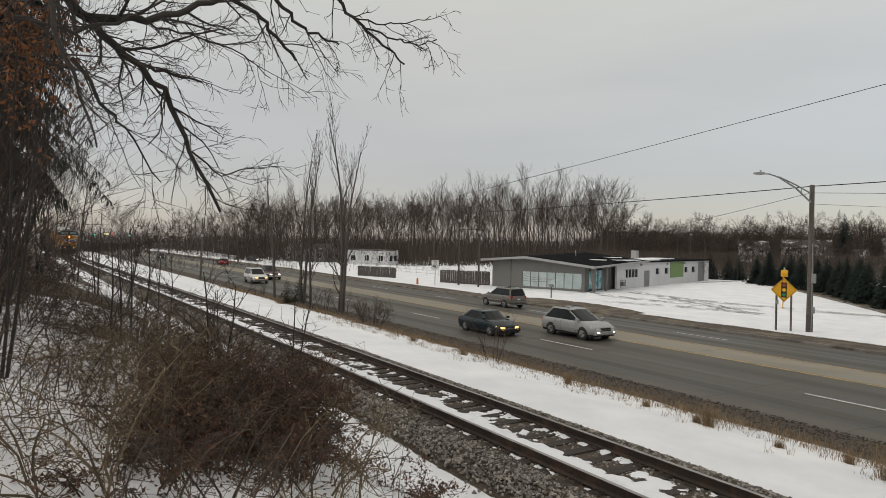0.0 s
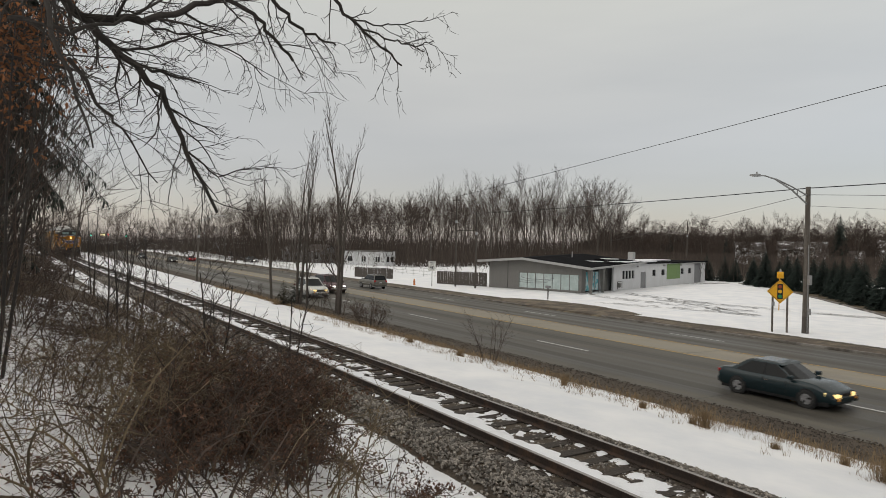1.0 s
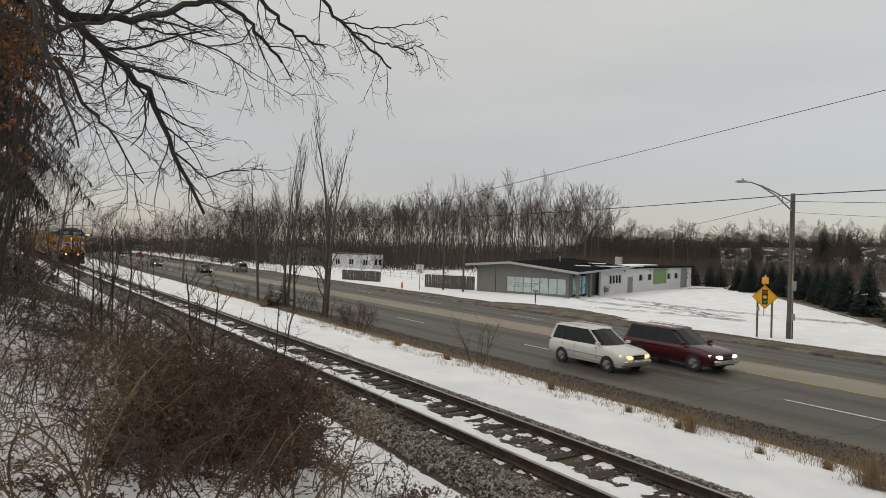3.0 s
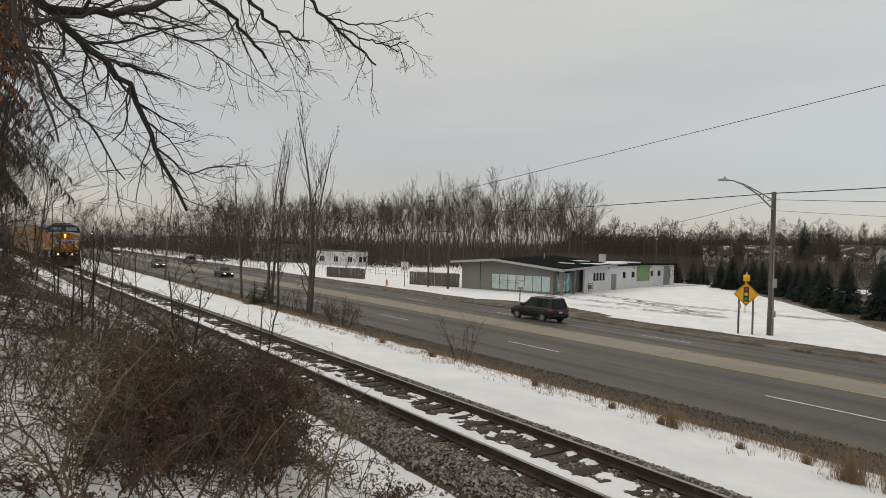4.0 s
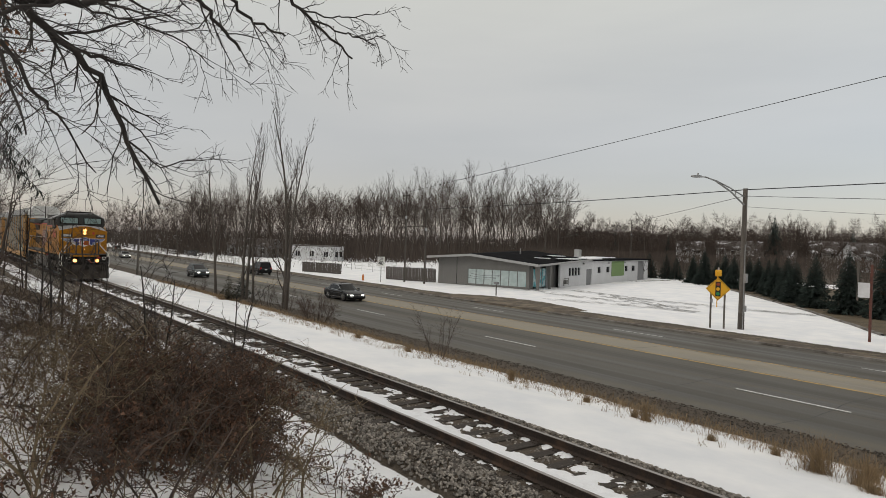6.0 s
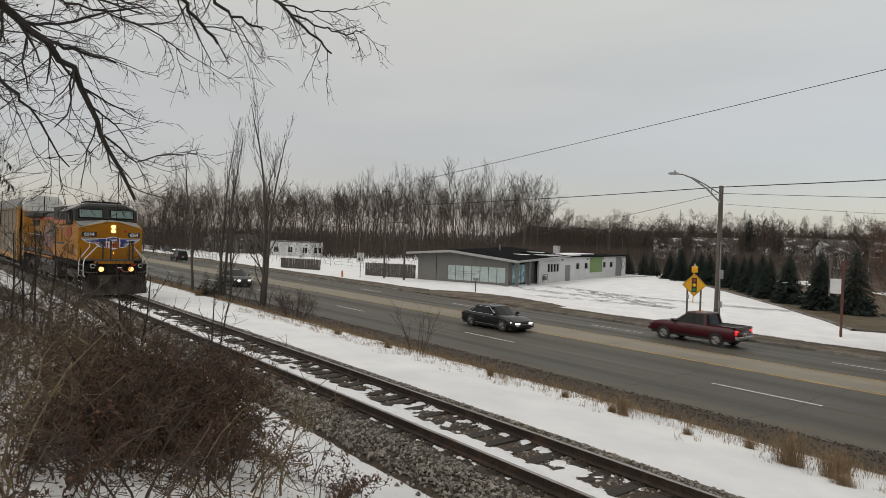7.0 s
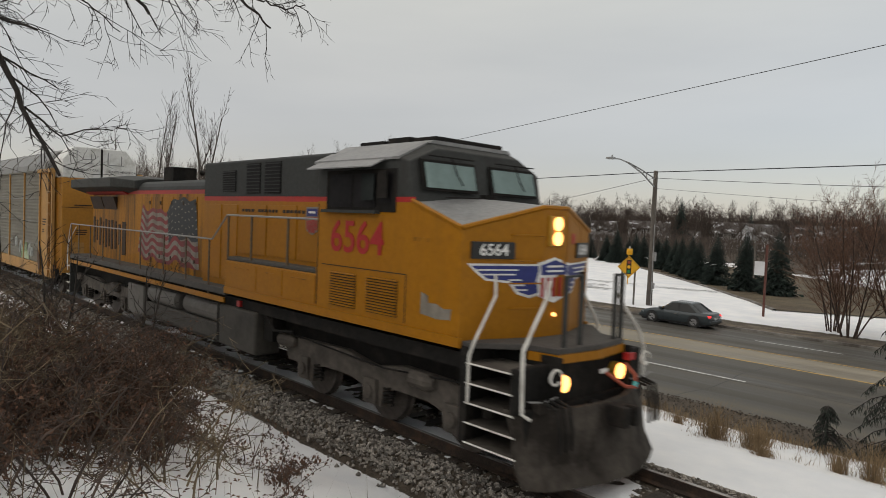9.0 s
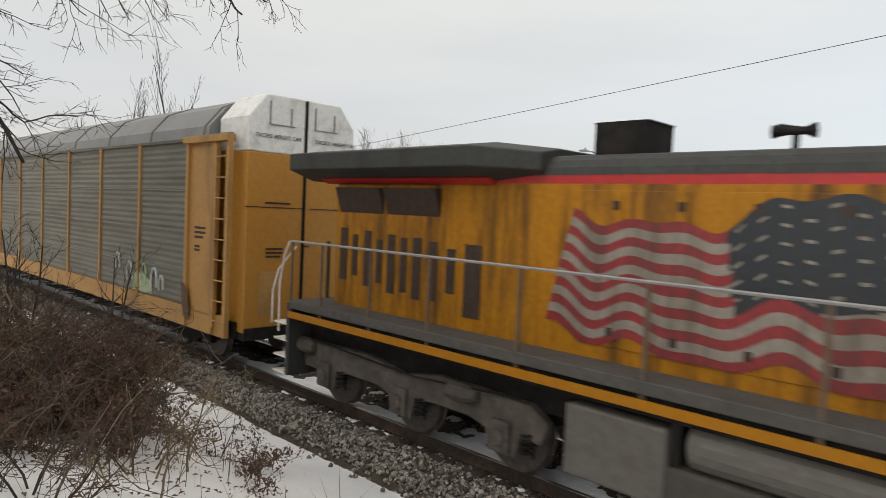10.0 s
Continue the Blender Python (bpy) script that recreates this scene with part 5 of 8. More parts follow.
    for y0, y1, z in ((-1.35, 0.05, 3.42), (.2, 1.35, 3.42)):
        part("door_seam", Geo().box(.22, .232, y0, y1, z, z + .02), M_BROWNV, r)
    for y in (-.62, .82):
        lettering("EXCESS HEIGHT CAR", 0.115, M_BOARD, "warning_lettering", r, pose(.235, y, 4.88, 90, 0, 90), depth=0.002)
    for y, z, w in ((-.9, 3.5, .6), (-.85, 2.55, .4), (-.85, 2.47, .4), (-.85, 2.39, .35), (.05, 2.6, .15)):
        part("lettering_bar", Geo().box(.225, .235, y, y + w, z, z + .04), M_BROWNV, r)
    part("inspection_plate", Geo().box(.22, .235, -1.0, -.55, 1.2, 2.1), M_RACKY, r, bevel=0.005)
    part("end_buffer", Geo().box(-.1, .25, -1.3, 1.3, .7, .95).box(.2, .75, -.12, .12, .78, 1.0), M_BLACK, r)
    for xc in (-2.6, -RLEN + 2.6):
        for dx in (-.88, .88):
            w = part("wheelset", Geo().tube([(0, -.85, 0), (0, .85, 0)], .08, 8), M_BLACK, r, at=pose(xc + dx, 0, .42))
            for sd in (-1, 1):
                part("wheel", Geo().tube([(0, sd * .68, 0), (0, sd * .71, 0), (0, sd * .82, 0)], [.44, .42, .42], 20), M_TIREW, w)
        for sd in (-1, 1):
            part("truck_frame", Geo().prism([(xc - 1.15, .35), (xc - 1.1, .58), (xc - .4, .72), (xc + .4, .72), (xc + 1.1, .58), (xc + 1.15, .35), (xc + .6, .38), (xc + .35, .25), (xc - .35, .25), (xc - .6, .38)], sd * 1.05 - .07, sd * 1.05 + .07, "y"), M_BLACK, r, bevel=0.02)
    return r


rack_1 = autorack()
rack_2 = copy_thing(rack_1, pose(-200, 8, 0))
rack_3 = copy_thing(rack_1, pose(-230, 8, 0))


# ---------------------------------------------------------------- cars
M_TYRE = mat("tyre_rubber", (0.018, 0.018, 0.018), 0.85, 0, 20, 0.3, (0.06, 0.055, 0.05), 6.0)
M_RIM = mat("alloy_rim", (0.35, 0.35, 0.36), 0.4, 0.7, 20, 0.15, (0.10, 0.09, 0.085), 8.0)
M_CGLASS = glass("tinted_car_glass", (0.006, 0.008, 0.009), 0.08)
M_CBLACK = mat("black_trim", (0.012, 0.012, 0.013), 0.6, 0, 20, 0.3, spec=0.25)
M_TAIL = mat("red_tail_lamp", (0.35, 0.012, 0.012), 0.25, 0, 10, 0.1, bump=0)
M_TAILON = mat("lit_tail_lamp", (0.9, 0.03, 0.03), 0.25, 0, 10, 0.1, bump=0, emit=1.6)
M_LENS = mat("clear_lamp_lens", (0.55, 0.56, 0.56), 0.15, 0.2, 10, 0.1, bump=0)
M_LENSDRL = mat("clear_lamp_lens_bright", (0.6, 0.61, 0.61), 0.15, 0.2, 10, 0.1, bump=0)
M_HEAD = mat("lit_car_headlamp", (1.0, 0.72, 0.28), 0.2, 0, 3, 0.02, bump=0, emit=1.2)
M_HEADW = mat("lit_white_headlamp", (1.0, 0.97, 0.9), 0.2, 0, 3, 0.02, bump=0, emit=2.0)
M_AMBER = mat("amber_lamp", (0.5, 0.2, 0.03), 0.3, 0, 3, 0.02, bump=0, emit=0.15)
M_PLATEW = mat("number_plate", (0.55, 0.56, 0.58), 0.5, 0, 10, 0.1, bump=0)
M_CHROME = mat("chrome_trim", (0.6, 0.6, 0.6), 0.2, 1.0, 10, 0.05, bump=0)


def paint(name, col, rough=0.16):
    return mat(name, col, rough, 0.0, 8, 0.08, tuple(c * 0.85 + 0.004 for c in col), 2.0, (0.5, 0.8), bump=0, coat=0.06, spec=0.3)


def car(name, label, colour, L, W, H, kind="suv", head=M_LENS, tail=M_TAIL, two_tone=None, rack=False, wheel_r=0.36, rim=None, bright=False):
    """A car, nose along +x. Lower body lofted over stations; glasshouse, pillars and roof above it."""
    c = thing(name, label, "pickup truck" if kind == "pickup" else "car")
    w, h2 = W / 2, L / 2
    belt = {"sedan": 0.93, "suv": 1.08, "big": 1.18, "pickup": 1.20}[kind]
    hood_z = {"sedan": 0.88, "suv": 1.02, "big": 1.10, "pickup": 1.16}[kind]
    front_z = {"sedan": 0.70, "suv": 0.84, "big": 0.95, "pickup": 1.02}[kind]
    zb = {"sedan": 0.20, "suv": 0.27, "big": 0.34, "pickup": 0.40}[kind]
    cowl = {"sedan": 0.19, "suv": 0.22, "big": 0.22, "pickup": 0.20}[kind] * L
    tail_z = {"sedan": 0.96, "suv": belt, "big": belt, "pickup": 1.20}[kind]
    st = [(-h2, 0.86, zb + .18, tail_z - .22), (-h2 + .06, 0.95, zb + .06, tail_z - .07), (-h2 + .35, 1.0, zb, tail_z), (-h2 * .45, 1.0, zb, belt), (cowl, 1.0, zb, belt),
          (cowl + (h2 - cowl) * .5, 1.0, zb, hood_z), (h2 - .35, 0.97, zb + .02, front_z + .06), (h2 - .08, 0.90, zb + .05, front_z - .04), (h2, 0.78, zb + .12, front_z - .2)]
    def ring(x, k, z0, z1):
        ww, hh = w * k, z1 - z0
        return [(x, -ww * .86, z0), (x, -ww * .97, z0 + .12 * hh), (x, -ww, z0 + .5 * hh), (x, -ww * .985, z0 + .78 * hh), (x, -ww * .93, z1 - .03), (x, -ww * .82, z1),
                (x, ww * .82, z1), (x, ww * .93, z1 - .03), (x, ww * .985, z0 + .78 * hh), (x, ww, z0 + .5 * hh), (x, ww * .97, z0 + .12 * hh), (x, ww * .86, z0)]
    # rounder along its length: extra stations between the main ones
    arr = np.array(st)
    cuts = [arr[0]]
    for i in range(len(arr) - 1):
        p0, p1, p2, p3 = arr[max(0, i - 1)], arr[i], arr[i + 1], arr[min(len(arr) - 1, i + 2)]
        for f in (.25, .5, .75, 1.0):
            q = .5 * (2 * p1 + (p2 - p0) * f + (2 * p0 - 5 * p1 + 4 * p2 - p3) * f * f + (3 * p1 - p0 - 3 * p2 + p3) * f ** 3)
            q[0] = p1[0] + (p2[0] - p1[0]) * f
            cuts.append(q)
    body = part("body", Geo().loft([ring(*map(float, q)) for q in cuts]), colour, c, smooth=True)
    part("lower_trim", Geo().box(-h2 * .92, h2 * .92, -w * .95, w * .95, zb - .04, zb + .12), two_tone or M_CBLACK, body, bevel=0.02)
    # glasshouse
    if kind == "sedan":
        xr0, xr1, xf1, xf0 = -h2 * .76, -h2 * .45, h2 * .13, cowl + .18
    elif kind == "pickup":
        xr0, xr1, xf1, xf0 = -h2 * .36, -h2 * .31, h2 * .15, cowl + .2
    elif kind == "suv":
        xr0, xr1, xf1, xf0 = -h2 * .94, -h2 * .64, h2 * .04, cowl + .26
    else:
        xr0, xr1, xf1, xf0 = -h2 * .96, -h2 * .86, h2 * .10, cowl + .12
    wb, wt = w * .91, w * .74
    bz, rz = belt - .03, H - .07
    def band(f):
        a0, a1, ww, z = xr0 + (xr1 - xr0) * f, xf0 + (xf1 - xf0) * f, wb + (wt - wb) * f, bz + (rz - bz) * f
        return [(a0 - .02, -ww * .6, z), (a0 + .10, -ww, z), (a1 - .22, -ww, z), (a1 - .03, -ww * .72, z), (a1 + .03, 0, z), (a1 - .03, ww * .72, z), (a1 - .22, ww, z), (a0 + .10, ww, z), (a0 - .02, ww * .6, z)]
    part("glass", Geo().loft([band(f) for f in (0, .34, .67, 1)]), M_CGLASS, body, "dark tinted windows")
    part("roof", Geo().loft([[(xr1 - .04, -wt - .02, rz - .03), (xf1 + .05, -wt - .02, rz - .03), (xf1 + .05, wt + .02, rz - .03), (xr1 - .04, wt + .02, rz - .03)], [(xr1 + .02, -wt * .97, rz + .04), (xf1 - .08, -wt * .97, rz + .04), (xf1 - .08, wt * .97, rz + .04), (xr1 + .02, wt * .97, rz + .04)], [(xr1 + .2, -wt * .8, H), (xf1 - .35, -wt * .8, H), (xf1 - .35, wt * .8, H), (xr1 + .2, wt * .8, H)]]), colour, body, bevel=0.02)
    def pillar(xb, xt, wide, sd):
        part("pillar", Geo().loft([[(xb - wide, sd * (wb + .008), bz), (xb + wide, sd * (wb + .008), bz), (xb + wide, sd * (wb - .05), bz), (xb - wide, sd * (wb - .05), bz)], [(xt - wide * .8, sd * (wt + .012), rz), (xt + wide * .8, sd * (wt + .012), rz), (xt + wide * .8, sd * (wt - .05), rz), (xt - wide * .8, sd * (wt - .05), rz)]]), colour, body)
    mids = [(xr1 + xf1) / 2 + .05] if kind in ("sedan", "pickup") else [xf1 - (xf1 - xr1) * .36, xf1 - (xf1 - xr1) * .70]
    for sd in (-1, 1):
        pillar(xf0 - .22, xf1 - .18, .035, sd)
        pillar(xr0 + .08, xr1 + .06, .08 if kind != "sedan" else .13, sd)
        for m in mids:
            part("pillar", Geo().loft([[(m - .035, sd * (wb + .006), bz), (m + .035, sd * (wb + .006), bz), (m + .035, sd * (wb - .04), bz), (m - .035, sd * (wb - .04), bz)], [(m - .03, sd * (wt + .008), rz), (m + .03, sd * (wt + .008), rz), (m + .03, sd * (wt - .04), rz), (m - .03, sd * (wt - .04), rz)]]), M_CBLACK, body)
        for xx in [xf0 - .45, *mids]:
            part("door_seam", Geo().box(xx - .006, xx + .006, sd * w * .985 - .012, sd * w * .985 + .012, zb + .16, belt - .1), M_CBLACK, body)
        for m in mids:
            part("door_handle", Geo().box(m + .06, m + .24, sd * w * .99 - .02, sd * w * .99 + .02, belt - .2, belt - .165), colour if kind != "sedan" else M_CHROME, body)
        part("side_moulding", Geo().box(-h2 * .52, h2 * .5, sd * w * .998 - .015, sd * w * .998 + .015, zb + .32, zb + .37), two_tone or colour, body)
        part("wing_mirror", Geo().box(xf0 - .35, xf0 - .15, sd * (w + .06) - .09, sd * (w + .06) + .09, belt + .0, belt + .15), colour if kind != "pickup" else M_CBLACK, body, bevel=0.03)
        part("headlamp", Geo().loft([[(h2 + .03, sd * w * .42, z0), (h2 - .01, sd * w * .74, z0), (h2 - .30, sd * w * .955, z1), (h2 - .40, sd * w * .60, z1)] for z0, z1 in ((front_z - .25, front_z - .20), (front_z - .10, front_z - .04))]), head, body)
        part("fog_lamp", Geo().box(h2 - .10, h2 + .075, sd * w * .66 - .07, sd * w * .62 + .07, zb + .2, zb + .28), M_AMBER if head is M_HEAD else M_HEADW if head is M_LENSDRL else M_LENS, body)
        tz = tail_z - .12 if kind != "big" else belt - .05
        part("tail_lamp", Geo().box(-h2 + .01, -h2 + .24, sd * w * .80 - .12, sd * w * .80 + .12, tz - (.14 if kind == "sedan" else .30), tz), tail, body, bevel=0.02)
        if rack:
            part("roof_rail", Geo().tube([(xr1 + .1, sd * wt * .86, H - .01), (xr1 + .16, sd * wt * .86, H + .05), (xf1 - .3, sd * wt * .86, H + .05), (xf1 - .2, sd * wt * .86, H)], .018, 5), M_CHROME if rack == 2 else M_CBLACK, body)
    if bright:
        for sd in (-1, 1):
            part("window_trim", Geo().tube([(xr0 + .2, sd * (wb + .012), bz + .03), (xr1 + .12, sd * (wt + .02), rz - .02), (xf1 - .2, sd * (wt + .02), rz - .02), (xf0 - .26, sd * (wb + .012), bz + .03), (xr0 + .2, sd * (wb + .012), bz + .03)], .014, 5), M_CHROME, body, "bright chrome window surround")
            part("sill_trim", Geo().box(-h2 * .5, h2 * .48, sd * w * .985 - .012, sd * w * .985 + .012, zb + .10, zb + .13), M_CHROME, body)
    part("grille", Geo().box(h2 - .12, h2 + .004, -w * .48, w * .48, front_z - .30, front_z - .08), M_CBLACK, body, bevel=0.02)
    part("grille_bar", Geo().box(h2 - .05, h2 + .015, -w * .48, w * .48, front_z - .20, front_z - .175), M_CHROME, body)
    part("front_bumper", Geo().box(h2 - .22, h2 + .06, -w * .88, w * .88, zb + .08, zb + .30), colour if kind != "big" else M_CHROME, body, bevel=0.05)
    part("rear_bumper", Geo().box(-h2 - .06, -h2 + .2, -w * .88, w * .88, zb + .1, zb + .32), M_CHROME if kind == "pickup" else colour, body, bevel=0.05)
    part("number_plate", Geo().box(-h2 - .02, -h2 + .02, -.16, .16, tail_z - .42, tail_z - .28), M_PLATEW, body)
    if kind == "pickup":
        bed = part("truck_bed", Geo().box(-h2 + .08, xr0 - .02, -w * .80, w * .80, belt - .02, belt + .012), M_CBLACK, body, "black bed cover")
        part("bed_rail", Geo().box(-h2 + .06, xr0 - .02, -w * .93, -w * .80, belt - .02, belt + .05).box(-h2 + .06, xr0 - .02, w * .80, w * .93, belt - .02, belt + .05).box(-h2 + .02, -h2 + .1, -w * .9, w * .9, belt - .1, belt + .05), colour, body)
    ax = (h2 - .20 * L, -h2 + .205 * L)
    for x in ax:
        for sd in (-1, 1):
            part("wheel_arch", Geo().tube([(x, sd * (w - .10), wheel_r), (x, sd * (w + .004), wheel_r)], wheel_r + .055, 20), M_CBLACK, body)
            wh = part("wheel", Geo().tube([(0, -.11, 0), (0, -.09, 0), (0, .09, 0), (0, .11, 0)], [wheel_r * .93, wheel_r, wheel_r, wheel_r * .93], 20), M_TYRE, c, at=pose(x, sd * (w - .09), wheel_r))
            rm = part("rim", Geo().tube([(0, sd * .07, 0), (0, sd * .118, 0)], wheel_r * .60, 16), rim or M_RIM, wh)
            for k in range(5):
                a = k * 2 * math.pi / 5
                part("spoke", Geo().box(-.035, .035, sd * .12 - .008, sd * .12 + .008, .06, wheel_r * .58), M_CBLACK if k % 2 else (rim or M_RIM), rm, at=pose(0, 0, 0, 0, math.degrees(a), 0))
    return c


P_SILVER = paint("silver_car_paint", (0.31, 0.31, 0.305))
P_GREEN = paint("dark_green_car_paint", (0.012, 0.024, 0.028))
P_GOLD = paint("pewter_car_paint", (0.15, 0.142, 0.125))
P_WHITE = paint("white_car_paint", (0.58, 0.58, 0.55))
P_MAROON = paint("maroon_car_paint", (0.055, 0.008, 0.012))
P_BLACK = paint("black_car_paint", (0.014, 0.015, 0.017))
P_GREYC = paint("dark_grey_car_paint", (0.045, 0.055, 0.06))
P_REDC = paint("red_car_paint", (0.22, 0.02, 0.025))
silver = car("suv", "silver crossover driving with its lamps lit", P_SILVER, 4.78, 1.93, 1.74, "suv", M_LENSDRL, rack=True)
green = car("sedan", "dark green saloon car with yellow headlamps lit", P_GREEN, 4.6, 1.78, 1.43, "sedan", M_HEAD, wheel_r=.32)
gold = car("suv", "dusty pewter four-wheel-drive car driving away", P_GOLD, 4.87, 1.9, 1.82, "big", M_LENS, two_tone=P_SILVER, rack=True)
white = car("suv", "white full-size four-wheel-drive car with headlamps lit", P_WHITE, 5.2, 2.0, 1.93, "big", M_HEAD, two_tone=P_SILVER, rack=2)
maroon = car("suv", "maroon long four-wheel-drive car with chrome trim", P_MAROON, 5.6, 2.03, 1.92, "big", M_HEADW, rack=2, wheel_r=.4)
black = car("suv", "black four-wheel-drive car driving away", P_BLACK, 5.1, 2.0, 1.92, "big", M_LENS, M_TAIL, rack=True)
luxury = car("sedan", "glossy black saloon car with white headlamps", P_BLACK, 5.0, 1.85, 1.45, "sedan", M_HEADW, rim=M_CHROME, bright=True)
pickup = car("pickup_truck", "maroon crew-cab pickup truck with lit tail lamps", P_MAROON, 5.85, 2.03, 1.88, "pickup", M_LENS, M_TAILON, wheel_r=.4)
jeep = car("suv", "dark grey crossover with headlamps lit", P_GREYC, 4.62, 1.86, 1.68, "suv", M_HEADW, rack=True)
grey_car = car("sedan", "dark grey saloon car driving away", P_GREYC, 4.75, 1.82, 1.48, "sedan", M_LENS, M_TAILON)
red_car = car("sedan", "red saloon car driving away", P_REDC, 4.6, 1.8, 1.45, "sedan", M_LENS, M_TAILON)
pale_car = car("sedan", "pale silver saloon car with headlamps lit", P_SILVER, 4.7, 1.82, 1.46, "sedan", M_HEADW)
for src, x, y, rz in ((black, -182.0, 47.0, 20), (luxury, -160.0, 44.5, 10), (white, -232.0, 50.0, 200)):
    parked = copy_thing(src, pose(x, y, -1.8, 0, 0, rz))
    parked["label"] = "car parked on a snowy lot behind a white fence"
    parked["group"] = "parked cars"


# ---------------------------------------------------------------- roadside building
M_BGREY = mat("grey_board_wall", (0.165, 0.16, 0.15), 0.8, 0, 6, 0.1, (0.14, 0.135, 0.125), 0.6, (0.5, 0.75), (1, 1, 0.3))
M_BWHITE = mat("white_block_wall", (0.60, 0.60, 0.61), 0.8, 0, 5, 0.08, (0.52, 0.52, 0.52), 0.7, (0.5, 0.75), (1, 1, 0.3))
M_FASCIA = mat("pale_fascia", (0.33, 0.33, 0.325), 0.7, 0, 5, 0.1)
M_ROOFB = mat("black_felt_roof", (0.010, 0.010, 0.011), 1.0, 0, 5, 0.3, (0.02, 0.02, 0.022), 0.5, spec=0.03)
M_FROST = mat("frosted_shop_glass", (0.42, 0.50, 0.49), 0.25, 0, 2, 0.08, (0.55, 0.62, 0.61), 0.5, (0.45, 0.7), bump=0)
M_TEALG = mat("teal_painted_glass", (0.10, 0.36, 0.40), 0.25, 0, 2, 0.3, (0.45, 0.6, 0.62), 1.6, (0.45, 0.55), bump=0)
M_GREENP = mat("green_wall_panel", (0.17, 0.26, 0.10), 0.8, 0, 5, 0.1)
M_DOORG = mat("grey_metal_door", (0.20, 0.20, 0.205), 0.6, 0, 6, 0.1)
M_WINB = glass("dark_window_pane", (0.02, 0.022, 0.025), 0.06)
M_STEELG = mat("galvanised_steel", (0.30, 0.30, 0.30), 0.5, 0.5, 10, 0.15, (0.2, 0.2, 0.2), 2.0)
M_WOODP = mat("weathered_pole_wood", (0.13, 0.115, 0.10), 0.9, 0, 8, 0.25, (0.07, 0.06, 0.05), 1.5, (0.45, 0.7), (4, 4, 0.3))
M_FENCE = mat("weathered_fence_wood", (0.075, 0.065, 0.057), 0.9, 0, 9, 0.3, (0.06, 0.052, 0.045), 1.2, (0.45, 0.7), (4, 4, 0.3))
M_SIGNY = mat("yellow_sign_sheet", (0.80, 0.42, 0.015), 0.45, 0, 10, 0.06, bump=0)
M_SIGNB = mat("black_sign_print", (0.012, 0.012, 0.012), 0.5, 0, 10, 0.2, bump=0)
M_SIGNG = mat("green_sign_dot", (0.02, 0.22, 0.08), 0.5, 0, 10, 0.1, bump=0)
M_SIGNR = mat("red_sign_dot", (0.30, 0.05, 0.02), 0.5, 0, 10, 0.1, bump=0)
G0 = -1.8
shop = thing("shop_building", "low grey and white roadside building with black roofs", "building", at=pose(-54.9, 52.4, G0, 0, 0, 19))
# gabled storefront: the wall is built in pieces round its glass
ridge, eave_l, eave_r, ridge_u = 3.65, 3.2, 2.75, -7.3


def roof_h(u):
    return float(np.interp(u, [-13.7, ridge_u, 1.2], [eave_l, ridge, eave_r]))


for u0, u1, z0, z1 in ((-12.7, -8.3, 0, None), (-8.3, -0.4, 2.0, None), (-8.3, -0.4, 0, 0.25), (-0.4, 0.0, 0, None)):
    us = [u0] + ([ridge_u] if u0 < ridge_u < u1 else []) + [u1]
    prof = [(u0, z0), (u1, z0)] + [(u, (z1 if z1 else roof_h(u) - .1)) for u in us[::-1]]
    part("front_wall", Geo().prism(prof, 0.0, 0.2, "y"), M_BGREY, shop)
part("wall_seam", Geo().box(-9.95, -9.9, -.02, .0, 0, 3.4), M_ROOFB, shop)
for k in range(7):
    u = -8.3 + k * 1.13
    part("shop_pane", Geo().box(u + .02, u + 1.11, .06, .09, .25, 2.0), M_FROST, shop, "whitened shop window pane")
    part("mullion", Geo().box(u - .025, u + .025, .0, .14, .25, 2.0), M_BGREY, shop)
for k in range(3):
    part("painted_swirl", Geo().tube([(-6.6 + 2.4 * math.sin(a) + .4 * k, .045, 1.75 - .9 * math.cos(a * .6) + .22 * k) for a in np.linspace(-1.2, 1.2, 14)], .03, 4), M_DOORG, shop, "pale painted swirl on shop glass")
part("side_wall", Geo().box(-.2, 0, 0.2, 1.0, 0, 2.7), M_BGREY, shop)
part("corner_glass", Geo().box(-.12, -.08, 1.0, 4.4, .2, 2.35), M_TEALG, shop, "teal painted corner shop glass")
part("corner_glass", Geo().box(-.45, -.05, .03, .07, .25, 2.3), M_TEALG, shop)
for v in (1.0, 2.1, 3.3, 4.4):
    part("mullion", Geo().box(-.14, -.04, v - .04, v + .04, 0, 2.5), M_DOORG, shop)
part("left_wall", Geo().box(-12.7, -12.5, .2, 14, 0, 3.2), M_BGREY, shop)
part("back_wall", Geo().box(-12.5, 0.0, 13.8, 14, 0, 3.0), M_BGREY, shop)
part("entrance_wall", Geo().box(-.2, 0, 4.4, 14, 0, 2.75), M_DOORG, shop)
for k in range(6):
    part("entrance_slat", Geo().box(.0, .05, 4.9 + .28 * k, 5.06 + .28 * k, 0, 2.7), M_BGREY, shop)
for v in (.2, 3.2):
    part("slanted_post", Geo().loft([[(.9 + a, v - .1, 0), (1.15 + a, v - .1, 0), (1.15 + a, v + .1, 0), (.9 + a, v + .1, 0)] for a in (0,)] + [[(.7, v - .22, 2.65), (1.2, v - .22, 2.65), (1.2, v + .22, 2.65), (.7, v + .22, 2.65)]]), M_BGREY, shop, "tapered grey entrance post")
g = Geo()
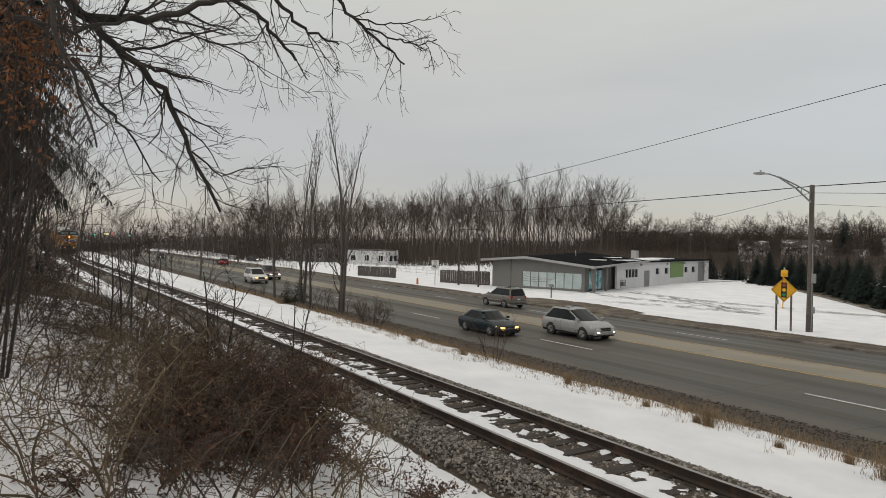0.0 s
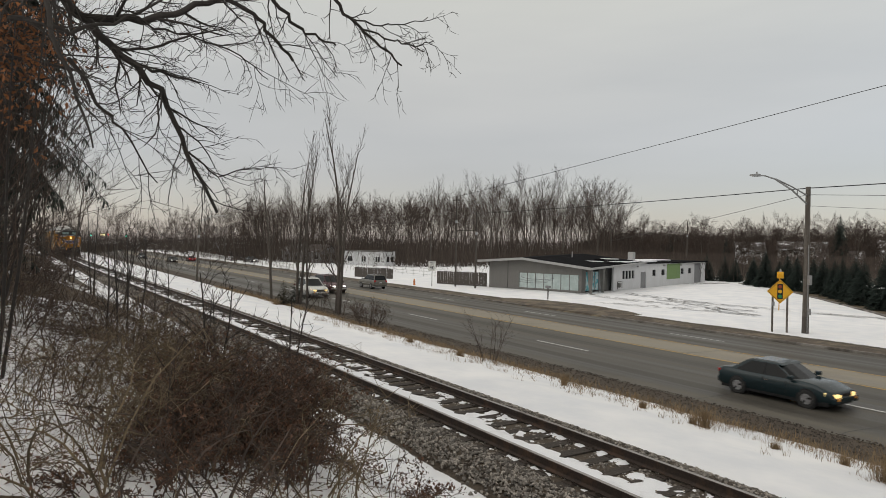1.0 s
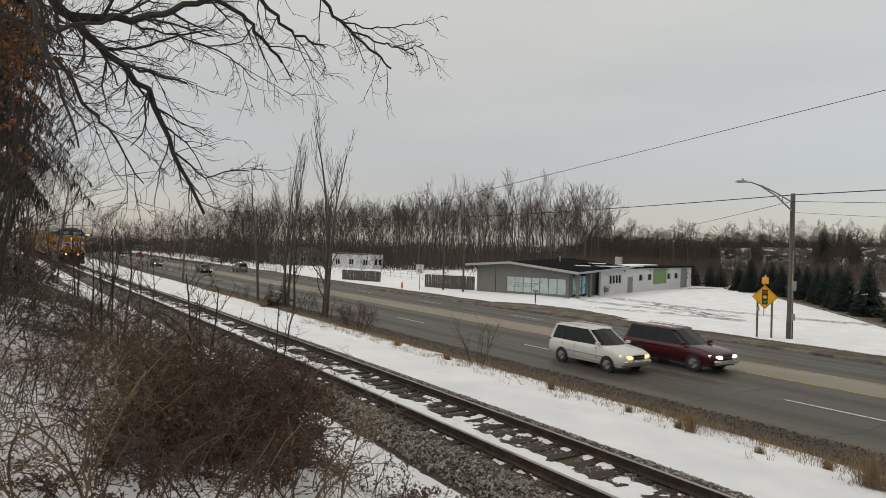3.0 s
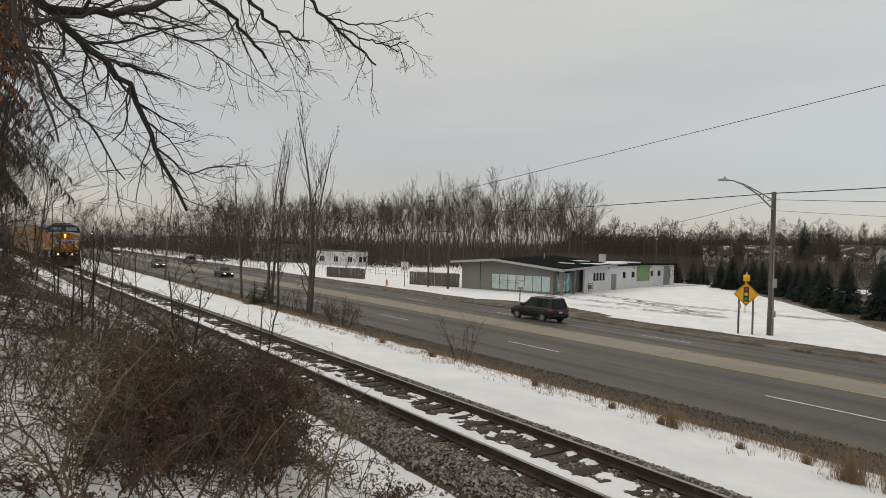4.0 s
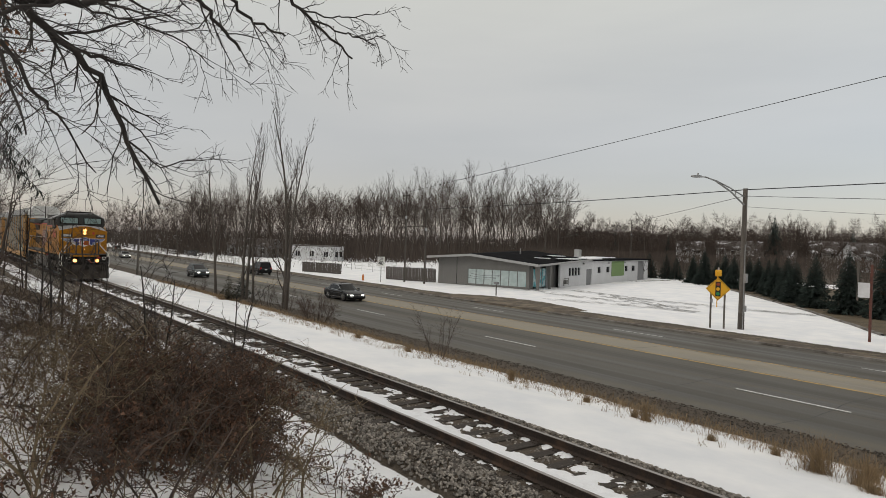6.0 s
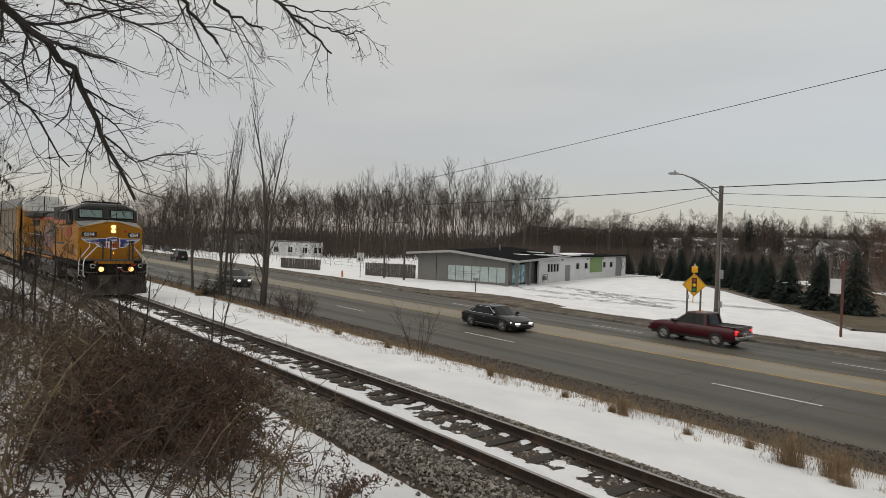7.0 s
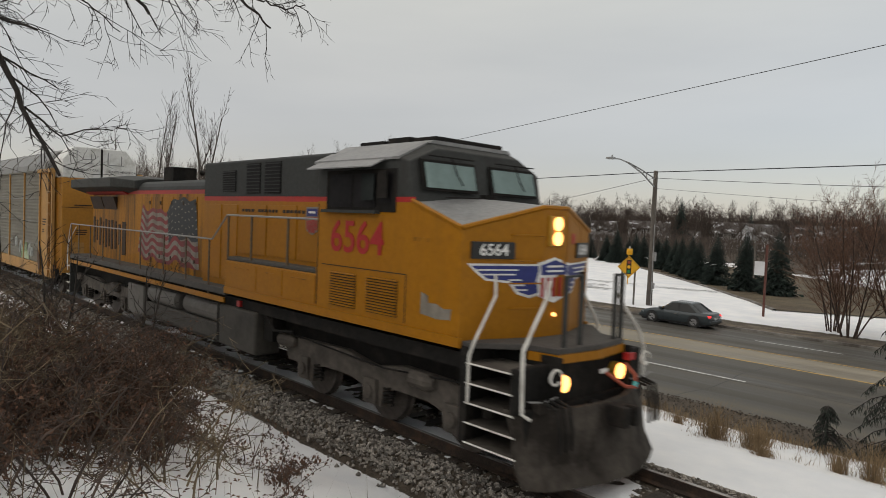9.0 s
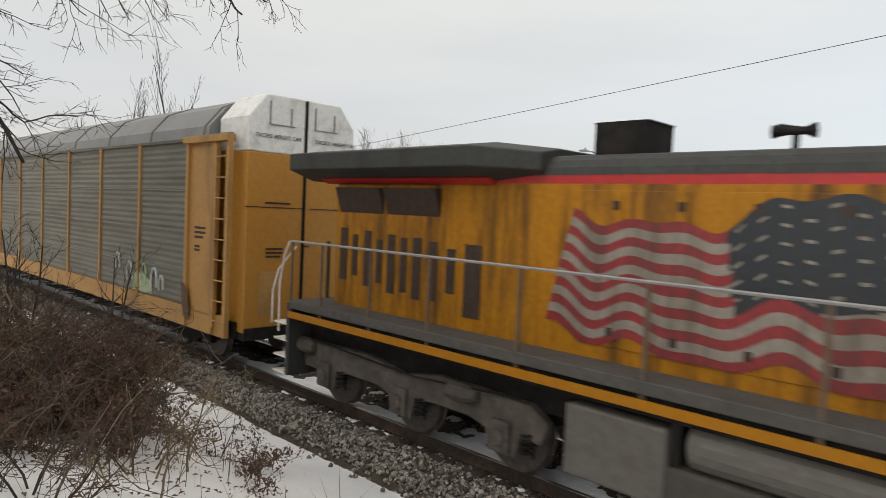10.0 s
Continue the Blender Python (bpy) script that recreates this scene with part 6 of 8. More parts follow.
for a, b in ((-13.7, ridge_u), (ridge_u, 1.6)):
    za, zb2 = roof_h(a), roof_h(b)
    g.add([(a, -1.0, za), (b, -1.0, zb2), (b, 14.4, zb2 + .55), (a, 14.4, za + .55), (a, -1.0, za + .12), (b, -1.0, zb2 + .12), (b, 14.4, zb2 + .67), (a, 14.4, za + .67)],
          [(0, 1, 2, 3), (4, 7, 6, 5), (0, 4, 5, 1), (1, 5, 6, 2), (2, 6, 7, 3), (3, 7, 4, 0)])
part("roof", g, M_ROOFB, shop, "black felt gable roof")
for a, b in ((-13.75, ridge_u), (ridge_u, 1.65)):
    part("fascia", Geo().prism([(a, roof_h(a) - .08), (b, roof_h(b) - .08), (b, roof_h(b) + .2), (a, roof_h(a) + .2)], -1.12, -1.0, "y"), M_FASCIA, shop, "pale roof fascia")
part("fascia", Geo().loft([[(1.6, v, roof_h(1.6) + dz - .05), (1.72, v, roof_h(1.6) + dz - .05), (1.72, v, roof_h(1.6) + dz + .17), (1.6, v, roof_h(1.6) + dz + .17)] for v, dz in ((-1.1, 0), (14.4, .55))]), M_FASCIA, shop)
for u, v, w, d in ((-3.2, 6, 2.6, .8), (-1.6, 9, 2.0, .7), (-4, 11, 3.0, 1.0)):
    part("roof_snow", Geo().box(u, u + w, v, v + d, roof_h(u + w / 2) + .12 + .55 * (v + 1) / 15.4, roof_h(u + w / 2) + .22 + .55 * (v + 1) / 15.4), M_SNOW, shop, "patch of snow on the roof", 0.05)
part("roof_unit", Geo().box(-2.2, -1.3, 7.5, 8.4, 3.2, 3.8), M_ROOFB, shop)
part("vent_pipe", Geo().tube([(-5.5, 8, 3.4), (-5.5, 8, 4.6)], .08, 8), M_STEELG, shop)
part("chimney", Geo().box(-4.2, -3.4, 22, 22.8, 3.0, 4.6), M_FASCIA, shop, "concrete chimney block", 0.03)
# long white wing
WU = 0.8
wing_openings = [(9.0, 12.7, 1.35, 2.35), (14.7, 16.5, 0.0, 2.1), (18.5, 19.8, 1.5, 2.3), (21.7, 23.1, 1.5, 2.3), (29.3, 30.7, 1.5, 2.3), (32.4, 33.9, 1.5, 2.3), (35.2, 38.3, 0.0, 3.0)]
vprev, wing_end, wing_h = 6.6, 40.0, 3.15
for v0, v1, z0, z1 in wing_openings + [(wing_end, wing_end, 0, 0)]:
    part("wing_wall", Geo().box(WU - .25, WU, vprev, v0, 0, wing_h), M_BWHITE, shop)
    if v1 > v0:
        if z0 > 0:
            part("wing_wall", Geo().box(WU - .25, WU, v0, v1, 0, z0), M_BWHITE, shop)
        part("wing_wall", Geo().box(WU - .25, WU, v0, v1, z1, wing_h), M_BWHITE, shop)
        if z0 > 0:
            wd = part("window", Geo().box(WU - .16, WU - .12, v0, v1, z0, z1), M_WINB, shop)
            n = 4 if v1 - v0 > 2 else 1
            for k in range(n + 1):
                vv = v0 + (v1 - v0) * k / n
                part("window_bar", Geo().box(WU - .1, WU + .03, vv - .06, vv + .06, z0 - .05, z1 + .05), M_BWHITE, wd)
            part("window_sill", Geo().box(WU - .1, WU + .06, v0 - .1, v1 + .1, z0 - .1, z0), M_BWHITE, wd)
        else:
            part("door", Geo().box(WU - .16, WU - .08, v0 + .08, v1 - .08, z0, z1 - .05), M_DOORG, shop, "grey metal door")
    vprev = v1
part("wing_end_wall", Geo().box(-9, WU, wing_end, wing_end + .25, 0, wing_h), M_BWHITE, shop)
part("wing_back_wall", Geo().box(-9.2, -9, 6.6, wing_end + .25, 0, wing_h), M_BWHITE, shop)
part("wing_roof", Geo().box(-9.4, WU + .35, 6.2, wing_end + .6, wing_h, wing_h + .18), M_ROOFB, shop, "black flat roof")
part("green_panel", Geo().box(WU, WU + .05, 23.8, 28.9, .9, 3.05), M_GREENP, shop, "green painted wall panel")
part("roof_snow", Geo().box(-5.5, -2.0, 15, 33, wing_h + .18, wing_h + .34), M_SNOW, shop, "snow on the flat roof", 0.08)
part("roof_snow", Geo().box(-.9, .9, 10, 20, wing_h + .18, wing_h + .36), M_SNOW, shop, "", 0.08)
part("gas_meter", Geo().box(WU, WU + .35, 7.6, 8.1, .4, .9).tube([(WU + .2, 7.3, .2), (WU + .2, 7.3, 1.1), (WU + .2, 8.6, 1.1), (WU + .2, 8.6, .3)], .04, 6), M_BGREY, shop)
for v in (13.4, 22.4, 29.0, 39.6):
    part("wall_lamp", Geo().box(WU, WU + .22, v, v + .25, 2.75, 2.95), M_FASCIA, shop, "white wall lamp", 0.02)
# white shed behind the fence
shed = thing("shed", "small white shed beside the grey building", "shed", at=pose(-70.5, 53.5, G0, 0, 0, 19))
part("shed_wall", Geo().box(-2.2, 2.2, 0, 4, 0, 2.6), M_BWHITE, shed, bevel=0.02)
part("shed_roof", Geo().prism([(-2.5, 2.6), (2.5, 2.6), (2.5, 2.75), (-2.5, 2.9)], -.3, 4.3, "y"), M_ROOFB, shed)
part("shed_door", Geo().box(.1, 1.9, -.05, .0, .05, 2.2), M_FASCIA, shed)

# ---------------------------------------------------------------- street lamp, signs and poles
lamp = thing("street_lamp", "grey street lamp on a weathered pole with a truss arm", "street lamp", at=pose(-23.4, 41.6, G0))
part("pole", Geo().tube([(0, 0, -.2), (0, 0, 9.3)], [.20, .145], 10), M_WOODP, lamp)
part("dark_base", Geo().tube([(0, 0, -.2), (0, 0, 1.1)], [.215, .205], 10), M_FENCE, lamp)
part("arm", Geo().tube([(0, -.1, 8.2), (0, -1.8, 9.0), (0, -3.6, 9.55), (0, -4.6, 9.68), (0, -5.3, 9.66)], [.06, .055, .05, .04, .04], 7), M_STEELG, lamp)
part("arm", Geo().tube([(0, -.1, 8.75), (0, -1.8, 9.2), (0, -3.5, 9.56)], .045, 7), M_STEELG, lamp)
part("arm_strut", Geo().tube([(0, -1.2, 8.72), (0, -1.2, 9.04)], .03, 5), M_STEELG, lamp)
part("lamp_head", Geo().loft([[(-.14, -5.2, 9.6), (.14, -5.2, 9.6), (.12, -5.2, 9.72), (-.12, -5.2, 9.72)], [(-.18, -5.6, 9.58), (.18, -5.6, 9.58), (.14, -5.6, 9.74), (-.14, -5.6, 9.74)], [(-.12, -6.0, 9.6), (.12, -6.0, 9.6), (.08, -6.0, 9.68), (-.08, -6.0, 9.68)]]), M_STEELG, lamp, "grey cobra lamp head")
part("photocell", Geo().tube([(0, -5.45, 9.72), (0, -5.45, 9.86)], .05, 8), M_FASCIA, lamp)
part("meter_box", Geo().box(.12, .32, -.12, .12, 3.1, 3.7), M_STEELG, lamp, bevel=0.02)
part("meter_box", Geo().box(.12, .3, -.1, .1, 1.2, 1.6), M_STEELG, lamp, bevel=0.02)
part("conduit", Geo().tube([(.17, -.1, 0), (.17, -.1, 5.6)], .03, 5), M_STEELG, lamp)

sign = thing("warning_sign", "yellow diamond signal-ahead sign on two grey posts with beacons", "road sign", at=pose(-24.5, 40.6, G0, 0, 0, 30))
for u in (-.42, .42):
    part("post", Geo().box(u - .06, u + .06, -.05, .05, -.2, 3.0 if u < 0 else 2.6), M_WOODP, sign)
part("sign_board", Geo().prism([(0, 1.84), (.76, 2.62), (0, 3.40), (-.76, 2.62)], -.10, -.07, "y"), M_SIGNY, sign, "yellow diamond sign board")
part("sign_border", Geo().tube([(0, -.105, 1.92), (.69, -.105, 2.62), (0, -.105, 3.32), (-.69, -.105, 2.62), (0, -.105, 1.92)], .014, 4), M_SIGNB, sign)
part("signal_symbol", Geo().box(-.16, .16, -.115, -.10, 2.14, 3.1), M_SIGNB, sign, "black traffic signal symbol")
for z, m in ((2.93, M_SIGNR), (2.62, M_SIGNY), (2.31, M_SIGNG)):
    part("signal_dot", Geo().tube([(0, -.125, z), (0, -.112, z)], .115, 14), m, sign)
for z, y in ((3.66, -.1),):
    bc = part("beacon", Geo().box(-.2, .2, -.2, .15, z - .2, z + .22), M_SIGNY, sign, "yellow flashing beacon housing", 0.04)
    part("beacon_visor", Geo().tube([(0, -.2, z), (0, -.42, z - .02)], [.16, .15], 12), M_SIGNY, bc)
    part("beacon_cap", Geo().tube([(0, 0, z + .2), (0, 0, z + .4)], [.09, .03], 8), M_FASCIA, bc)
part("beacon_arm", Geo().tube([(-.05, 0, 1.4), (-.05, 0, 3.6)], .03, 6), M_SIGNY, sign)
part("control_box", Geo().box(-.46, -.3, -.12, .06, 1.7, 1.95), M_STEELG, sign)

limit = thing("speed_limit_sign", "white forty speed limit sign on a thin post", "road sign", at=pose(-70.2, 41.9, G0, 0, 0, 35))
part("post", Geo().box(-.03, .03, -.03, .03, -.2, 3.0), M_FENCE, limit)
lb = part("sign_board", Geo().box(-.48, .48, -.06, -.035, 1.9, 3.1), M_WHITE, limit)
lettering("SPEED", .25, M_SIGNB, "lettering", lb, pose(0, -.066, 2.93, 90, 0, 0), depth=.002)
lettering("LIMIT", .25, M_SIGNB, "lettering", lb, pose(0, -.066, 2.70, 90, 0, 0), depth=.002)
lettering("40", .68, M_SIGNB, "lettering", lb, pose(0, -.066, 2.30, 90, 0, 0), depth=.002, bold=.01)

for x, y, top, lean in ((-69.3, 44.8, 11.3, 0), (-65.8, 45.4, 9.2, 0.4), (-83.0, 16.6, 7.5, 7.0), (-118.0, 70.0, 10.5, 0), (-92.0, 118.0, 11.0, 0), (-210.0, 44.0, 10.0, 0)):
    up = thing("utility_pole", "dark weathered wooden utility pole", "utility pole", "utility poles", at=pose(x, y, G0 if y > 20 else -1.5, 0, lean, 0))
    part("pole", Geo().tube([(0, 0, -.3), (0, 0, top)], [.13, .09], 8), M_WOODP if lean > 1 else M_FENCE, up)
    part("cap_band", Geo().tube([(0, 0, top * .7), (0, 0, top * .7 + .35)], .14, 8), M_STEELG, up)
    if x in (-69.3, -118.0):
        part("crossarm", Geo().box(-.9, .9, -.06, .06, top - .6, top - .45), M_FENCE, up)
    if x == -83.0:
        part("lamp_arm", Geo().tube([(0, 0, 7.2), (0, 1.5, 7.9), (0, 3.0, 8.0)], .05, 6), M_STEELG, up)
conn = thing("pole_beam", "horizontal timber beam between two utility poles", "beam")
part("beam", Geo().tube([(-69.3, 44.8, 5.2), (-65.8, 45.4, 5.2)], .06, 6), M_FENCE, conn)
M_WIRE = mat("black_cable", (0.012, 0.012, 0.012), 0.6, 0, 8, 0.2, bump=0)


def wire(a, b, sag, r):
    pts = [Vector(a).lerp(Vector(b), k / 24) - Vector((0, 0, sag * 4 * (k / 24) * (1 - k / 24))) for k in range(25)]
    tagged(part("overhead_wire", Geo().tube(pts, r, 5), M_WIRE), "thin black overhead wire between poles", "wire", "overhead wires")


wire((-69.3, 44.8, 9.4), (34.0, 43.0, 18.5), 0.12, .022)
wire((-160.0, 44, 8.4), (-69.3, 44.6, 9.4), 0.6, .014)
wire((-65.8, 45.4, 7.25), (-23.4, 41.6, 7.42), 0.12, .030)
wire((-23.4, 41.6, 7.42), (40.0, 41.0, 8.6), 0.35, .030)
wire((-58.0, 60.0, 4.2), (-23.4, 41.5, 7.0), 0.1, .016)
wire((-23.4, 41.5, 7.0), (22.0, 44.0, 5.6), 0.35, .016)
wire((-23.4, 41.5, 6.3), (10.0, 60.0, 5.0), 0.3, .010)
wire((-210.0, 44.0, 7.8), (-69.3, 44.8, 6.5), 0.5, .012)

post = thing("sign_post", "rusty brown post with a white notice board", "sign post", at=pose(-16.6, 43.8, G0))
part("post", Geo().box(-.06, .06, -.06, .06, -.2, 4.6), mat("rusty_red_post", (0.10, 0.035, 0.025), 0.8, 0, 9, 0.3), post)
part("notice_board", Geo().box(-.75, -.02, -.05, .0, 2.6, 3.5), M_BWHITE, post)
part("side_post", Geo().box(-.78, -.7, -.05, .05, 2.4, 4.7), M_WOODP, post)
mb = thing("mailbox", "small mailbox on a thin post by the road", "mailbox", at=pose(-49.7, 43.0, G0))
part("post", Geo().box(-.04, .04, -.04, .04, -.1, 1.1), M_FENCE, mb)
part("box", Geo().box(-.3, .3, -.12, .12, 1.1, 1.35), M_DOORG, mb, bevel=0.04)
hy = thing("fire_hydrant", "small orange fire hydrant in the snow", "fire hydrant", at=pose(-72.7, 40.8, G0))
M_HYD = mat("orange_hydrant_paint", (0.5, 0.16, 0.03), 0.5, 0, 9, 0.2)
part("barrel", Geo().tube([(0, 0, 0), (0, 0, .1), (0, 0, .12), (0, 0, .6), (0, 0, .72), (0, 0, .8)], [.17, .17, .12, .12, .1, .03], 10), M_HYD, hy)
part("nozzle", Geo().tube([(-.2, 0, .45), (.2, 0, .45)], .06, 8), M_HYD, hy)


def board_fence(x0, y0, x1, y1, h, label):
    f = thing("board_fence", label, "fence", "board fences")
    d = Vector((x1 - x0, y1 - y0, 0))
    n = int(d.length / .16)
    ang = math.degrees(math.atan2(d.y, d.x))
    me = Geo().box(-.07, .07, -.012, .012, 0, h).mesh("board", M_FENCE)
    r = random.Random(int(abs(x0) * 10))
    for k in range(n):
        ob = new("board", me)
        ob.parent = f
        p = Vector((x0, y0, 0)) + d * ((k + .5) / n)
        ob.matrix_basis = pose(p.x, p.y, G0 - r.uniform(0, .08), 0, r.uniform(-1, 1), ang)
    for z in (.4, h - .4):
        part("fence_rail", Geo().tube([(x0, y0 + .06, G0 + z), (x1, y1 + .06, G0 + z)], .04, 4), M_FENCE, f)


board_fence(-75.1, 45.6, -67.6, 48.4, 1.75, "weathered dark wooden board fence")
board_fence(-93.7, 42.0, -86.3, 44.8, 1.55, "weathered dark wooden board fence")
# white rail fences along the far lots
M_WRAIL = mat("white_fence_paint", (0.62, 0.62, 0.61), 0.6, 0, 9, 0.1)
for x0, y0, x1, y1 in ((-250.0, 47.0, -170.0, 43.0), (-150.0, 42.6, -118.0, 40.6)):
    wf = thing("rail_fence", "low white painted rail fence by the road", "fence", "white rail fences")
    n = int(abs(x1 - x0) / 2.4)
    for k in range(n + 1):
        x, y = x0 + (x1 - x0) * k / n, y0 + (y1 - y0) * k / n
        part("post", Geo().box(x - .07, x + .07, y - .07, y + .07, G0 - .1, G0 + 1.15), M_WRAIL, wf)
    for z in (.45, .95):
        part("rail", Geo().tube([(x0, y0, G0 + z), (x1, y1, G0 + z)], .07, 4), M_WRAIL, wf)
# wire mesh fence behind the board fences
cf = thing("chain_fence", "grey wire fence on thin posts across the snow", "fence")
for k in range(14):
    x = -118 + k * 3.2
    part("post", Geo().tube([(x, 52 + .2 * k, G0 - .1), (x, 52 + .2 * k, G0 + 1.3)], .035, 5), M_STEELG, cf)
for z in (.3, .8, 1.28):
    part("rail", Geo().tube([(-118, 52, G0 + z), (-76.4, 54.6, G0 + z)], .02, 4), M_STEELG, cf)

# ---------------------------------------------------------------- houses, trailers and far shops
M_SIDING = mat("pale_house_siding", (0.30, 0.29, 0.27), 0.8, 0, 4, 0.08, (0.30, 0.29, 0.28), 0.4)
M_SIDING2 = mat("grey_house_siding", (0.22, 0.22, 0.22), 0.8, 0, 4, 0.08, (0.17, 0.17, 0.17), 0.4)
M_ROOFH = mat("brown_shingle_roof", (0.075, 0.065, 0.06), 0.9, 0, 4, 0.25, (0.5, 0.5, 0.51), 0.35, (0.55, 0.62))
M_TRAILER = mat("white_trailer_siding", (0.58, 0.59, 0.60), 0.6, 0, 4, 0.06, (0.45, 0.45, 0.45), 0.4)


def house(x, y, rz, L, D, H, roof_rise, siding, label, storeys=1, name="house", flat=False, porch=False, z=G0):
    h = thing(name, label, "house" if name == "house" else "trailer" if name == "trailer" else "building", at=pose(x, y, z, 0, 0, rz))
    wl2 = part("wall", Geo().prism([(-D / 2, 0), (D / 2, 0), (D / 2, H), (0, H + (0 if flat else roof_rise * .97)), (-D / 2, H)], -L / 2, L / 2, "x"), siding, h)
    if flat:
        part("roof", Geo().prism([(-D / 2 - .2, H), (D / 2 + .2, H), (D / 2 + .2, H + .12), (0, H + .3), (-D / 2 - .2, H + .12)], -L / 2 - .2, L / 2 + .2, "x"), M_ROOFH, h)
    else:
        o = .45
        for sd in (-1, 1):
            part("roof", Geo().prism([(0, H + roof_rise), (sd * (D / 2 + o), H - o * roof_rise / (D / 2)), (sd * (D / 2 + o), H - o * roof_rise / (D / 2) + .15), (0, H + roof_rise + .18)], -L / 2 - o, L / 2 + o, "x"), M_ROOFH, h)
    n = max(2, int(L / 3.2))
    for s in range(storeys):
        for k in range(n):
            u = -L / 2 + L * (k + .5) / n
            zz = .9 + 2.7 * s
            wd = part("window", Geo().box(u - .55, u + .55, -D / 2 - .05, -D / 2 + .02, zz, zz + 1.2), M_WINB, h)
            part("window_frame", Geo().box(u - .65, u + .65, -D / 2 - .07, -D / 2 - .04, zz - .1, zz).box(u - .65, u + .65, -D / 2 - .07, -D / 2 - .04, zz + 1.2, zz + 1.3).box(u - .04, u + .04, -D / 2 - .07, -D / 2 - .04, zz, zz + 1.2), M_WRAIL, wd)
        for v in (-D / 5, D / 5):
            part("window", Geo().box(L / 2 - .02, L / 2 + .05, v - .5, v + .5, .9 + 2.7 * s, 2.1 + 2.7 * s), M_WINB, h)
    if porch:
        for k in range(5):
            u = -L / 2 + L * k / 4
            part("porch_post", Geo().box(u - .1, u + .1, -D / 2 - 2.2, -D / 2 - 2.0, 0, 2.7), M_WRAIL, h)
        part("balcony", Geo().box(-L / 2, L / 2, -D / 2 - 2.3, -D / 2, 2.6, 2.8), M_WRAIL, h)
        part("balcony_rail", Geo().box(-L / 2, L / 2, -D / 2 - 2.3, -D / 2 - 2.2, 3.6, 3.7), M_WRAIL, h)
    return h


house(-60.0, 195.0, 20, 15, 9, 5.4, 2.4, M_SIDING2, "grey two-storey house with a white balcony", 2, porch=True)
house(-92.0, 212.0, 35, 11, 9, 5.2, 3.2, M_SIDING, "pale two-storey house among bare trees", 2)
house(-79.0, 203.0, 60, 10, 8, 4.6, 3.4, M_TRAILER, "white gabled house behind spruces", 2)
house(-122.0, 214.0, 30, 14, 9, 5.4, 2.6, M_SIDING, "pale two-storey house among bare trees", 2)
house(-142.0, 216.0, 40, 9, 8, 4.6, 3.0, M_TRAILER, "white gabled house among bare trees", 2)
house(-34.0, 205.0, 10, 14, 9, 3.6, 2.6, M_SIDING2, "grey house among bare trees", 1)
house(-106.0, 206.0, 30, 12, 8, 3.0, 2.2, M_SIDING2, "low grey house behind spruces", 1)
house(-139.6, 66.2, 30, 11.6, 4.4, 3.2, .4, M_TRAILER, "long white trailer home in the snow", 1, "trailer", True)
house(-162.0, 60.0, 25, 14, 6, 2.9, 1.5, M_SIDING2, "grey low building with snow on its roof", 1, "roadside_shop")
house(-262.0, 66.0, 15, 22, 9, 4.6, .3, M_TRAILER, "white flat-roofed roadside shop", 1, "roadside_shop", True)
house(-238.0, 60.0, 15, 12, 6, 3.0, .3, M_TRAILER, "low white roadside shop", 1, "roadside_shop", True)
house(-330.0, 72.0, 10, 26, 12, 5.0, 1.2, M_SIDING, "pale far roadside shop", 1, "roadside_shop")
# traffic signal far along the road
ts = thing("traffic_signal", "distant traffic signals on a pole with a lit sign", "traffic signal", at=pose(-330.0, 40.0, G0))
part("pole", Geo().tube([(0, 0, 0), (0, 0, 8)], .15, 8), M_STEELG, ts)
part("span", Geo().tube([(0, 0, 7.6), (0, -24, 7.6)], .06, 6), M_STEELG, ts)
M_GO = mat("green_signal_light", (0.05, 0.8, 0.45), 0.4, 0, 3, 0.02, bump=0, emit=4.0)
for y in (-5, -19):
    hd = part("signal_head", Geo().box(-.2, .2, y - .3, y + .3, 6.0, 7.4), M_SIGNB, ts)
    part("signal_lens", Geo().tube([(.2, y, 6.3), (.28, y, 6.3)], .26, 10), M_GO, hd)
part("lit_board", Geo().box(.0, .2, -16, -13.2, 6.0, 7.4), M_SIGNB, ts)
part("lit_panel", Geo().box(.2, .24, -15.6, -13.6, 6.3, 7.1), mat("lit_sign_panel", (0.95, 0.8, 0.4), 0.4, 0, 3, 0.1, bump=0, emit=1.0), ts)
part("signal_lens", Geo().tube([(.2, -12.2, 6.8), (.28, -12.2, 6.8)], .3, 10), M_TAILON, ts)


# ---------------------------------------------------------------- trees and shrubs
M_BARK = mat("grey_brown_bark", (0.078, 0.066, 0.056), 0.95, 0, 12, 0.3, (0.12, 0.105, 0.09), 1.2, (0.5, 0.7))
M_BARKD = mat("dark_wet_bark", (0.030, 0.025, 0.022), 0.9, 0, 14, 0.35, (0.055, 0.047, 0.04), 2.0)
M_TWIG = mat("brown_twigs", (0.064, 0.046, 0.037), 0.95, 0, 10, 0.3, island=True)
M_UNDER = mat("shaded_undergrowth", (0.068, 0.053, 0.044), 0.95, 0, 10, 0.3, island=True)
M_CANE = mat("tan_dry_canes", (0.150, 0.115, 0.072), 0.95, 0, 10, 0.25, island=True)
M_BUSH = mat("dark_red_brown_twigs", (0.078, 0.054, 0.042), 0.95, 0, 10, 0.3, island=True)
M_LEAFR = mat("curled_brown_leaves", (0.120, 0.064, 0.040), 0.9, 0, 10, 0.3, island=True)
M_OAK = mat("rusty_oak_leaves", (0.21, 0.085, 0.03), 0.85, 0, 10, 0.25, island=True)
M_NEEDLE = mat("blue_green_needles", (0.021, 0.034, 0.028), 0.9, 0, 8, 0.3, island=True)
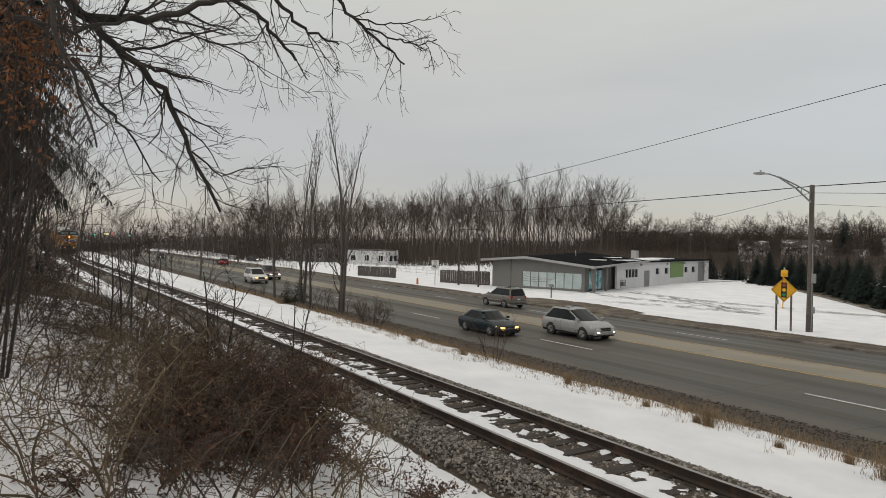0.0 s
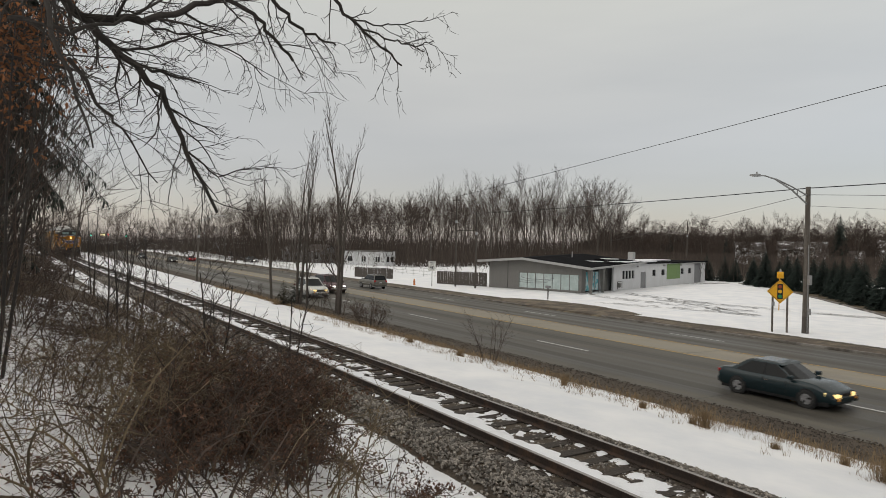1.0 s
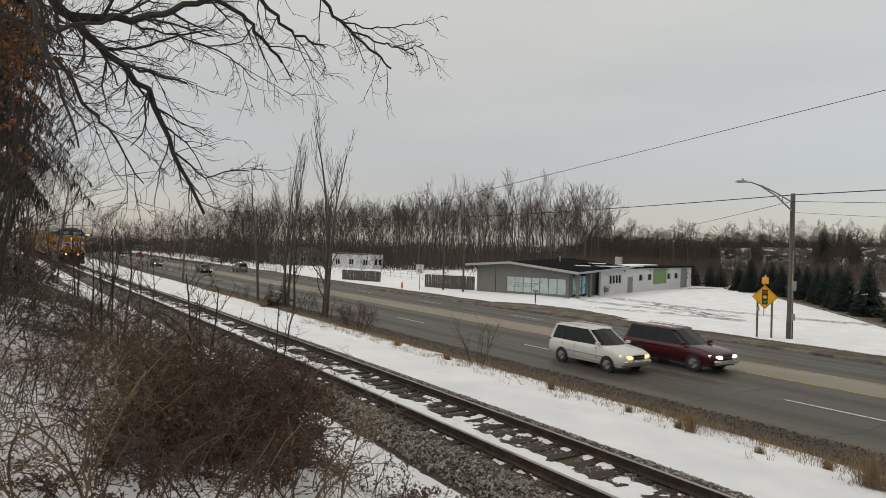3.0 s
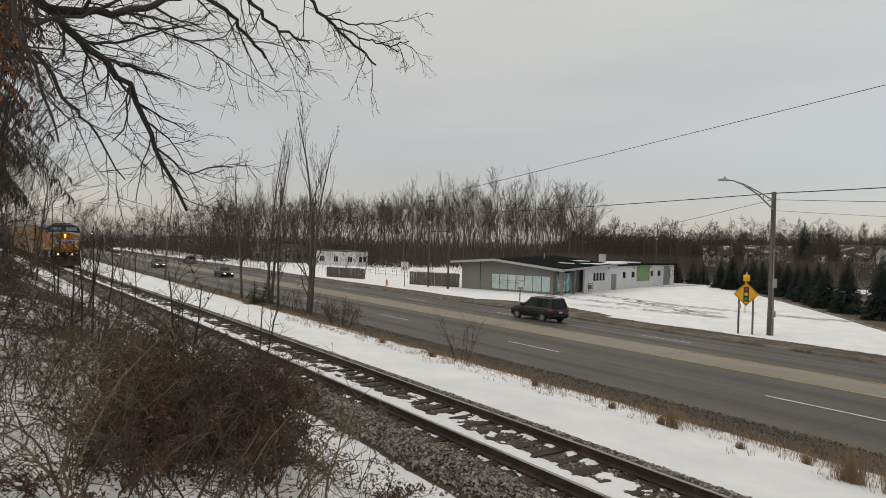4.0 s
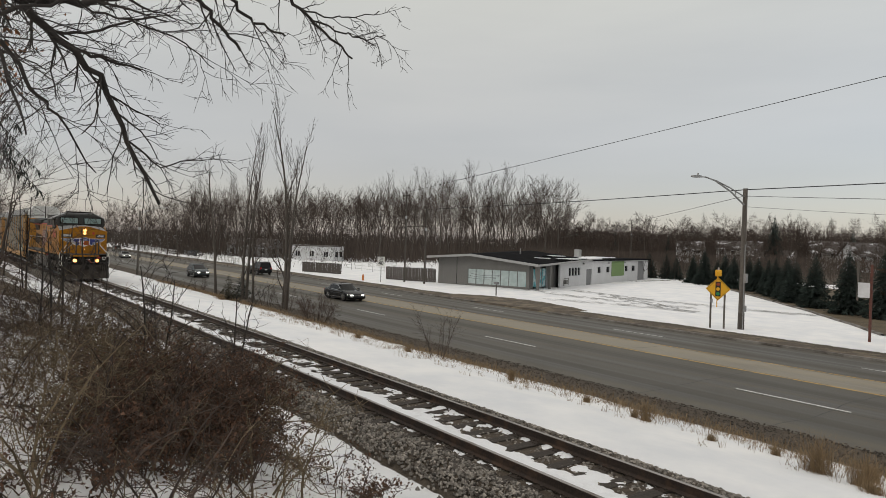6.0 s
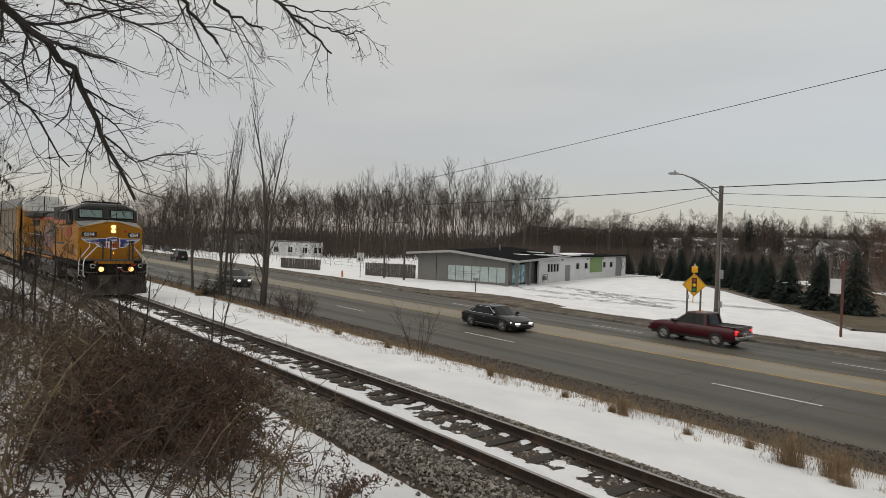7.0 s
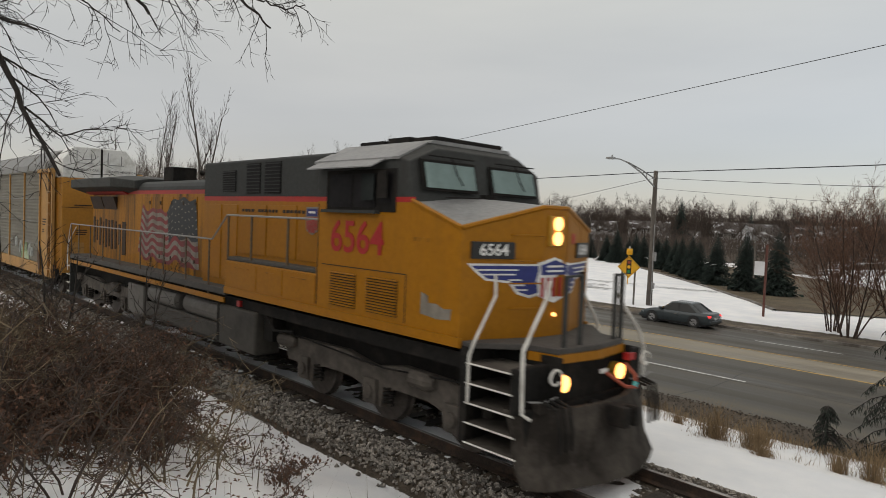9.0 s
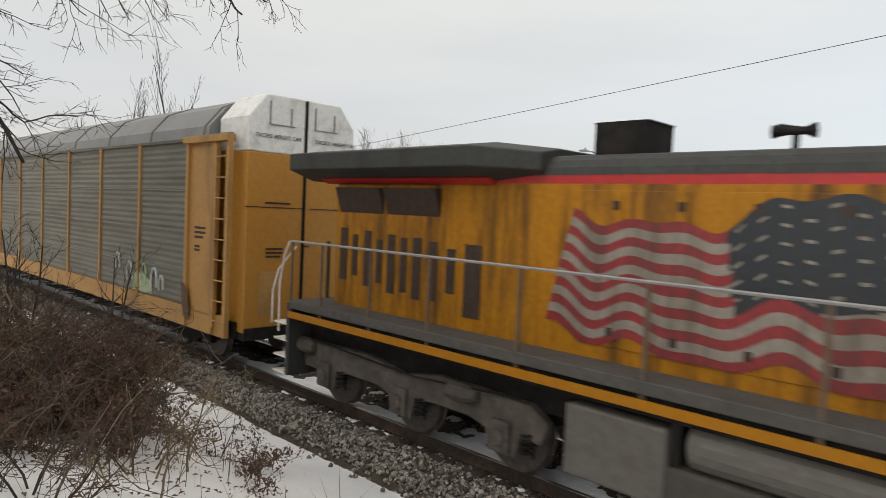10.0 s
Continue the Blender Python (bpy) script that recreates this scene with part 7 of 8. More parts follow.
M_NEEDLED = mat("dark_green_needles", (0.020, 0.027, 0.020), 0.9, 0, 8, 0.3, island=True)
M_JUNI = mat("brown_green_juniper", (0.045, 0.040, 0.022), 0.9, 0, 8, 0.3, island=True)
M_GRASS = mat("dry_straw_grass", (0.235, 0.165, 0.092), 0.95, 0, 8, 0.25, island=True)


def grow(gt, gc, p, d, length, r, level, rnd, st):
    """One limb, then its children; levels past st['split'] go into the crown."""
    nseg = st["seg"][min(level, len(st["seg"]) - 1)]
    pts, q, dd = [p], Vector(p), Vector(d)
    for k in range(nseg):
        w = st["wander"] * (1 if level else .35)
        dd = (dd + Vector((rnd.gauss(0, w), rnd.gauss(0, w), rnd.gauss(0, w) + st["rise"] * (1 if level else .2)))).normalized()
        q = q + dd * (length / nseg)
        pts.append(q.copy())
    tip = r * (st["taper"] if level < st["depth"] else .35)
    rad = [r + (tip - r) * k / nseg for k in range(nseg + 1)]
    (gt if level <= st["split"] else gc).tube(pts, rad, 6 if level == 0 else 4 if level == 1 else 3, cap=False)
    if level >= st["depth"]:
        return
    n = st["kids"][min(level, len(st["kids"]) - 1)]
    for k in range(n):
        f = st["bare"][min(level, len(st["bare"]) - 1)]
        f = f + (1 - f) * (k + rnd.random()) / n
        i = min(nseg - 1, int(f * nseg))
        base = pts[i].lerp(pts[i + 1], f * nseg - i)
        axis = (pts[i + 1] - pts[i]).normalized()
        side = axis.orthogonal().normalized()
        side.rotate(Matrix.Rotation(rnd.uniform(0, 2 * math.pi), 3, axis))
        ang = radians(rnd.uniform(*st["angle"]))
        nd = axis * math.cos(ang) + side * math.sin(ang)
        kl = length * rnd.uniform(*st["ratio"]) * (1.15 - .55 * f if level == 0 else 1.0)
        rr = (r + (tip - r) * f) * rnd.uniform(*st.get("thick", (.45, .7)))
        grow(gt, gc, base, nd, kl, max(rr, st["thin"]), level + 1, rnd, st)


WOOD = dict(seg=[6, 5, 4, 3, 2], wander=.09, rise=.09, taper=.22, depth=4, split=0, kids=[7, 5, 4, 4], bare=[.36, .22, .15, .10], angle=(18, 42), ratio=(.46, .68), thin=.019, thick=(.40, .62))
ROUNDED = dict(seg=[5, 5, 4, 3, 2], wander=.12, rise=.05, taper=.25, depth=4, split=0, kids=[8, 5, 4, 4], bare=[.22, .18, .12, .10], angle=(26, 56), ratio=(.46, .66), thin=.028, thick=(.42, .65))
COLUMN = dict(seg=[10, 6, 4, 2], wander=.09, rise=.16, taper=.16, depth=3, split=1, kids=[12, 7, 3], bare=[.14, .15, .2], angle=(16, 42), ratio=(.18, .42), thin=.011, thick=(.35, .6))
SAPLING = dict(seg=[6, 4, 2], wander=.16, rise=.05, taper=.3, depth=2, split=0, kids=[9, 4], bare=[.2, .2], angle=(25, 60), ratio=(.25, .5), thin=.004)
SHRUBT = dict(seg=[5, 4, 3], wander=.16, rise=.04, taper=.35, depth=3, split=0, kids=[6, 4, 3], bare=[.2, .15, .1], angle=(20, 55), ratio=(.38, .6), thin=.0045)


def tree(name, label, seed, height, r, st, at, stems=1, spread=0.0, bark=M_BARK, twig=M_TWIG, category="tree", group=""):
    t = thing(name, label, category, group, at=at)
    gt, gc = Geo(), Geo()
    rnd = random.Random(seed)
    for k in range(stems):
        a = rnd.uniform(0, 6.28)
        lean = spread * (rnd.uniform(.3, 1) if stems > 1 else rnd.uniform(0, .3))
        grow(gt, gc, Vector((.1 * stems ** .5 * math.cos(a) * (stems > 1), .1 * stems ** .5 * math.sin(a) * (stems > 1), -.1)), Vector((math.cos(a) * lean, math.sin(a) * lean, 1)).normalized(), height * rnd.uniform(.8, 1) if stems > 1 else height, r, 0, rnd, st)
    part("trunk", gt, bark, t, smooth=True)
    part("crown", gc, twig, t, "fine bare twigs")
    return t


# woods: six kinds of bare tree, set out in belts
rng = random.Random(11)
kinds = [tree("bare_tree", "tall leafless deciduous tree at the wood's edge", 20 + k, h, .23, WOOD, pose(-150, 70 + k, G0), group="woods") for k, h in enumerate((12.0, 13.0, 13.6, 11.4, 14.0, 12.4))]
kinds += [tree("bare_tree", "broad leafless deciduous tree with a rounded crown", 30 + k, h, .24, ROUNDED, pose(-150, 70 + k, G0), group="woods") for k, h in enumerate((10.4, 11.6, 12.2, 9.6))]
used = set()


def plant(az, dist, scale, kind=None):
    k = rng.randrange(6) if kind is None else kind
    m = pose(-dist * math.sin(radians(az)), dist * math.cos(radians(az)), G0 - .1, 0, 0, rng.uniform(0, 360))
    if k in used:
        t = copy_thing(kinds[k], m)
    else:
        used.add(k)
        t = kinds[k]
        t.matrix_basis = m
    t.scale = (scale * rng.uniform(.85, 1.1), scale * rng.uniform(.85, 1.1), scale)


for k in range(76):
    az = 43.8 + 31.0 * (k + rng.random()) / 76
    far = float(np.interp(az, [43, 50, 60, 75], [172, 165, 150, 165]))
    plant(az, far + rng.uniform(0, 55), rng.uniform(.85, 1.12) * float(np.interp(az, [43.5, 48, 58, 70], [1.25, 1.22, 1.02, .85])))
for k in range(150):
    az = 6.0 + 39.0 * (k + rng.random()) / 150
    plant(az, rng.uniform(262, 330), rng.uniform(.8, 1.25), 6 + rng.randrange(4))
for k in range(46):
    plant(7 + 36 * (k + rng.random()) / 46, rng.uniform(178, 202), rng.uniform(.5, .85), 6 + rng.randrange(4))
for k in range(60):
    plant(44 + 32 * (k + rng.random()) / 60, rng.uniform(215, 330), rng.uniform(.9, 1.2))
for k in range(34):
    az = 72 + 17.5 * (k + rng.random()) / 34
    if 83.5 < az < 87.2:
        continue
    plant(az, rng.uniform(150, 330), rng.uniform(.7, 1.0), rng.choice((0, 3, 6, 7, 8, 9)))
for x, y, s in ((-75, 3.0, .62), (-92, 1.0, .7), (-66, .5, .55), (-110, 10.5, .5), (-125, 2.0, .7), (-84, -3.0, .75), (-120, 12.5, .5), (-150, 12.0, .6), (-58, -1.5, .6)):
    t = copy_thing(kinds[rng.randrange(6)], pose(x, y, ground_z(x, y) - .1, 0, 0, rng.uniform(0, 360)))
    t.scale = (s, s, s)
    t["label"] = "leafless tree beside the railway bank"
    t["group"] = "trackside trees"

# undergrowth of the woods: thin upright stems, too many to count
r = np.random.default_rng(3)
vs, fs = [], []
for k in range(64000):
    if k % 4 == 1:
        az = r.uniform(43.5, 90)
        d = float(np.interp(az, [43, 50, 60, 76, 82, 90], [170, 163, 148, 175, 330, 150])) + r.random() ** 1.3 * 110
        h = r.uniform(1.5, 6.5) + 4 * r.random() ** 3
    else:
        az = r.uniform(6, 46)
        d = r.uniform(262, 340)
        h = r.uniform(2.0, 9.0) + 4 * r.random() ** 3
    x, y = -d * math.sin(radians(az)), d * math.cos(radians(az))
    w, tx, ty = r.uniform(.018, .05), r.normal(0, .25) * h, r.normal(0, .25) * h
    sx, sy = math.cos(radians(az)) * w, math.sin(radians(az)) * w
    o = len(vs)
    vs += [(x - sx, y - sy, G0 - .1), (x + sx, y + sy, G0 - .1), (x + sx * .5 + tx, y + sy * .5 + ty, G0 + h), (x - sx * .5 + tx, y - sy * .5 + ty, G0 + h)]
    fs.append((o, o + 1, o + 2, o + 3))
g = Geo()
for k in range(168000):
    az = r.uniform(5, 90) if k % 3 == 0 or k >= 124000 else r.uniform(5, 47)
    near = float(np.interp(az, [5, 42, 46, 50, 60, 76, 82, 90], [264, 264, 178, 165, 150, 178, 335, 155]))
    d = near + r.random() * 90 if k < 90000 or k >= 124000 else r.uniform(110, 200)
    zc = G0 + (10.5 if az < 45 and k < 90000 else 3.6 if k < 124000 and k >= 90000 and d < 178 else 6.0) * r.random() ** .8
    if k >= 124000:
        top = (7.5 if az > 44 else 11.5) + 3.5 * noise.noise((az * .55, 0, 6)) + 2.0 * noise.noise((az * 1.9, d * .05, 2))
        zc = G0 + 1.0 + top * r.random() ** 1.4
    x, y, ln = -d * math.sin(radians(az)), d * math.cos(radians(az)), r.uniform(.5, 1.6)
    a, w = r.normal(0, .7), r.uniform(.016, .04)
    ux, uz = math.sin(a) * ln, math.cos(a) * ln
    cx, sx = math.cos(radians(az)), math.sin(radians(az))
    o = len(vs)
    vs += [(x - cx * w, y - sx * w, zc), (x + cx * w, y + sx * w, zc), (x + cx * (ux + w * .4), y + sx * (ux + w * .4), zc + uz), (x + cx * (ux - w * .4), y + sx * (ux - w * .4), zc + uz)]
    fs.append((o, o + 1, o + 2, o + 3))
g.add(vs, fs)
tagged(part("undergrowth", g, M_UNDER), "dense brown leafless undergrowth of a wood", "undergrowth", kind="stuff")


# ---------------------------------------------------------------- conifers
def conifer(name, label, seed, height, radius, at, needle, tiers=26, per=9, fine=5, droop=.25, group="", base=.06, slim=1.0):
    """Trunk and whorls of drooping boughs, each bough a fan of narrow needle sprays."""
    t = thing(name, label, "tree", group, at=at)
    rnd = random.Random(seed)
    part("trunk", Geo().tube([(0, 0, -.2), (0, 0, height * .98)], [.035 * height * .5, .01], 7), M_BARKD, t)
    vs, fs = [], []
    for i in range(tiers):
        f = i / (tiers - 1)
        z0 = height * (base + (1 - base - .02) * f)
        reach = radius * (1 - f) ** .85 + .08
        for k in range(per):
            a = rnd.uniform(0, 6.283)
            rr = reach * rnd.uniform(.72, 1.12)
            ca, sa = math.cos(a), math.sin(a)
            for j in range(fine):
                q = (j + .6) / fine
                px, pz = rr * q, z0 - droop * rr * q * q + rnd.uniform(-.05, .05) * height * .1
                ln, wd = rr * .42 * (.4 + .6 * slim) * rnd.uniform(.7, 1.3), rr * .16 * slim * rnd.uniform(.6, 1.3) * (1.25 - q * .7)
                b = a + rnd.uniform(-.75, .75)
                cb, sb = math.cos(b), math.sin(b)
                o = len(vs)
                cx, cy = px * ca, px * sa
                vs += [(cx - sb * wd, cy + cb * wd, pz), (cx + sb * wd, cy - cb * wd, pz), (cx + cb * ln + sb * wd * .2, cy + sb * ln - cb * wd * .2, pz - ln * rnd.uniform(.1, .55)), (cx + cb * ln * .8 - sb * wd * .2, cy + sb * ln * .8 + cb * wd * .2, pz - ln * rnd.uniform(.0, .3))]
                fs.append((o, o + 1, o + 2, o + 3))
    g = Geo()
    g.add(vs, fs)
    part("foliage", g, needle, t)
    return t


sp = [(-69.9, 94.7, 4.9), (-67.4, 95.9, 4.8), (-65.3, 95.7, 4.4), (-58.4, 89.9, 4.6), (-55.2, 87.8, 5.5), (-53.0, 87.6, 4.9), (-50.6, 85.4, 5.2), (-48.2, 83.5, 5.0), (-45.6, 82.6, 5.4), (-43.3, 80.6, 5.4), (-40.4, 77.6, 5.0), (-37.9, 74.4, 5.0), (-35.2, 71.6, 5.3), (-32.8, 68.3, 5.5), (-29.1, 64.4, 6.0), (-25.0, 61.3, 5.9), (-21.7, 59.8, 5.8)]
protos = [conifer("spruce_tree", "dense dark blue-green spruce on a brown lawn", 40 + k, 7.0, 2.3, pose(0, 0, 0), M_NEEDLE, 44, 18, 8, slim=.5, group="spruces by the lot") for k in range(3)]
for k, (x, y, h) in enumerate(sp):
    m = pose(x, y, G0, 0, 0, rng.uniform(0, 360))
    t = copy_thing(protos[k % 3], m) if k >= 3 else protos[k]
    t.matrix_basis = m
    t.scale = (h / 8.4 * rng.uniform(.85, 1.1), h / 8.4 * rng.uniform(.85, 1.1), h / 7.7 * rng.uniform(.88, 1.08))
for az, d, h in ((39.3, 200, 10), (27.2, 200, 15), (35.0, 210, 9), (22.0, 220, 12)):
    t = copy_thing(protos[rng.randrange(3)], pose(-d * math.sin(radians(az)), d * math.cos(radians(az)), G0, 0, 0, rng.uniform(0, 360)))
    t.scale = (h / 12, h / 12, h / 7)
    t["label"] = "tall dark spruce among bare woods"
    t["group"] = "woods"
# the big drooping conifer on the bank, and the dark ones behind it
def drooping_conifer(seed, height, radius, at, base, boughs=480, sprays=95, fine=1.0, name="conifer_tree", label="tall dark drooping conifer on the railway bank"):
    """Trunk, arched boughs and fine sprays that hang from them."""
    t = thing(name, label, "tree", at=at)
    rnd = random.Random(seed)
    part("trunk", Geo().tube([(0, 0, -.2), (0, 0, height * .98)], [.015 * height, .004 + .0012 * height], 8), M_BARKD, t)
    gb, vs, fs = Geo(), [], []
    for i in range(boughs):
        f = rnd.random()
        z0 = height * (base + (1 - base) * f)
        rr = (radius * (1 - f) ** .8 + .15) * rnd.uniform(.45, 1.1)
        a = rnd.uniform(0, 6.283)
        ca, sa = math.cos(a), math.sin(a)
        pts = [Vector((ca * rr * q, sa * rr * q, z0 + .25 * rr * q - .75 * rr * q * q)) for q in (0, .33, .66, 1.0)]
        gb.tube(pts, [.022, .016, .011, .005], 4, cap=False)
        for j in range(sprays):
            q = rnd.random() ** .7
            k = min(2, int(q * 3))
            c = pts[k].lerp(pts[k + 1], q * 3 - k)
            b = rnd.uniform(0, 6.283)
            ln, wd = fine * rnd.uniform(.08, .32), fine * rnd.uniform(.008, .019)
            ox, oy = math.cos(b) * ln * .55, math.sin(b) * ln * .55
            sx, sy = -math.sin(b) * wd, math.cos(b) * wd
            o = len(vs)
            vs += [(c.x, c.y, c.z), (c.x + ox * .6 + sx, c.y + oy * .6 + sy, c.z - ln * .35), (c.x + ox, c.y + oy, c.z - ln), (c.x + ox * .6 - sx, c.y + oy * .6 - sy, c.z - ln * .35 - .02)]
            fs.append((o, o + 1, o + 2, o + 3))
    part("branchwork", gb, M_BARKD, t)
    g = Geo()
    g.add(vs, fs)
    part("foliage", g, M_NEEDLED, t, "dark hanging needle sprays")


drooping_conifer(60, 13.0, 2.3, pose(-17.5, -.95, 1.8), .24)
drooping_conifer(61, 14.0, 2.1, pose(-20.5, -2.0, 2.0), .14)
drooping_conifer(62, 12.0, 1.9, pose(-15.0, -2.1, 2.0), .16)
conifer("juniper_bush", "small dark green upright juniper in the snow", 62, 2.05, .55, pose(-52.2, 18.2, ground_z(-52.2, 18.2)), M_NEEDLED, 16, 12, 4, -.3)
conifer("juniper_bush", "small brownish upright juniper in the snow", 63, 1.9, .5, pose(-48.3, 15.9, ground_z(-48.3, 15.9)), M_JUNI, 16, 12, 4, -.3)
drooping_conifer(64, 1.1, .4, pose(-4.6, 16.1, ground_z(-4.6, 16.1)), .05, 50, 34, .45, "juniper_bush", "low dark juniper by the road")
drooping_conifer(65, 4.5, 1.3, pose(-3.3, 17.3, ground_z(-3.3, 17.3)), .04, 110, 70, .7, "juniper_tree", "ragged dark juniper with spreading boughs")

# ---------------------------------------------------------------- trees along the road
for seed, x, y, h, rr in ((71, -42.9, 18.0, 14.4, .15), (72, -51.1, 18.1, 12.4, .14), (73, -55.5, 17.2, 11.6, .14), (74, -43.9, 18.3, 9.6, .12), (75, -50.2, 18.4, 9.8, .11)):
    tree("roadside_tree", "slender leafless tree with upright branches by the road", seed, h, rr, COLUMN, pose(x, y, ground_z(x, y) - .1, 0, (-3.5 if seed == 73 else 1.2), 0), 2 if seed in (71, 72) else 1, .04, group="roadside trees")
tree("shrub", "round leafless twiggy shrub on the snowy verge", 81, 1.55, .016, SHRUBT, pose(-34.8, 16.6, ground_z(-34.8, 16.6)), 22, .75, M_TWIG, M_BUSH, "shrub")
tree("shrub", "sparse leafless sapling shrub on the snowy verge", 82, 2.1, .013, SAPLING, pose(-21.2, 15.3, ground_z(-21.2, 15.3)), 6, .55, M_TWIG, M_TWIG, "shrub")
for seed, x, y, h in ((83, -44.6, 17.4, 1.9), (84, -41.8, 17.6, 1.8), (85, -58, 16.6, 1.4)):
    tree("shrub", "thin leafless brush at a tree's foot", seed, h, .018, SAPLING, pose(x, y, ground_z(x, y)), 7, .4, M_TWIG, M_TWIG, "shrub")
for seed, x, y, h in ((86, -10.4, 38.8, 7.0), (87, -8.5, 40.2, 7.6), (88, -11.6, 40.5, 6.0), (89, -6.2, 39.5, 7.2)):
    tree("shrub", "large reddish leafless thicket beside the road", seed, h, .05, dict(SAPLING, kids=[15, 8, 3], depth=3, seg=[6, 4, 3, 2], thin=.007, rise=.12), pose(x, y, G0), 8, .45, M_TWIG, M_LEAFR, "shrub", "thicket by the road")


# ---------------------------------------------------------------- dry grass
def blades(pts, seed, lo, hi, name, label, category="grass", lean=.35, width=.006, matr=None):
    rr = np.random.default_rng(seed)
    vs, fs = [], []
    for x, y in pts:
        z = ground_z(x, y) - .02
        h = rr.uniform(lo, hi)
        a, l = rr.uniform(0, 6.28), abs(rr.normal(0, lean)) * h
        dx, dy = math.cos(a) * l, math.sin(a) * l
        b = rr.uniform(0, 3.14)
        wx, wy = math.cos(b) * width, math.sin(b) * width
        o = len(vs)
        vs += [(x - wx, y - wy, z), (x + wx, y + wy, z), (x + dx * .4 + wx * .8, y + dy * .4 + wy * .8, z + h * .6), (x + dx * .4 - wx * .8, y + dy * .4 - wy * .8, z + h * .6), (x + dx, y + dy, z + h)]
        fs += [(o, o + 1, o + 2, o + 3), (o + 3, o + 2, o + 4)]
    g = Geo()
    g.add(vs, fs)
    return tagged(part(name, g, matr or M_GRASS), label, category)


tufts = [(-6.0, 13.6, 1.0, 1.1), (-5.1, 13.4, .85, .8), (-4.7, 12.8, .35, .7), (-3.6, 13.4, .6, .5), (-3.1, 13.6, 1.0, .7), (-10.3, 14.0, .8, .5), (-16.2, 14.8, .55, .45), (-10.7, 14.1, .35, .4), (-8.3, 13.7, .25, .35), (-7.2, 14.4, .3, .4), (-22.3, 14.7, .4, .6), (-26.5, 14.7, .4, .6), (-47.2, 15.0, .6, .9), (-12.6, 14.4, .3, .4), (-5.4, 14.6, .5, .8), (-2.0, 14.6, .9, 1.0)]
for k, (x, y, h, w) in enumerate(tufts):
    pr = np.random.default_rng(100 + k)
    n = int(220 + 300 * w)
    t = blades([(x + pr.normal(0, .13 * w), y + pr.normal(0, .13 * w)) for _ in range(n)], 200 + k, h * .25, h * .9, "grass_tuft", "dry straw-coloured grass tuft standing in snow", lean=.5, width=.0028)
    t["group"] = "grass tufts"
pr = np.random.default_rng(9)
pts = []
while len(pts) < 15000:
    x, y = pr.uniform(-70, 3), pr.normal(16.3, .55)
    if y < 17.6 and noise.noise((x * .5, y * .5, 20)) > -.15 - .2 * (y > 15.9):
        pts.append((x, y))
blades(pts, 12, .05, .30, "verge_grass", "dry grass along the road shoulder", lean=.7, width=.0055)["kind"] = "stuff"
clumps = [(pr.uniform(-36, 2), 12.4 + 3.6 * pr.random() ** .55, pr.uniform(.03, .16)) for _ in range(420)]
pts = [(x + pr.normal(0, w), y + pr.normal(0, w)) for x, y, w in clumps for _ in range(int(5 + 90 * w))]
blades(pts, 13, .05, .24, "snow_grass", "sparse dry stalks poking through snow", lean=.7, width=.0042)["kind"] = "stuff"


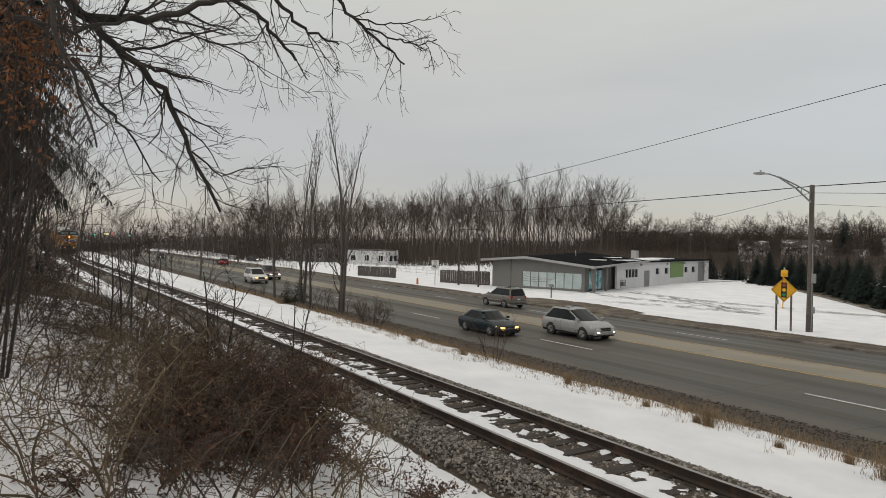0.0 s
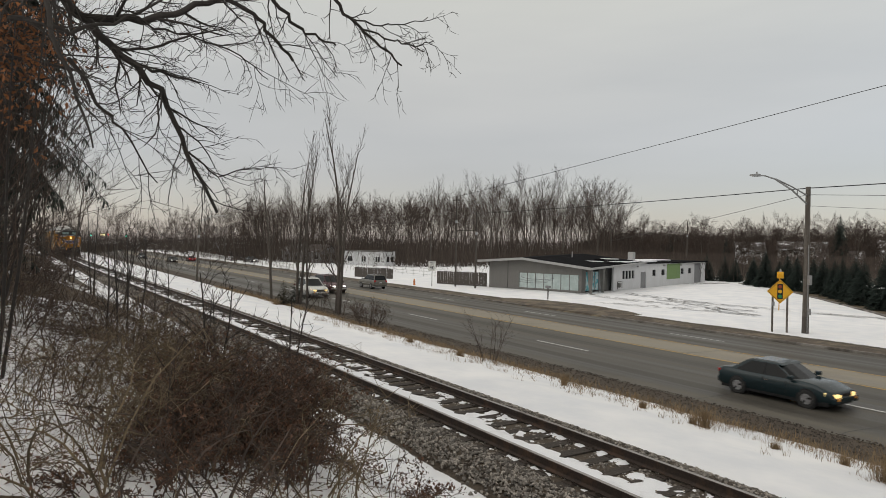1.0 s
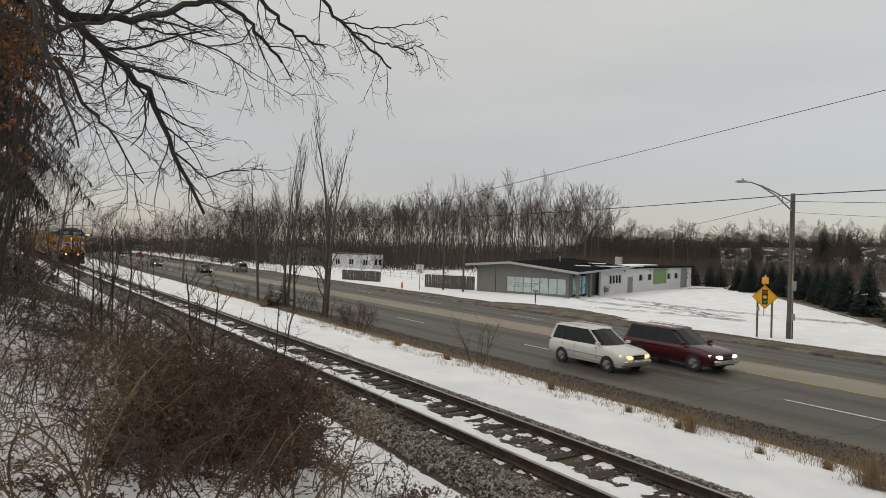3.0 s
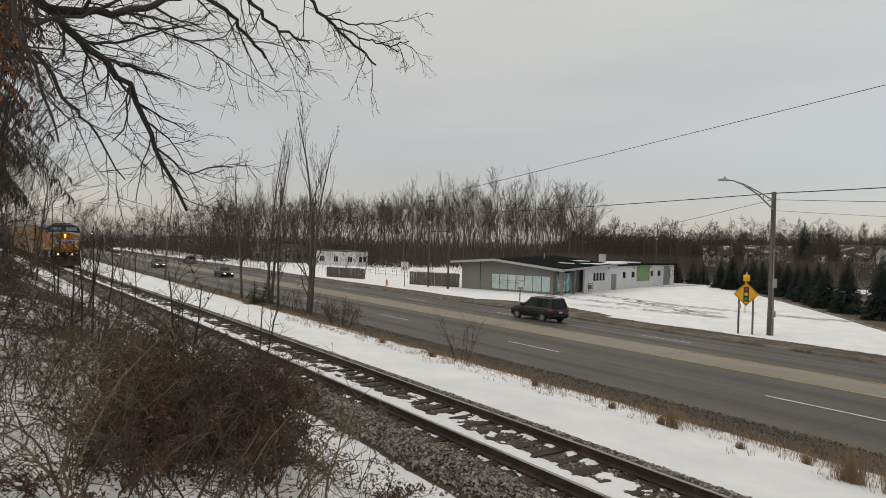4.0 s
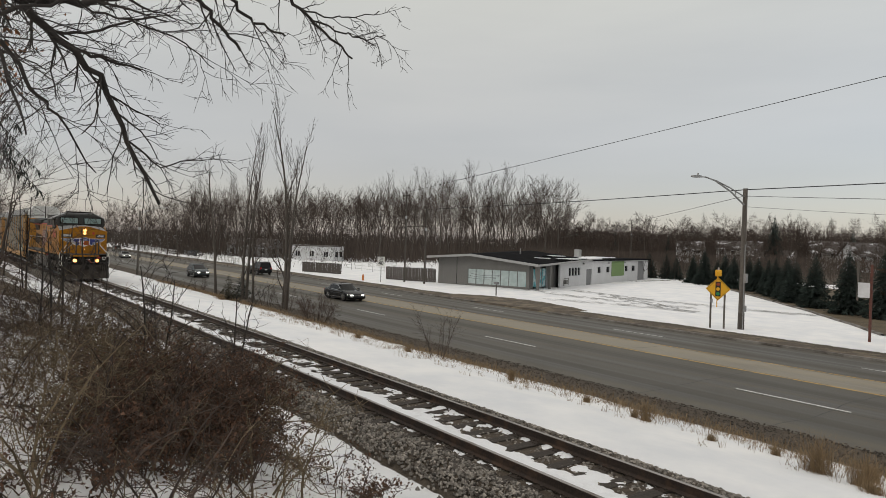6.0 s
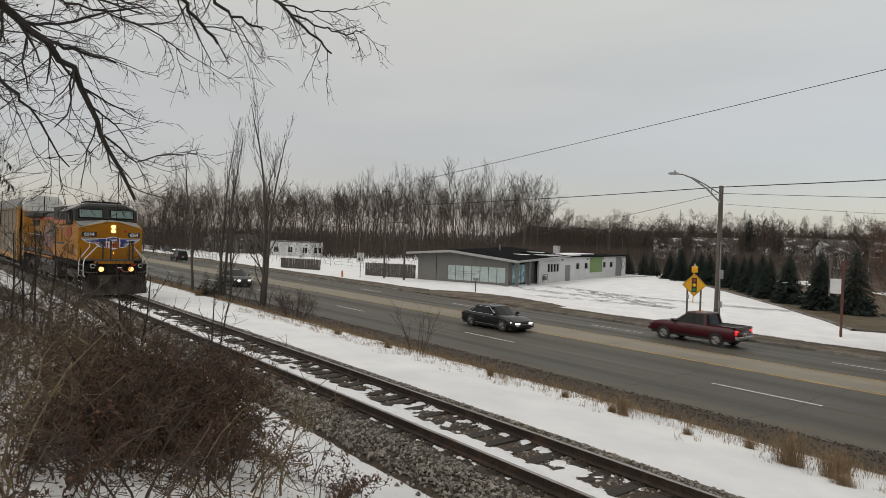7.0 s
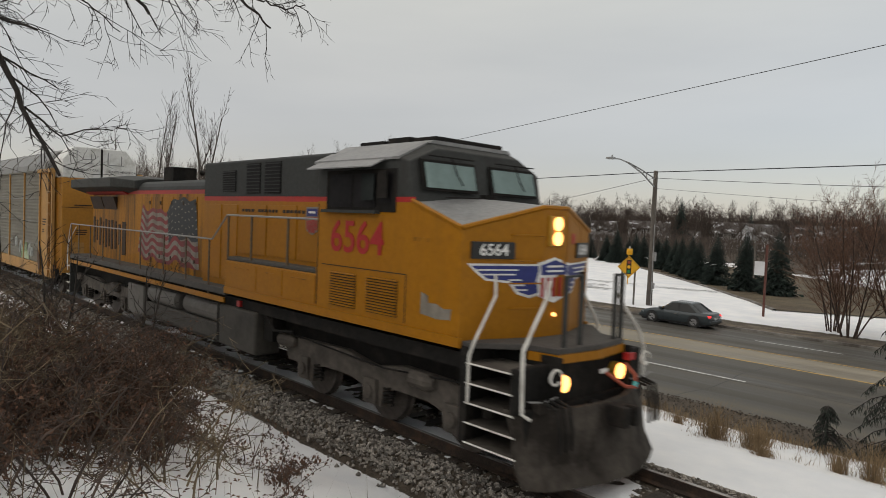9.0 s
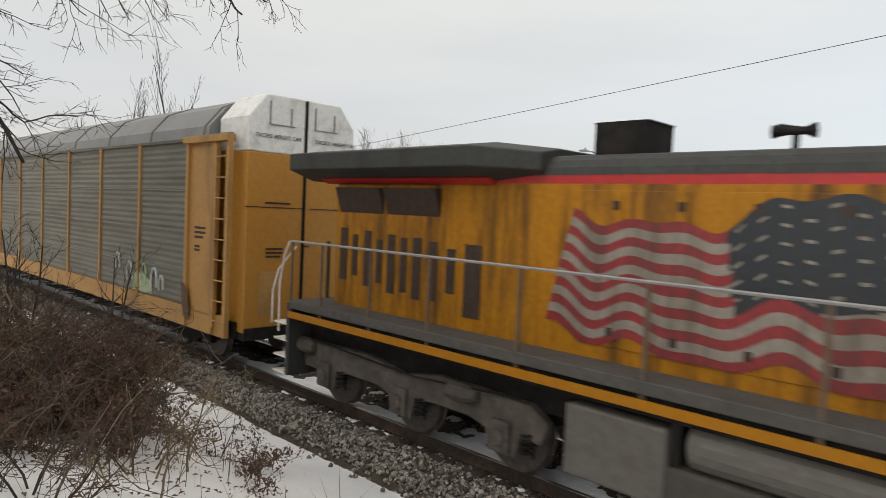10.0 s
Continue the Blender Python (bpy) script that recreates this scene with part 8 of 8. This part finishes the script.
# ---------------------------------------------------------------- thicket on the bank beside the camera
def brush(name, label, seed, x, y, radius, height, stems, twig, leaf=None, leaves=0, thin=.0035, arch=1.0, group="bank brush", stem_r=.008):
    """A shrub of arching stems with side twigs and, where it kept them, small curled leaves."""
    t = thing(name, label, "shrub", group, at=pose(x, y, ground_z(x, y) - .05))
    rnd = random.Random(seed)
    gs, gl = Geo(), Geo()
    lv, lf = [], []
    for k in range(stems):
        a, rr = rnd.uniform(0, 6.283), radius * .55 * rnd.random() ** .5
        p = Vector((math.cos(a) * rr, math.sin(a) * rr, 0))
        out = Vector((math.cos(a + rnd.gauss(0, .8)), math.sin(a + rnd.gauss(0, .8)), 0))
        L = height * rnd.uniform(.8, 1.5)
        d = (Vector((0, 0, 1)) + out * rnd.uniform(.1, .7)).normalized()
        pts, n = [p], 7
        for i in range(n):
            d = (d + out * rnd.uniform(.02, .16) * arch + Vector((rnd.gauss(0, .17), rnd.gauss(0, .17), rnd.gauss(0, .06) - .10 * arch * i / n * 2))).normalized()
            p = p + d * (L / n)
            pts.append(p.copy())
        gs.tube(pts, [stem_r * rnd.uniform(.7, 1.3) * (1 - .75 * i / n) for i in range(n + 1)], 3, cap=False)
        for j in range(9):
            i = rnd.randrange(2, n + 1)
            q = pts[i]
            dd = Vector((rnd.gauss(0, 1), rnd.gauss(0, 1), rnd.gauss(.25, .8))).normalized()
            ln = L * rnd.uniform(.12, .34)
            m1 = q + dd * ln * .5 + Vector((rnd.gauss(0, .03), rnd.gauss(0, .03), rnd.gauss(0, .03)))
            m2 = q + (dd + Vector((rnd.gauss(0, .3), rnd.gauss(0, .3), rnd.gauss(-.1, .3)))) * ln
            gs.tube([q, m1, m2], [thin * 1.2, thin, thin * .6], 3, cap=False)
            for _ in range(3):
                e = m1.lerp(m2, rnd.random())
                gs.tube([e, e + Vector((rnd.gauss(0, 1), rnd.gauss(0, 1), rnd.gauss(.1, .8))).normalized() * ln * .4], [thin * .8, thin * .5], 3, cap=False)
            for _ in range(leaves):
                e = m1.lerp(m2, rnd.random()) + Vector((rnd.gauss(0, .03), rnd.gauss(0, .03), rnd.gauss(0, .03)))
                u = Vector((rnd.gauss(0, 1), rnd.gauss(0, 1), rnd.gauss(0, 1))).normalized()
                v = u.orthogonal().normalized()
                s = rnd.uniform(.012, .03)
                o = len(lv)
                w = u.cross(v) * s * .5
                lv += [e - u * s, e + v * s * .5 + w, e + u * s, e - v * s * .5 + w]
                lf.append((o, o + 1, o + 2, o + 3))
    part("branchwork", gs, twig, t)
    if lv:
        gl.add(lv, lf)
        part("foliage", gl, leaf, t, "small curled brown leaves")
    return t


for k, (x, y, rad, h, n, lv) in enumerate((
        (-9.4, 3.2, 1.2, .78, 80, 7), (-8.2, 2.9, 1.2, .78, 90, 7), (-10.9, 3.2, 1.1, .66, 50, 6), (-7.2, 2.2, 1.1, .74, 80, 6),
        (-12.6, 3.1, 1.1, .6, 34, 4), (-9.6, 2.2, 1.1, .6, 44, 4), (-7.6, 3.1, .7, .6, 36, 8), (-7.6, 2.5, .9, .55, 54, 6),
        (-8.4, 1.9, .9, .55, 40, 6), (-6.7, 1.9, .9, .55, 50, 6), (-6.2, 1.7, .8, .5, 44, 6), (-6.9, 2.7, .6, .5, 36, 8), (-5.7, 1.5, .7, .42, 30, 5), (-6.2, 2.4, .7, .42, 36, 6), (-5.6, 2.0, .7, .36, 30, 5), (-5.2, 1.0, .7, .36, 20, 4))):
    brush("bush", "dense dark red-brown thicket with curled dead leaves", 300 + k, x, y - .4, rad * .92, h, int(n * .72), M_BUSH, M_LEAFR, lv)
for k, (x, y, rad, h, n) in enumerate(((-6.0, .5, 1.2, .8, 26), (-7.6, -.2, 1.3, 1.1, 30), (-9.4, .5, 1.4, .8, 22), (-11.5, 1.4, 1.4, .8, 20), (-12.5, -1.4, 1.5, 1.5, 34), (-14.5, -.9, 1.4, 1.2, 22), (-16.5, 2.2, 1.6, .9, 14), (-5.2, 1.4, 1.0, .6, 16), (-19.5, 1.6, 1.8, .9, 14), (-24.0, 2.4, 1.8, 1.0, 14))):
    brush("brush", "tangle of tan and grey leafless canes over snow", 330 + k, x, y, rad, h, n, M_CANE if k % 2 == 0 else M_TWIG, None, 0, .0026, .8, stem_r=.0065)
for k, (x, y, h) in enumerate(((-6.6, 3.8, .40), (-6.0, 3.4, .40), (-6.9, 4.0, .30), (-7.2, 3.5, .40))):
    brush("brush", "low dark twigs with curled leaves in the snow", 350 + k, x, y, .4, h, 8, M_BUSH, M_LEAFR, 3, .003, 1.2)
for k, (x, y, h, n) in enumerate(((-4.3, .9, .9, 10), (-5.3, .2, 1.1, 12), (-5.0, 1.9, .7, 10), (-6.4, 1.2, 1.2, 12), (-6.6, 2.6, .9, 10), (-8.6, 1.6, 1.2, 14), (-10.4, 2.6, 1.1, 14), (-7.4, 2.4, .95, 14), (-8.8, 2.8, 1.0, 14), (-7.0, 1.3, .8, 12))):
    brush("brush", "thick arching grey-tan canes at the bank's edge", 360 + k, x, y, .9, h, n, M_CANE if k % 3 else M_TWIG, None, 0, .0034, 1.3, stem_r=.011)
for k, (x, y, rad, h, n) in enumerate(((-10.4, 1.6, 1.2, .6, 22), (-11.8, 2.5, 1.2, .6, 30), (-13.8, 2.2, 1.3, .7, 24), (-16.0, 3.0, 1.4, .8, 26))):
    brush("bush", "dark tangled leafless thicket on the bank", 370 + k, x, y, rad, h, n, M_BUSH, M_LEAFR, 2)
rnd_s = random.Random(55)
for k, (x, y, rad, h, n) in enumerate(((-11.0, -.4, 1.4, 1.0, 9), (-13.2, -.5, 1.5, 1.2, 11), (-15.5, -.3, 1.6, 1.1, 14), (-18.5, -.5, 1.8, 1.2, 24), (-22.0, -.4, 2.0, 1.2, 24), (-13.5, 1.2, 1.4, .8, 24), (-26.0, -.5, 2.2, 1.2, 24), (-31.0, -.6, 2.4, 1.3, 24))):
    brush("brush", "dense brown leafless brush under the conifers", 380 + k, x, y, rad, h, n, M_TWIG if k % 2 else M_BUSH, None, 0, .006, .7, stem_r=.012)
for k, (x, y, rad, h, n, lv) in enumerate(((-9.0, 1.2, 1.3, .62, 34, 1), (-11.2, 1.5, 1.3, .62, 30, 1), (-13.2, 1.7, 1.3, .62, 26, 1), (-7.2, .9, 1.0, .5, 26, 2), (-15.4, 1.6, 1.4, .7, 22, 1), (-10.2, .6, 1.2, .5, 18, 1))):
    brush("brush", "tangled tan canes with a few dead leaves over snow", 410 + k, x, y, rad, h, n, M_CANE, M_LEAFR, lv, .003, 1.1, stem_r=.008)
# saplings that rise out of the thicket along the bank
for k, (x, y, h) in enumerate(((-11.6, 3.9, 2.3), (-15.5, 3.6, 2.0), (-10.6, 2.4, 2.2), (-20.0, 3.0, 2.4), (-26.0, 2.6, 3.2), (-30.0, 2.0, 4.0), (-24.0, -.6, 4.4), (-14.0, -.8, 3.6), (-16.0, 1.9, 2.6), (-36.0, 1.6, 4.2), (-28.0, -1.4, 5.0), (-20.0, -.8, 4.8), (-44.0, -.2, 4.6), (-50.0, -.8, 5.0), (-13.0, 1.2, 2.0), (-18.0, -.8, 5.5))):
    tree("sapling", "thin dark leafless sapling on the railway bank", 400 + k, h, .012 + .006 * h, dict(SAPLING, wander=.13, thin=.005), pose(x, y, ground_z(x, y) - .05), 2, .2, M_BARKD, M_BARKD, "sapling", "bank saplings")

for k in range(16):
    x = -8.5 - 7.0 * rnd_s.random()
    y = -.25 - .13 * (-x - 8.5) * rnd_s.random() - .9 * rnd_s.random()
    tree("sapling", "tall thin brown leafless sapling crowding the bank", 440 + k, rnd_s.uniform(3.2, 5.8), .022, dict(SAPLING, kids=[14, 5], wander=.10, thin=.004, rise=.10, thick=(.3, .5)), pose(x, y, ground_z(x, y) - .05), 2, .22, M_BARKD, M_TWIG, "sapling", "bank saplings")

# dead leaves, litter and stalks on the bank snow
pr = np.random.default_rng(31)
lv, lf = [], []
for k in range(5000):
    x, y = -3.5 - 24 * pr.random() ** 1.3, -1.5 + 4.6 * pr.random() ** 1.2
    z = ground_z(x, y) + .012
    s, a = pr.uniform(.012, .035), pr.uniform(0, 6.28)
    c, sn = math.cos(a) * s, math.sin(a) * s
    o = len(lv)
    lv += [(x - c, y - sn, z), (x + sn * .5, y - c * .5, z + .012), (x + c, y + sn, z + .004), (x - sn * .5, y + c * .5, z + .014)]
    lf.append((o, o + 1, o + 2, o + 3))
g = Geo()
g.add(lv, lf)
tagged(part("leaf_litter", g, M_LEAFR), "scattered dead leaves on the snowy bank", "leaf litter", kind="stuff")
pts = [(-3.5 - 22 * pr.random(), pr.uniform(-1.5, 3.4)) for _ in range(1000)]
blades(pts, 33, .2, .8, "dry_stalks", "dry tan grass stalks on the snowy bank", lean=.8, width=.004, matr=M_CANE)["kind"] = "stuff"

# ---------------------------------------------------------------- overhanging tree
TRUNK = Vector((-6.2, -1.6, 1.9))
over = thing("overhanging_tree", "dark leafless tree whose branches hang over the bank", "tree")
part("trunk", Geo().tube([TRUNK, TRUNK + Vector((.1, .15, 2.0)), TRUNK + Vector((.25, .5, 4.2)), TRUNK + Vector((.4, .9, 6.0))], [.26, .22, .18, .12], 9), M_BARKD, over)
rnd = random.Random(77)


def hang(ctrl, r0, r1, kids, klen, level=0):
    """A drooping limb through a few control places, with twigs off it."""
    pts = []
    for a, b in zip(ctrl, ctrl[1:]):
        for k in range(4):
            p = Vector(a).lerp(Vector(b), k / 4)
            pts.append(p + Vector((rnd.gauss(0, .012), rnd.gauss(0, .012), rnd.gauss(0, .012))))
    pts.append(Vector(ctrl[-1]))
    n = len(pts) - 1
    limb = part("limb", Geo().tube(pts, [r0 + (r1 - r0) * k / n for k in range(n + 1)], 6), M_BARKD, over, smooth=True)
    g, gdummy = Geo(), Geo()
    st = dict(seg=[5, 4, 3, 2], wander=.16, rise=-.02, taper=.45, depth=3, split=-1, kids=[6, 4, 2], bare=[.1, .15, .2], angle=(25, 65), ratio=(.35, .6), thin=.0028)
    for k in range(kids):
        f = (k + rnd.random()) / kids
        i = min(n - 1, int(f * n))
        axis = (pts[i + 1] - pts[i]).normalized()
        side = axis.orthogonal().normalized()
        side.rotate(Matrix.Rotation(rnd.uniform(0, 6.283), 3, axis))
        a = radians(rnd.uniform(25, 70))
        grow(gdummy, g, pts[i], axis * math.cos(a) + side * math.sin(a), klen * rnd.uniform(.5, 1.1), max(.004, (r0 + (r1 - r0) * f) * .45), 1, rnd, st)
    part("twig_spray", g, M_BARKD, limb, "fine dark twigs")
hang([(-5.2, -0.05, 5.28), (-5.4, 0.15, 5.15), (-5.68, 0.47, 4.96), (-5.84, 0.86, 4.69), (-5.9, 1.1, 4.21), (-5.85, 1.33, 3.71)], 0.042, 0.012, 26, 0.55)
hang([(-5.59, 0.27, 5.09), (-5.66, 0.7, 5.19), (-5.71, 1.01, 5.34), (-5.64, 1.35, 5.5), (-5.6, 1.87, 5.71)], 0.035, 0.018, 12, 0.6)
hang([(-5.66, 1.28, 5.51), (-5.6, 1.53, 5.4), (-5.64, 1.74, 5.24), (-5.68, 1.92, 5.07)], 0.022, 0.013, 7, 0.6)
hang([(-5.65, 1.69, 5.59), (-5.69, 1.9, 5.43), (-5.63, 2.09, 5.31), (-5.65, 2.31, 5.27)], 0.018, 0.008, 7, 0.5)
hang([(-5.57, 2.22, 5.68), (-5.57, 2.5, 5.45), (-5.54, 2.78, 5.27), (-5.48, 2.9, 5.14)], 0.016, 0.008, 5, 0.4)
hang([(-5.57, 2.5, 5.45), (-5.52, 2.82, 5.36), (-5.42, 3.01, 5.34), (-5.33, 3.16, 5.38)], 0.01, 0.005, 6, 0.35)
hang([(-5.6, 2.41, 5.53), (-5.57, 2.73, 5.5), (-5.47, 2.91, 5.53), (-5.37, 3.11, 5.6)], 0.009, 0.004, 6, 0.35)
hang([(-5.4, 0.2, 4.76), (-5.49, 0.38, 4.48), (-5.57, 0.55, 4.32), (-5.64, 0.82, 3.92)], 0.018, 0.005, 10, 0.6)
hang([(-5.76, 0.68, 4.86), (-5.83, 0.9, 4.84), (-5.88, 1.17, 4.81)], 0.016, 0.01, 6, 0.5)
hang([(-5.9, 1.1, 4.21), (-5.95, 1.35, 4.04), (-5.95, 1.74, 4.12)], 0.01, 0.004, 8, 0.45)
hang([(-5.2, -0.01, 5.21), (-5.0, 0.12, 4.69), (-4.99, 0.25, 4.38), (-5.09, 0.33, 4.09)], 0.02, 0.006, 12, 0.7)
hang([(-5.0, -0.16, 4.86), (-5.3, 0.19, 4.91), (-5.47, 0.56, 5.13), (-5.62, 0.95, 5.11), (-5.75, 1.33, 5.26)], 0.018, 0.005, 16, 0.5)
hang([(-5.68, 0.47, 4.96), (-5.75, 0.76, 4.98), (-5.9, 1.09, 5.21), (-5.91, 1.52, 5.12), (-5.94, 1.78, 4.94)], 0.014, 0.004, 12, 0.6)

# rusty oak leaves that still cling to a bough on the bank
oak = thing("oak_bough", "oak bough with rusty brown leaves still on it", "tree branch")
g, gl = Geo(), Geo()
lv, lf = [], []
part("bough", Geo().tube([(-10.0, -3.2, 3.0), (-9.6, -1.6, 5.0), (-9.3, -.4, 5.6), (-9.2, .5, 5.5)], [.12, .07, .035, .012], 7), M_BARKD, oak)
for k in range(900):
    c = Vector((-9.3 + rnd.gauss(0, .35), rnd.gauss(-.25, .36), 5.75 + rnd.gauss(0, .42) + .2 * math.sin(k)))
    u = Vector((rnd.gauss(0, 1), rnd.gauss(0, 1), rnd.gauss(-.4, 1))).normalized()
    v = u.orthogonal().normalized()
    s = rnd.uniform(.03, .06)
    w = u.cross(v) * s * .3
    o = len(lv)
    lv += [c - u * s, c - u * s * .2 + v * s * .45 + w, c + u * s * .4 + v * s * .3, c + u * s, c + u * s * .3 - v * s * .4 + w, c - u * s * .3 - v * s * .35]
    lf.append((o, o + 1, o + 2, o + 3, o + 4, o + 5))
    if k % 5 == 0:
        g.tube([c, c + Vector((rnd.gauss(0, .2), rnd.gauss(0, .2), rnd.gauss(-.1, .15)))], .004, 3, cap=False)
gl.add(lv, lf)
part("foliage", gl, M_OAK, oak, "rusty brown dead leaves")
part("twig_spray", g, M_BARKD, oak)["kind"] = "stuff"


# ---------------------------------------------------------------- what moves
def train_front(t):
    """Metres along the track of the locomotive's front coupler."""
    return -20.13 + 15.77 * (t - 8)


def on_track(s, front_truck, rear_truck):
    """Pose of a vehicle whose front is at s, carried by two trucks."""
    a, b = Vector((*track(s - front_truck)[:2], 0)), Vector((*track(s - rear_truck)[:2], 0))
    d = (a - b).normalized()
    o = a + d * front_truck
    return pose(o.x, o.y, 0, 0, 0, math.degrees(math.atan2(d.y, d.x)))


def motions():
    times = [k * 0.5 for k in range(21)]
    walk(loco, [(t, on_track(train_front(t), 4.5, 18.8)) for t in times])
    for k, r in enumerate((rack_1, rack_2, rack_3)):
        off = 23.75 + k * 28.0
        walk(r, [(t, on_track(train_front(t) - off, 2.6, RLEN - 2.6)) for t in times])
    for c, y, rows, flip in TRAFFIC:
        c.scale = (CAR_SIZE,) * 3
        walk(c, [(t, pose(x, y, road_z(y) + 0.006, 0, 0, 180 if flip else 0)) for t, x in rows])


def steady(x0, v, a=0.0):
    return [(t, x0 + v * t + a * t * t) for t in (0, 1, 2, 3, 4, 5, 6, 7, 8, 9, 10)]


CAR_SIZE = 0.88
# car, y of its lane, its way along the road, and whether it drives away
TRAFFIC = [
    (silver, 25.2, steady(-26.9, 18.7), False), (green, 21.7, steady(-30.4, 17.5), False), (gold, 33.0, steady(-44.2, -24.4), True),
    (white, 21.6, steady(-77.0, 19.6, -0.28), False), (maroon, 25.1, steady(-83.4, 21.4), False), (black, 32.5, steady(57.4, -21.82, -0.35), True),
    (luxury, 25.3, steady(-172.6, 20.75), False), (pickup, 32.95, steady(151.95, -24.5), True), (jeep, 22.4, steady(-195.5, 19.4), False),
    (grey_car, 35.3, steady(124.9, -15.87), True), (red_car, 31.5, steady(-136.2, -28.5), True), (pale_car, 25.2, steady(-281.4, 24.0), False),
]
motions()
